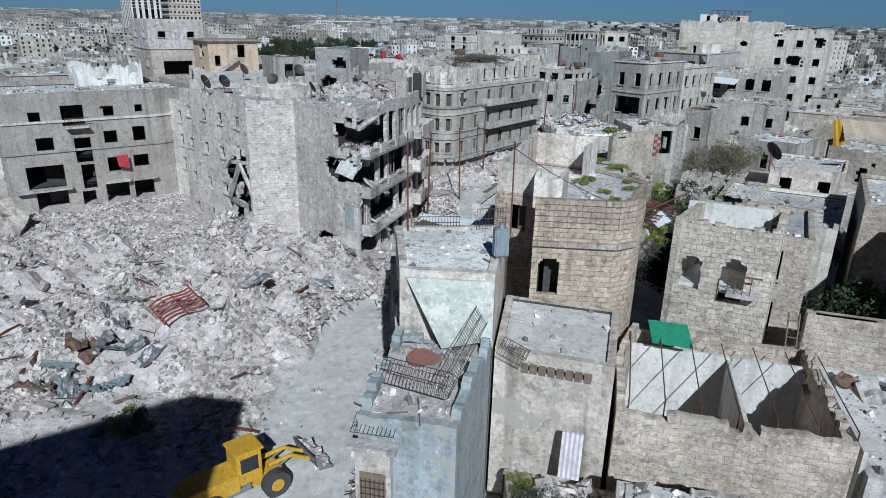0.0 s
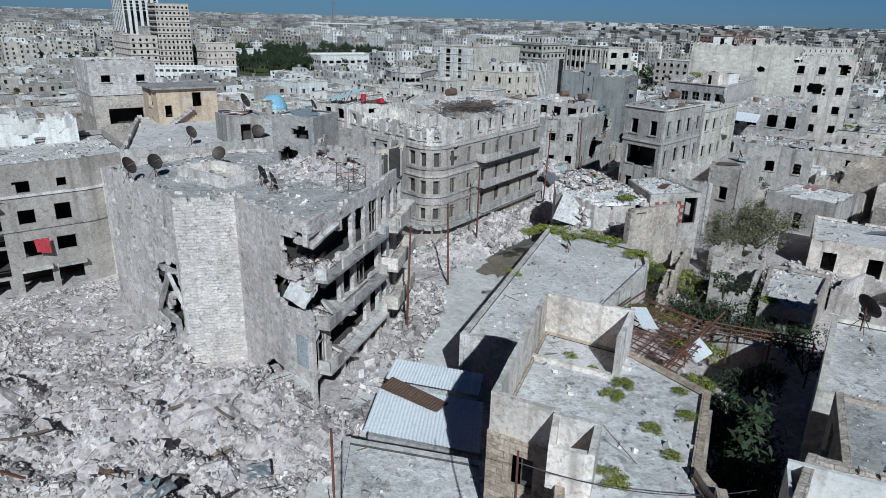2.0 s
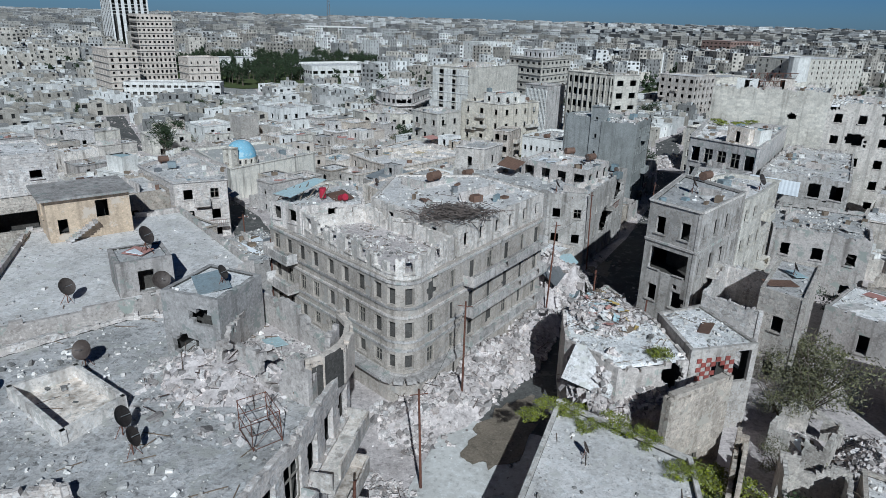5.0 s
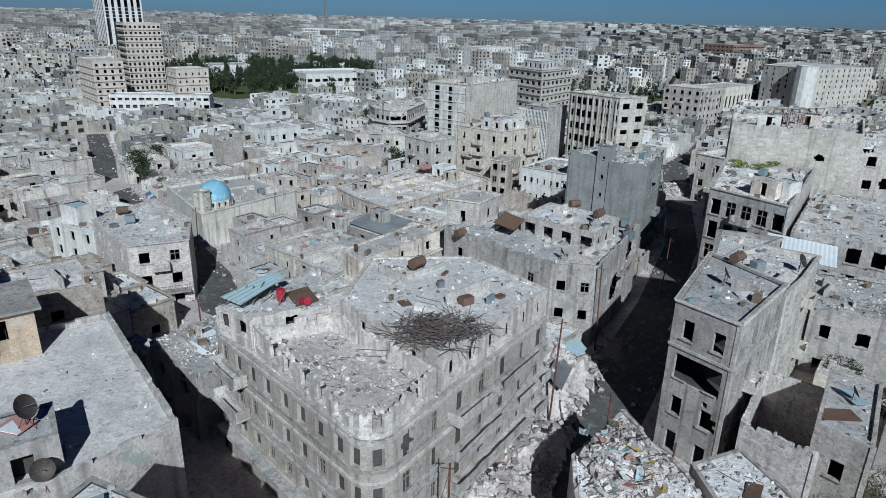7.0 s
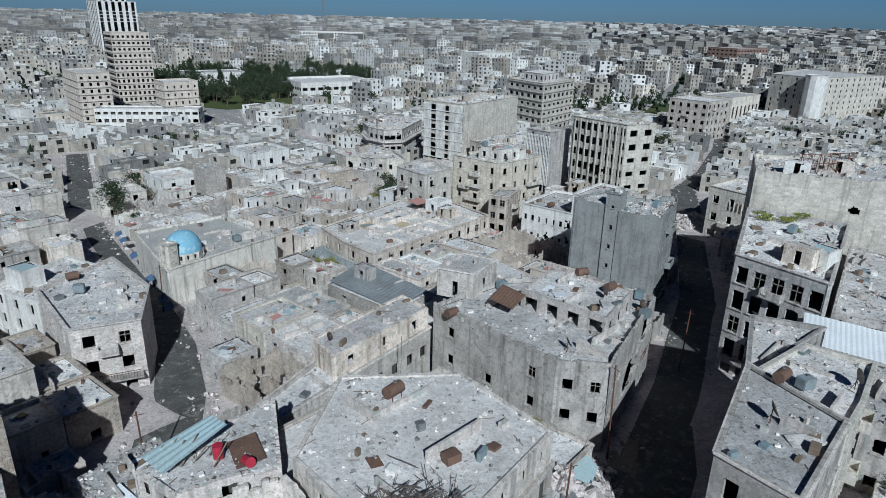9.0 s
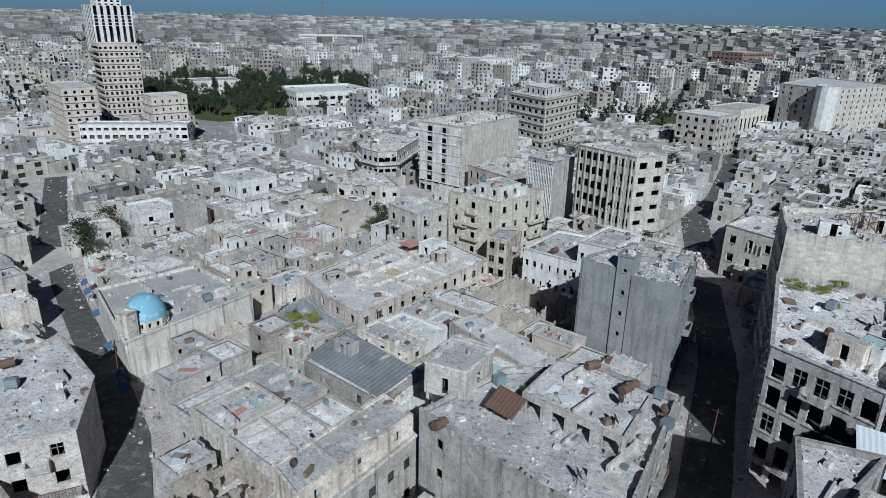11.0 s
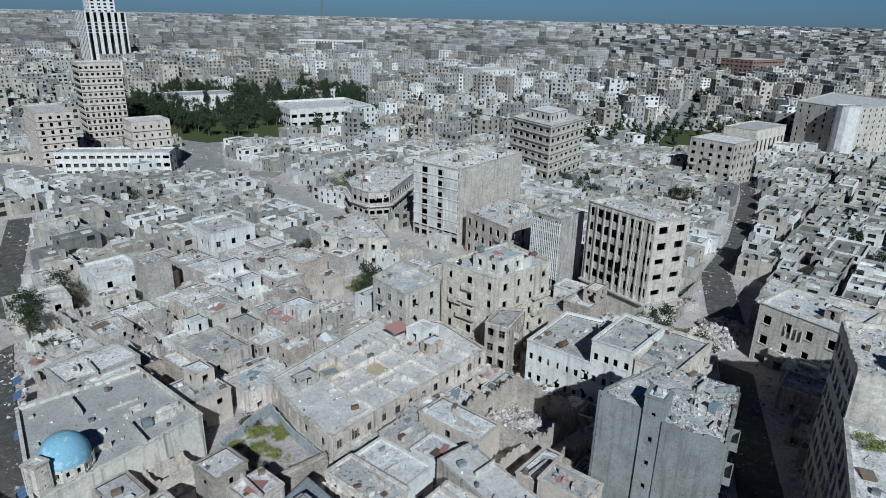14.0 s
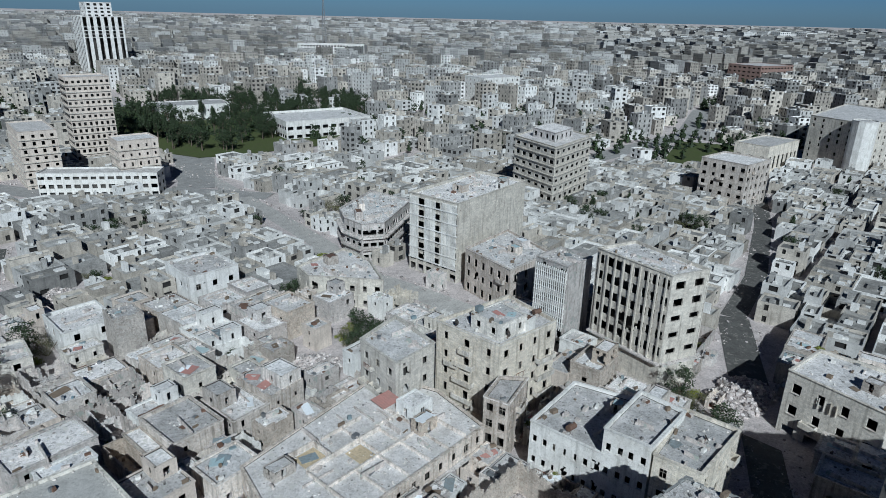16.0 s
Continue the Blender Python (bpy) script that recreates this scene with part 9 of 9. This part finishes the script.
def street_litter():
    """Broken stone, brick and scrap strewn along both sides of the streets."""
    rng = np.random.default_rng(61)
    P, S = [], []
    for pts, wd in STREETS:
        for a, b in zip(pts, pts[1:]):
            L = math.dist(a, b)
            if min(a[1], b[1]) > 420:
                continue
            for _ in range(int(L * 9)):
                u = rng.random()
                x, y = a[0] + (b[0] - a[0]) * u, a[1] + (b[1] - a[1]) * u
                if noise.noise((x * 0.12, y * 0.12, 5)) < -0.1:
                    continue
                side = rng.choice((-1, 1)) * wd * (0.72 - 0.55 * rng.random() ** 2.2)
                s = 0.08 * 7 ** (rng.random() ** 2.5)
                P.append((x - (b[1] - a[1]) / L * side, y + (b[0] - a[0]) / L * side, ground_z(x, y) + 0.1 + 0.1 * s))
                S.append(s)
    bulk("street_debris", *chunks(rng, np.array(P), np.array(S)), RUBBLE, "broken stone and brick strewn along the streets", "debris")


street_litter()


# ---- roof things ----
def roof_things():
    dishes = [(-21.1, 58.0, 14.7, 200, 1.6), (-20.0, 59.8, 14.7, 180, 1.5), (-11.6, 57.8, 14.7, 205, 1.3), (-10.5, 56.4, 14.7, 215, 1.2), (-16.5, 63.9, 14.7, 110, 1.4), (-9.4, 66.6, 18.6, 205, 1.1), (-17.6, 75.2, 17.3, 200, 1.7), (-21.7, 71.8, 14.9, 190, 1.5), (-16.0, 73.4, 14.9, 150, 1.5),
              (37.0, 88.6, 11.2, 190, 1.3), (30.4, 99.0, 16.5, 190, 1.6), (22.0, 124.6, 11.3, 230, 1.4), (19.6, 118.6, 11.3, 210, 1.5), (25.4, 127.6, 13.4, 170, 1.3), (24.0, 124.0, 13.4, 200, 1.3), (30.5, 129.0, 11.3, 150, 1.3), (43.0, 186, 9.6, 190, 1.7), (47, 183.5, 9.6, 210, 1.2), (58, 140, 16.3, 190, 1.5),
              (21.2, 40.2, 12.8, 220, 1.6), (12.6, 66.2, 7.4, 200, 1.0), (21.8, 207.5, 12.2, 180, 1.4), (13, 211.5, 12.2, 170, 1.3), (-5.5, 120, 11.2, 180, 1.0), (41, 105.6, 15.4, 160, 1.7)]
    for x, y, z, yaw, s in dishes:
        place(DISH, x, y, z, yaw - 180 + 62, s * 0.8)
    for k, (x, y, z, yaw) in enumerate(((26.6, 129.6, 13.4, 40), (30.2, 126.8, 11.3, 40), (28.6, 133.6, 11.3, 30), (31.2, 132.4, 11.3, 60), (24.2, 134.2, 13.4, 20), (41, 158, 15.9, 40), (51, 137, 16.3, 50), (56, 145, 16.3, 40), (34.0, 104.6, 16.5, 40), (36.6, 105.4, 15.4, 20), (2.6, 101.6, 16.4, 50),
                                        (14.2, 134.6, 11.3, 30), (7.6, 126, 11.3, 40), (-40, 135, 9.5, 20), (-43, 139, 9.5, 40), (17, 212, 15.0, 40), (28, 217, 12.2, 30), (-30, 168, 5.2, 40), (22, 65, 3.2, 20), (44, 57, 8.4, 10), (30, 190, 6.4, 40), (40, 112, 14.4, 30))):
        place(TANKS[k % 2 if k != 19 else 1], x, y, z, yaw)
    # rust-red roof frame beside the flat hall
    t = tagged(new("roof_truss"), "collapsed rust-red steel roof frame", "roof frame")
    t.location = (17, 54, 7)
    fr = Matrix.Translation((9.8, 48.3, 6.6)) @ Matrix.Rotation(radians(50), 4, "Z")

    def bar(a, b, r=0.07):
        bm = bmesh.new()
        tube(bm, Vector(fr @ Vector(a)) - t.location, Vector(fr @ Vector(b)) - t.location, r, segs=4)
        finish("beam", bm, RUST, t)
    for i in range(19):
        bar((i * 0.58, -5.6, 0.1 * (i % 3)), (i * 0.58 + 0.2 * math.sin(i * 2.3), 0, 0.7), 0.05)
    for j in range(13):
        bar((0, -0.46 * j, 0.7 - 0.05 * j), (10.5, -0.46 * j + 0.2 * math.sin(j * 1.7), 0.7 - 0.05 * j), 0.04)
    bar((0, -5.6, 1.5), (10.5, -5.6, 1.3), 0.09)
    bar((0, 0, 1.5), (10.5, 0, 1.3), 0.09)
    fr = Matrix.Translation((18.2, 53.2, 6.4)) @ Matrix.Rotation(radians(-22), 4, "Z")
    for j in range(3):
        bar((0, 0.7 * j, 0.2), (8.4, 0.7 * j, 0.2), 0.06)
    for i in range(14):
        bar((i * 0.64, 0, 0.2), (i * 0.64, 1.4, 0.2), 0.045)
        if i % 4 == 1:
            bar((i * 0.64, 0.7, -3.2), (i * 0.64, 0.7, 0.2), 0.07)
    tin_sheet("tin_sheet", "grey corrugated sheet lying over the rusty frame", [(14.6, 50.6, 7.6), (15.6, 50.4, 7.6), (15.6, 53.2, 7.9), (14.5, 53.2, 7.9)], TIN, 0.12)
    tin_sheet("tin_sheet", "bent tin sheet on the garden wall", [(17.6, 48.6, 6.2), (18.8, 49.2, 6.6), (18.4, 50.8, 7.0), (17.4, 50.2, 6.4)], TIN, 0.12)
    tin_sheet("green_sheet", "bright green sheet over the courtyard corner", [(9.3, 24.2, 8.5), (10.9, 23.7, 8.5), (11.1, 25.2, 8.9), (9.5, 25.7, 8.9)], GREENSHEET, 0.3, 0.03, "sheet")
    tin_sheet("tin_roof", "dark corrugated roof sheet on a workshop", [(-10.6, 150.4, 5.4), (0.2, 140.9, 5.2), (4.6, 147.4, 5.4), (-6.4, 158.0, 5.8)], surface("grey_roof_sheet", (0.34, 0.36, 0.37), (0.22, 0.22, 0.22), 0.6, rough=0.6, metal=0.2), 0.35, 0.05)
    building("workshop", "workshop under a grey corrugated roof", [(-10.8, 149.8), (0.2, 140.4), (5.0, 147.4), (-6.6, 158.6)], 5.0, -1, storeys=2, mats=(STONE, ROOF), parapet=0.0, cell=0.35, bays=[2, 0, 0, 0])
    # street awnings
    for k in range(6):
        u = (k + 0.6 * math.sin(k * 5.1)) / 6
        x, y = -33 - 31 * u, 146 + 47 * u
        tin_sheet("awning", "sagging blue street awning", [(x, y, ground_z(x, y) + 2.6), (x - 1.4, y + 2.3, ground_z(x, y) + 2.6), (x - 2.4, y + 1.6, ground_z(x, y) + 2.1), (x - 1.0, y - 0.6, ground_z(x, y) + 2.1)], BLUETARP, 0.5, 0.06, "awning")
    rw = random.Random(88)
    near_roofs = [r for r in ROOFS if 25 < sum(p[1] for p in r[0]) / len(r[0]) < 300 and r[2] > 0.3]
    for _ in range(45):
        poly, z, dens = rw.choice(near_roofs)
        i = rw.randrange(len(poly))
        (ax, ay), (bx, by) = poly[i - 1], poly[i]
        u = rw.random()
        cx, cy = sum(p[0] for p in poly) / len(poly), sum(p[1] for p in poly) / len(poly)
        x, y = ax + (bx - ax) * u, ay + (by - ay) * u
        place(BUSHES[1], x + (cx - x) * 0.1, y + (cy - y) * 0.1, z, rw.uniform(0, 360), rw.uniform(0.3, 0.95))
    for x, y, h in ((2.2, 68.6, 8), (-1.2, 58.5, 9), (15.6, 98.4, 11), (23.6, 113.6, 11), (5.4, 79.4, 9.5), (-13.9, 93.6, 10), (-20.6, 108, 8.5), (-36.5, 150, 8), (38, 133, 9), (18.2, 89, 9), (21.5, 84, 8)):
        pole(x, y, ground_z(x, y), h)
    pole(-1.35, 25.6, 12.9, 4.2, arms=False, label="thin steel pole on a roof edge")
    pole(3.0, 25.2, 12.9, 4.0, arms=False, label="thin steel pole on a roof edge")
    pole(2.2, 118.2, 8.6, 4.5, arms=False, m=STEEL, label="grey flue pipe above the terrace")
    wire((3.0, 25.2, 16.6), (11, 29, 12.8), 0.5)
    wire((6.4, 30.2, 14.2), (11.5, 26.5, 10.5), 0.3)
    wire((15.6, 98.4, 12), (23.6, 113.6, 12), 1.0)
    wire((2.2, 68.6, 10.2), (5.4, 79.4, 11.5), 0.8)
    wire((5.4, 79.4, 11.5), (15.6, 98.4, 12.4), 1.0)
    # shrubs and weeds
    for x, y, z, k, s in ((18.6, 44.6, 3.0, 0, 2.2), (17, 42, 3, 0, 1.8), (36, 82, 3.0, 2, 2.6), (38.5, 84.5, 3, 2, 2.2), (33.5, 80, 3, 2, 1.8), (12.6, 71.2, 7.3, 1, 1.0), (15.4, 69.6, 7.3, 1, 1.1), (17.0, 68.0, 7.3, 1, 1.1), (13.4, 69.4, 7.3, 1, 0.8), (18.4, 64.6, 7.3, 1, 1.1), (19.3, 62, 6.6, 0, 0.7), (16.4, 55.6, 6.2, 1, 1.0), (18.0, 54.8, 6.0, 1, 0.9), (17.2, 46.8, 5.4, 1, 1.0),
                          (10.2, 33.6, 13.3, 1, 0.3), (8.4, 31.2, 13.3, 1, 0.35), (8.6, 29.8, 13.3, 1, 0.3), (6.4, 28.6, 13.3, 1, 0.45), (7.6, 33.2, 13.3, 1, 0.4), (8.2, 34.0, 13.3, 1, 0.4), (9.9, 32.0, 13.3, 1, 0.35), (6.6, 36.2, 13.3, 1, 0.25), (7.3, 35.2, 13.3, 1, 0.2), (24.2, 168.7, -3.0, 0, 1.6), (28.2, 168.8, -3.0, 0, 1.8), (26.0, 170.4, -3.0, 1, 1.6), (23, 60, 3.4, 0, 1.4), (25, 56, 3.4, 0, 1.2), (28, 70, 3.2, 2, 1.4), (33, 48, 3.2, 0, 2.2), (38, 88, 3.0, 2, 2.4), (26.6, 30, 3.2, 0, 2.0), (24.8, 62.6, 3.4, 1, 1.5), (22.6, 60.2, 3.6, 0, 1.0), (26.8, 57.0, 4.0, 0, 1.0), (-14.4, 24.8, 3.3, 1, 0.9), (-13.6, 24.2, 3.3, 0, 0.6), (0.6, 13.6, 2.9, 1, 1.3), (4.0, 12.6, 2.9, 0, 1.4), (9, 10.5, 2.9, 0, 1.0), (12, 9.5, 2.9, 0, 0.9), (14.5, 14.8, 2.9, 0, 0.9),
                          (-17, 172.5, -2.4, 1, 1.8), (-14.5, 177.5, -2.4, 1, 1.9), (-19.5, 178.5, -2.4, 0, 1.5), (-11.5, 170.5, -2.6, 1, 1.5), (-16, 168, -2.4, 0, 1.4), (16.5, 158.5, -1, 0, 2.2), (20, 160.5, -1, 0, 2.0), (22.5, 163.5, -1, 1, 1.8), (55, 151.5, 16.5, 1, 1.4), (58, 150, 16.5, 1, 1.2), (61, 152, 16.5, 1, 1.2), (57, 146, 16.3, 1, 0.8), (45, 113, 3, 0, 1.8), (49, 106, 3, 0, 1.6), (44, 104, 2, 1, 1.6), (50, 100, 2.2, 0, 1.8), (-6, 236, -5, 2, 2.4), (-2, 238, -5, 2, 2.2), (1, 236, -5, 2, 2.2), (57, 214, -4.6, 1, 1.8), (60, 217, -4.6, 1, 1.6), (9.8, 70.6, 7.3, 1, 0.9), (11.2, 72.0, 7.3, 1, 0.9), (7.0, 60.0, 7.3, 1, 0.7), (20.4, 66.8, 5.0, 1, 1.6), (22.0, 66.2, 4.6, 1, 1.8), (24.0, 64.0, 4.0, 1, 1.8), (25.4, 62.0, 3.6, 0, 2.0), (21.0, 60.6, 3.4, 0, 1.8), (22.6, 57.0, 3.4, 0, 2.0), (20.6, 55.0, 3.4, 1, 1.8), (27.4, 53.0, 3.2, 0, 2.0), (31.0, 50.0, 3.2, 1, 1.8), (35, 79, 3, 2, 3.2), (37.4, 81.4, 3, 2, 3.0), (32, 78, 3, 2, 2.2), (62, 330, -6.5, 1, 2), (-20, 292, -6, 1, 2.2), (-26, 290, -6, 1, 2.0), (6.2, 112.5, 1.6, 1, 1.0)):
        place(BUSHES[k], x, y, z, x * 37 % 360, s)
    # red oval table top and small bright scraps
    bm = bmesh.new()
    tube(bm, (0, 0, 0), (0, 0, 0.1), 0.5, 0.47, 22)
    for v in bm.verts:
        if v.co.x > 0.2:
            v.co.x += (v.co.x - 0.2) * 0.8
            v.co.y *= 0.8
    o = tagged(finish("oval_table_top", bm, surface("chipped_rust_red_paint", (0.24, 0.09, 0.065), (0.3, 0.2, 0.17), 0.7, rough=0.7)), "fallen rusty red oval table top in the open room", "table")
    o.matrix_basis = pose(-0.55, 18.7, 10.6, 24, -6, -14) @ Matrix.Diagonal((1.0, 0.75, 1, 1))


roof_things()


# ---- debris on the flat roofs ----
RUBBLE_GREY = surface("grey_broken_plaster", (0.62, 0.585, 0.55), (0.26, 0.24, 0.215), 0.6, random=0.75, island=True, bump=0.3)


def roof_clutter():
    rng = np.random.default_rng(23)
    q = Quads()
    for poly, z, dens in ROOFS:
        a = np.array(poly)
        if not 95 < a[:, 1].mean() < 330 or dens <= 0:
            continue
        area = 0.5 * abs(sum(poly[i - 1][0] * poly[i][1] - poly[i][0] * poly[i - 1][1] for i in range(len(poly))))
        for x, y in pick(rng, poly, int(min(26, 3 + area * 0.06))):
            w, d, h = rng.uniform(0.25, 1.2), rng.uniform(0.2, 0.8), rng.uniform(0.1, 0.7)
            q.box(-w / 2, w / 2, -d / 2, d / 2, 0, h, int(rng.choice([0, 0, 0, 0, 1, 2, 2, 3, 4, 5])), pose(x, y, z, 0, 0, 45 + rng.uniform(-25, 25)))
        for x, y in pick(rng, shrink(poly, 1.6), int(1 + area * 0.022)):
            l = rng.uniform(1.5, 6.0)
            q.box(-l / 2, l / 2, -0.1, 0.1, 0, rng.uniform(0.3, 1.0), 0, pose(x, y, z, 0, 0, 45 + 90 * int(rng.integers(2))))
    tagged(q.done("roof_clutter", [CONCRETE, WHITEWASH, TIMBER, RUSTTIN, TANKM, STEEL]), "small kerbs, boxes, tanks and lumber standing on the flat roofs", "clutter", kind="stuff")


roof_clutter()


def roof_sheds():
    """Little rooms, stair heads and lean-tos on the larger flat roofs."""
    rnd = random.Random(31)
    made = 0
    for poly, z, dens in list(ROOFS):
        a = np.array(poly)
        cy = a[:, 1].mean()
        area = 0.5 * abs(sum(poly[i - 1][0] * poly[i][1] - poly[i][0] * poly[i - 1][1] for i in range(len(poly))))
        if not 135 < cy < 320 or area < 55 or dens > 3 or dens < 0.4:
            continue
        e = Vector(poly[1]) - Vector(poly[0])
        yaw = math.degrees(math.atan2(e.y, e.x))
        rng = np.random.default_rng(int(cy * 10))
        for x, y in pick(rng, shrink(poly, 2.4), int(min(3, 0.3 + area / 110))):
            if made >= 70 or any(abs(x - f[2]) < 6 and abs(y - f[3]) < 6 and inside_poly(x, y, f[0]) and f[1] < 9 and math.dist((x, y), (f[2], f[3])) < f[1] and len(f) > 4 for f in FOOT):
                continue
            w, d, h = rnd.uniform(1.8, 4.4), rnd.uniform(1.7, 3.2), rnd.uniform(1.5, 2.7)
            R = rect(x, y, w, d, yaw)
            t = tagged(new("roof_shed"), "small plastered shed with a dark doorway on a flat roof", "shed", "roof sheds")
            t.location = (x, y, z)
            q = Quads()
            for i in range(4):
                facade(q, R[i], R[(i + 1) % 4], z, z + h, storeys=1, bays=1 if i in (0, 3) and rnd.random() < 0.75 else 0, win=(0.8, min(1.8, h - 0.3)), sill=0.1 if i == 0 else 0.5, cell=0.2, erode=0.5 if rnd.random() < 0.3 else 0)
            put(q, "shell", t, [rnd.choice([PLASTER, CONCRETE, WHITEWASH, STONE, BLOCK]), INSIDE])
            q = Quads()
            fr = pose(x, y, z + h - 0.22, rnd.uniform(-4, 4), rnd.uniform(-4, 4), yaw)
            q.box(-w / 2 + 0.2, w / 2 - 0.2, -d / 2 + 0.2, d / 2 - 0.2, 0, 0.1, 0, fr, True)
            put(q, "roof", t, [rnd.choice([ROOF, ROOF, ROOF, TIN, TEAL, RUSTTIN])])
            made += 1
    # loose sheets lying flat
    q = Quads()
    rng = np.random.default_rng(33)
    for poly, z, dens in ROOFS:
        cy = sum(p[1] for p in poly) / len(poly)
        if 60 < cy < 320 and dens > 0.3:
            for x, y in pick(rng, shrink(poly, 1.5), 2):
                if rng.random() < 0.6:
                    w, d = rng.uniform(0.8, 3.2), rng.uniform(0.6, 2.0)
                    q.box(-w / 2, w / 2, -d / 2, d / 2, 0.02, 0.06, int(rng.integers(0, 7)), pose(x, y, z + 0.12, rng.uniform(-9, 9), rng.uniform(-9, 9), rng.uniform(0, 360)), True)
    tagged(q.done("loose_sheets", [TIN, RUSTTIN, TIMBER, CONCRETE, TANKM, TEAL, PINK]), "loose tin and board sheets lying on flat roofs", "sheets", kind="stuff")


roof_sheds()


def roof_debris():
    rng = np.random.default_rng(14)
    V, F, n0 = [], [], 0
    SV = Quads()
    for poly, z, dens in ROOFS:
        a = np.array(poly)
        cy = a[:, 1].mean()
        if dens <= 0 or cy > 330:
            continue
        area = 0.5 * abs(sum(poly[i - 1][0] * poly[i][1] - poly[i][0] * poly[i - 1][1] for i in range(len(poly))))
        far = cy > 150
        n = int(min(1600, area * dens * (1.9 if far else 3.0)))
        P = pick(rng, poly, n)
        if len(P) == 0:
            continue
        s = (0.07 if far else 0.05) * ((0.42 if far else 0.5) / 0.08) ** (rng.random(len(P)) ** (2.4 if far else 3))
        # gathered in drifts
        keep = np.array([noise.noise((x * 0.45, y * 0.45, z)) + 0.35 * rng.random() > -0.05 for x, y in P])
        P, s = P[keep], s[keep]
        if len(P) == 0:
            continue
        v, f = chunks(rng, np.column_stack([P, np.full(len(P), z) + s * 0.15]), s)
        V.append(v)
        F.append(f + n0)
        n0 += len(v)
        for _ in range(int(area * dens * (0.012 if far else 0.05))):
            x, y = P[rng.integers(len(P))]
            l = rng.uniform(0.4, 1.8)
            SV.box(-l / 2, l / 2, -0.02, 0.02, 0, 0.035, 0, pose(x, y, z + 0.04, 0, rng.uniform(-6, 6), rng.uniform(0, 360)), True)
    bulk("roof_debris", np.concatenate(V), np.concatenate(F), RUBBLE_GREY, "broken stone and plaster strewn over the flat roofs", "debris")
    tagged(SV.done("roof_battens", [TIMBER]), "dark battens and bars strewn over the flat roofs", "scrap", kind="stuff")


roof_debris()
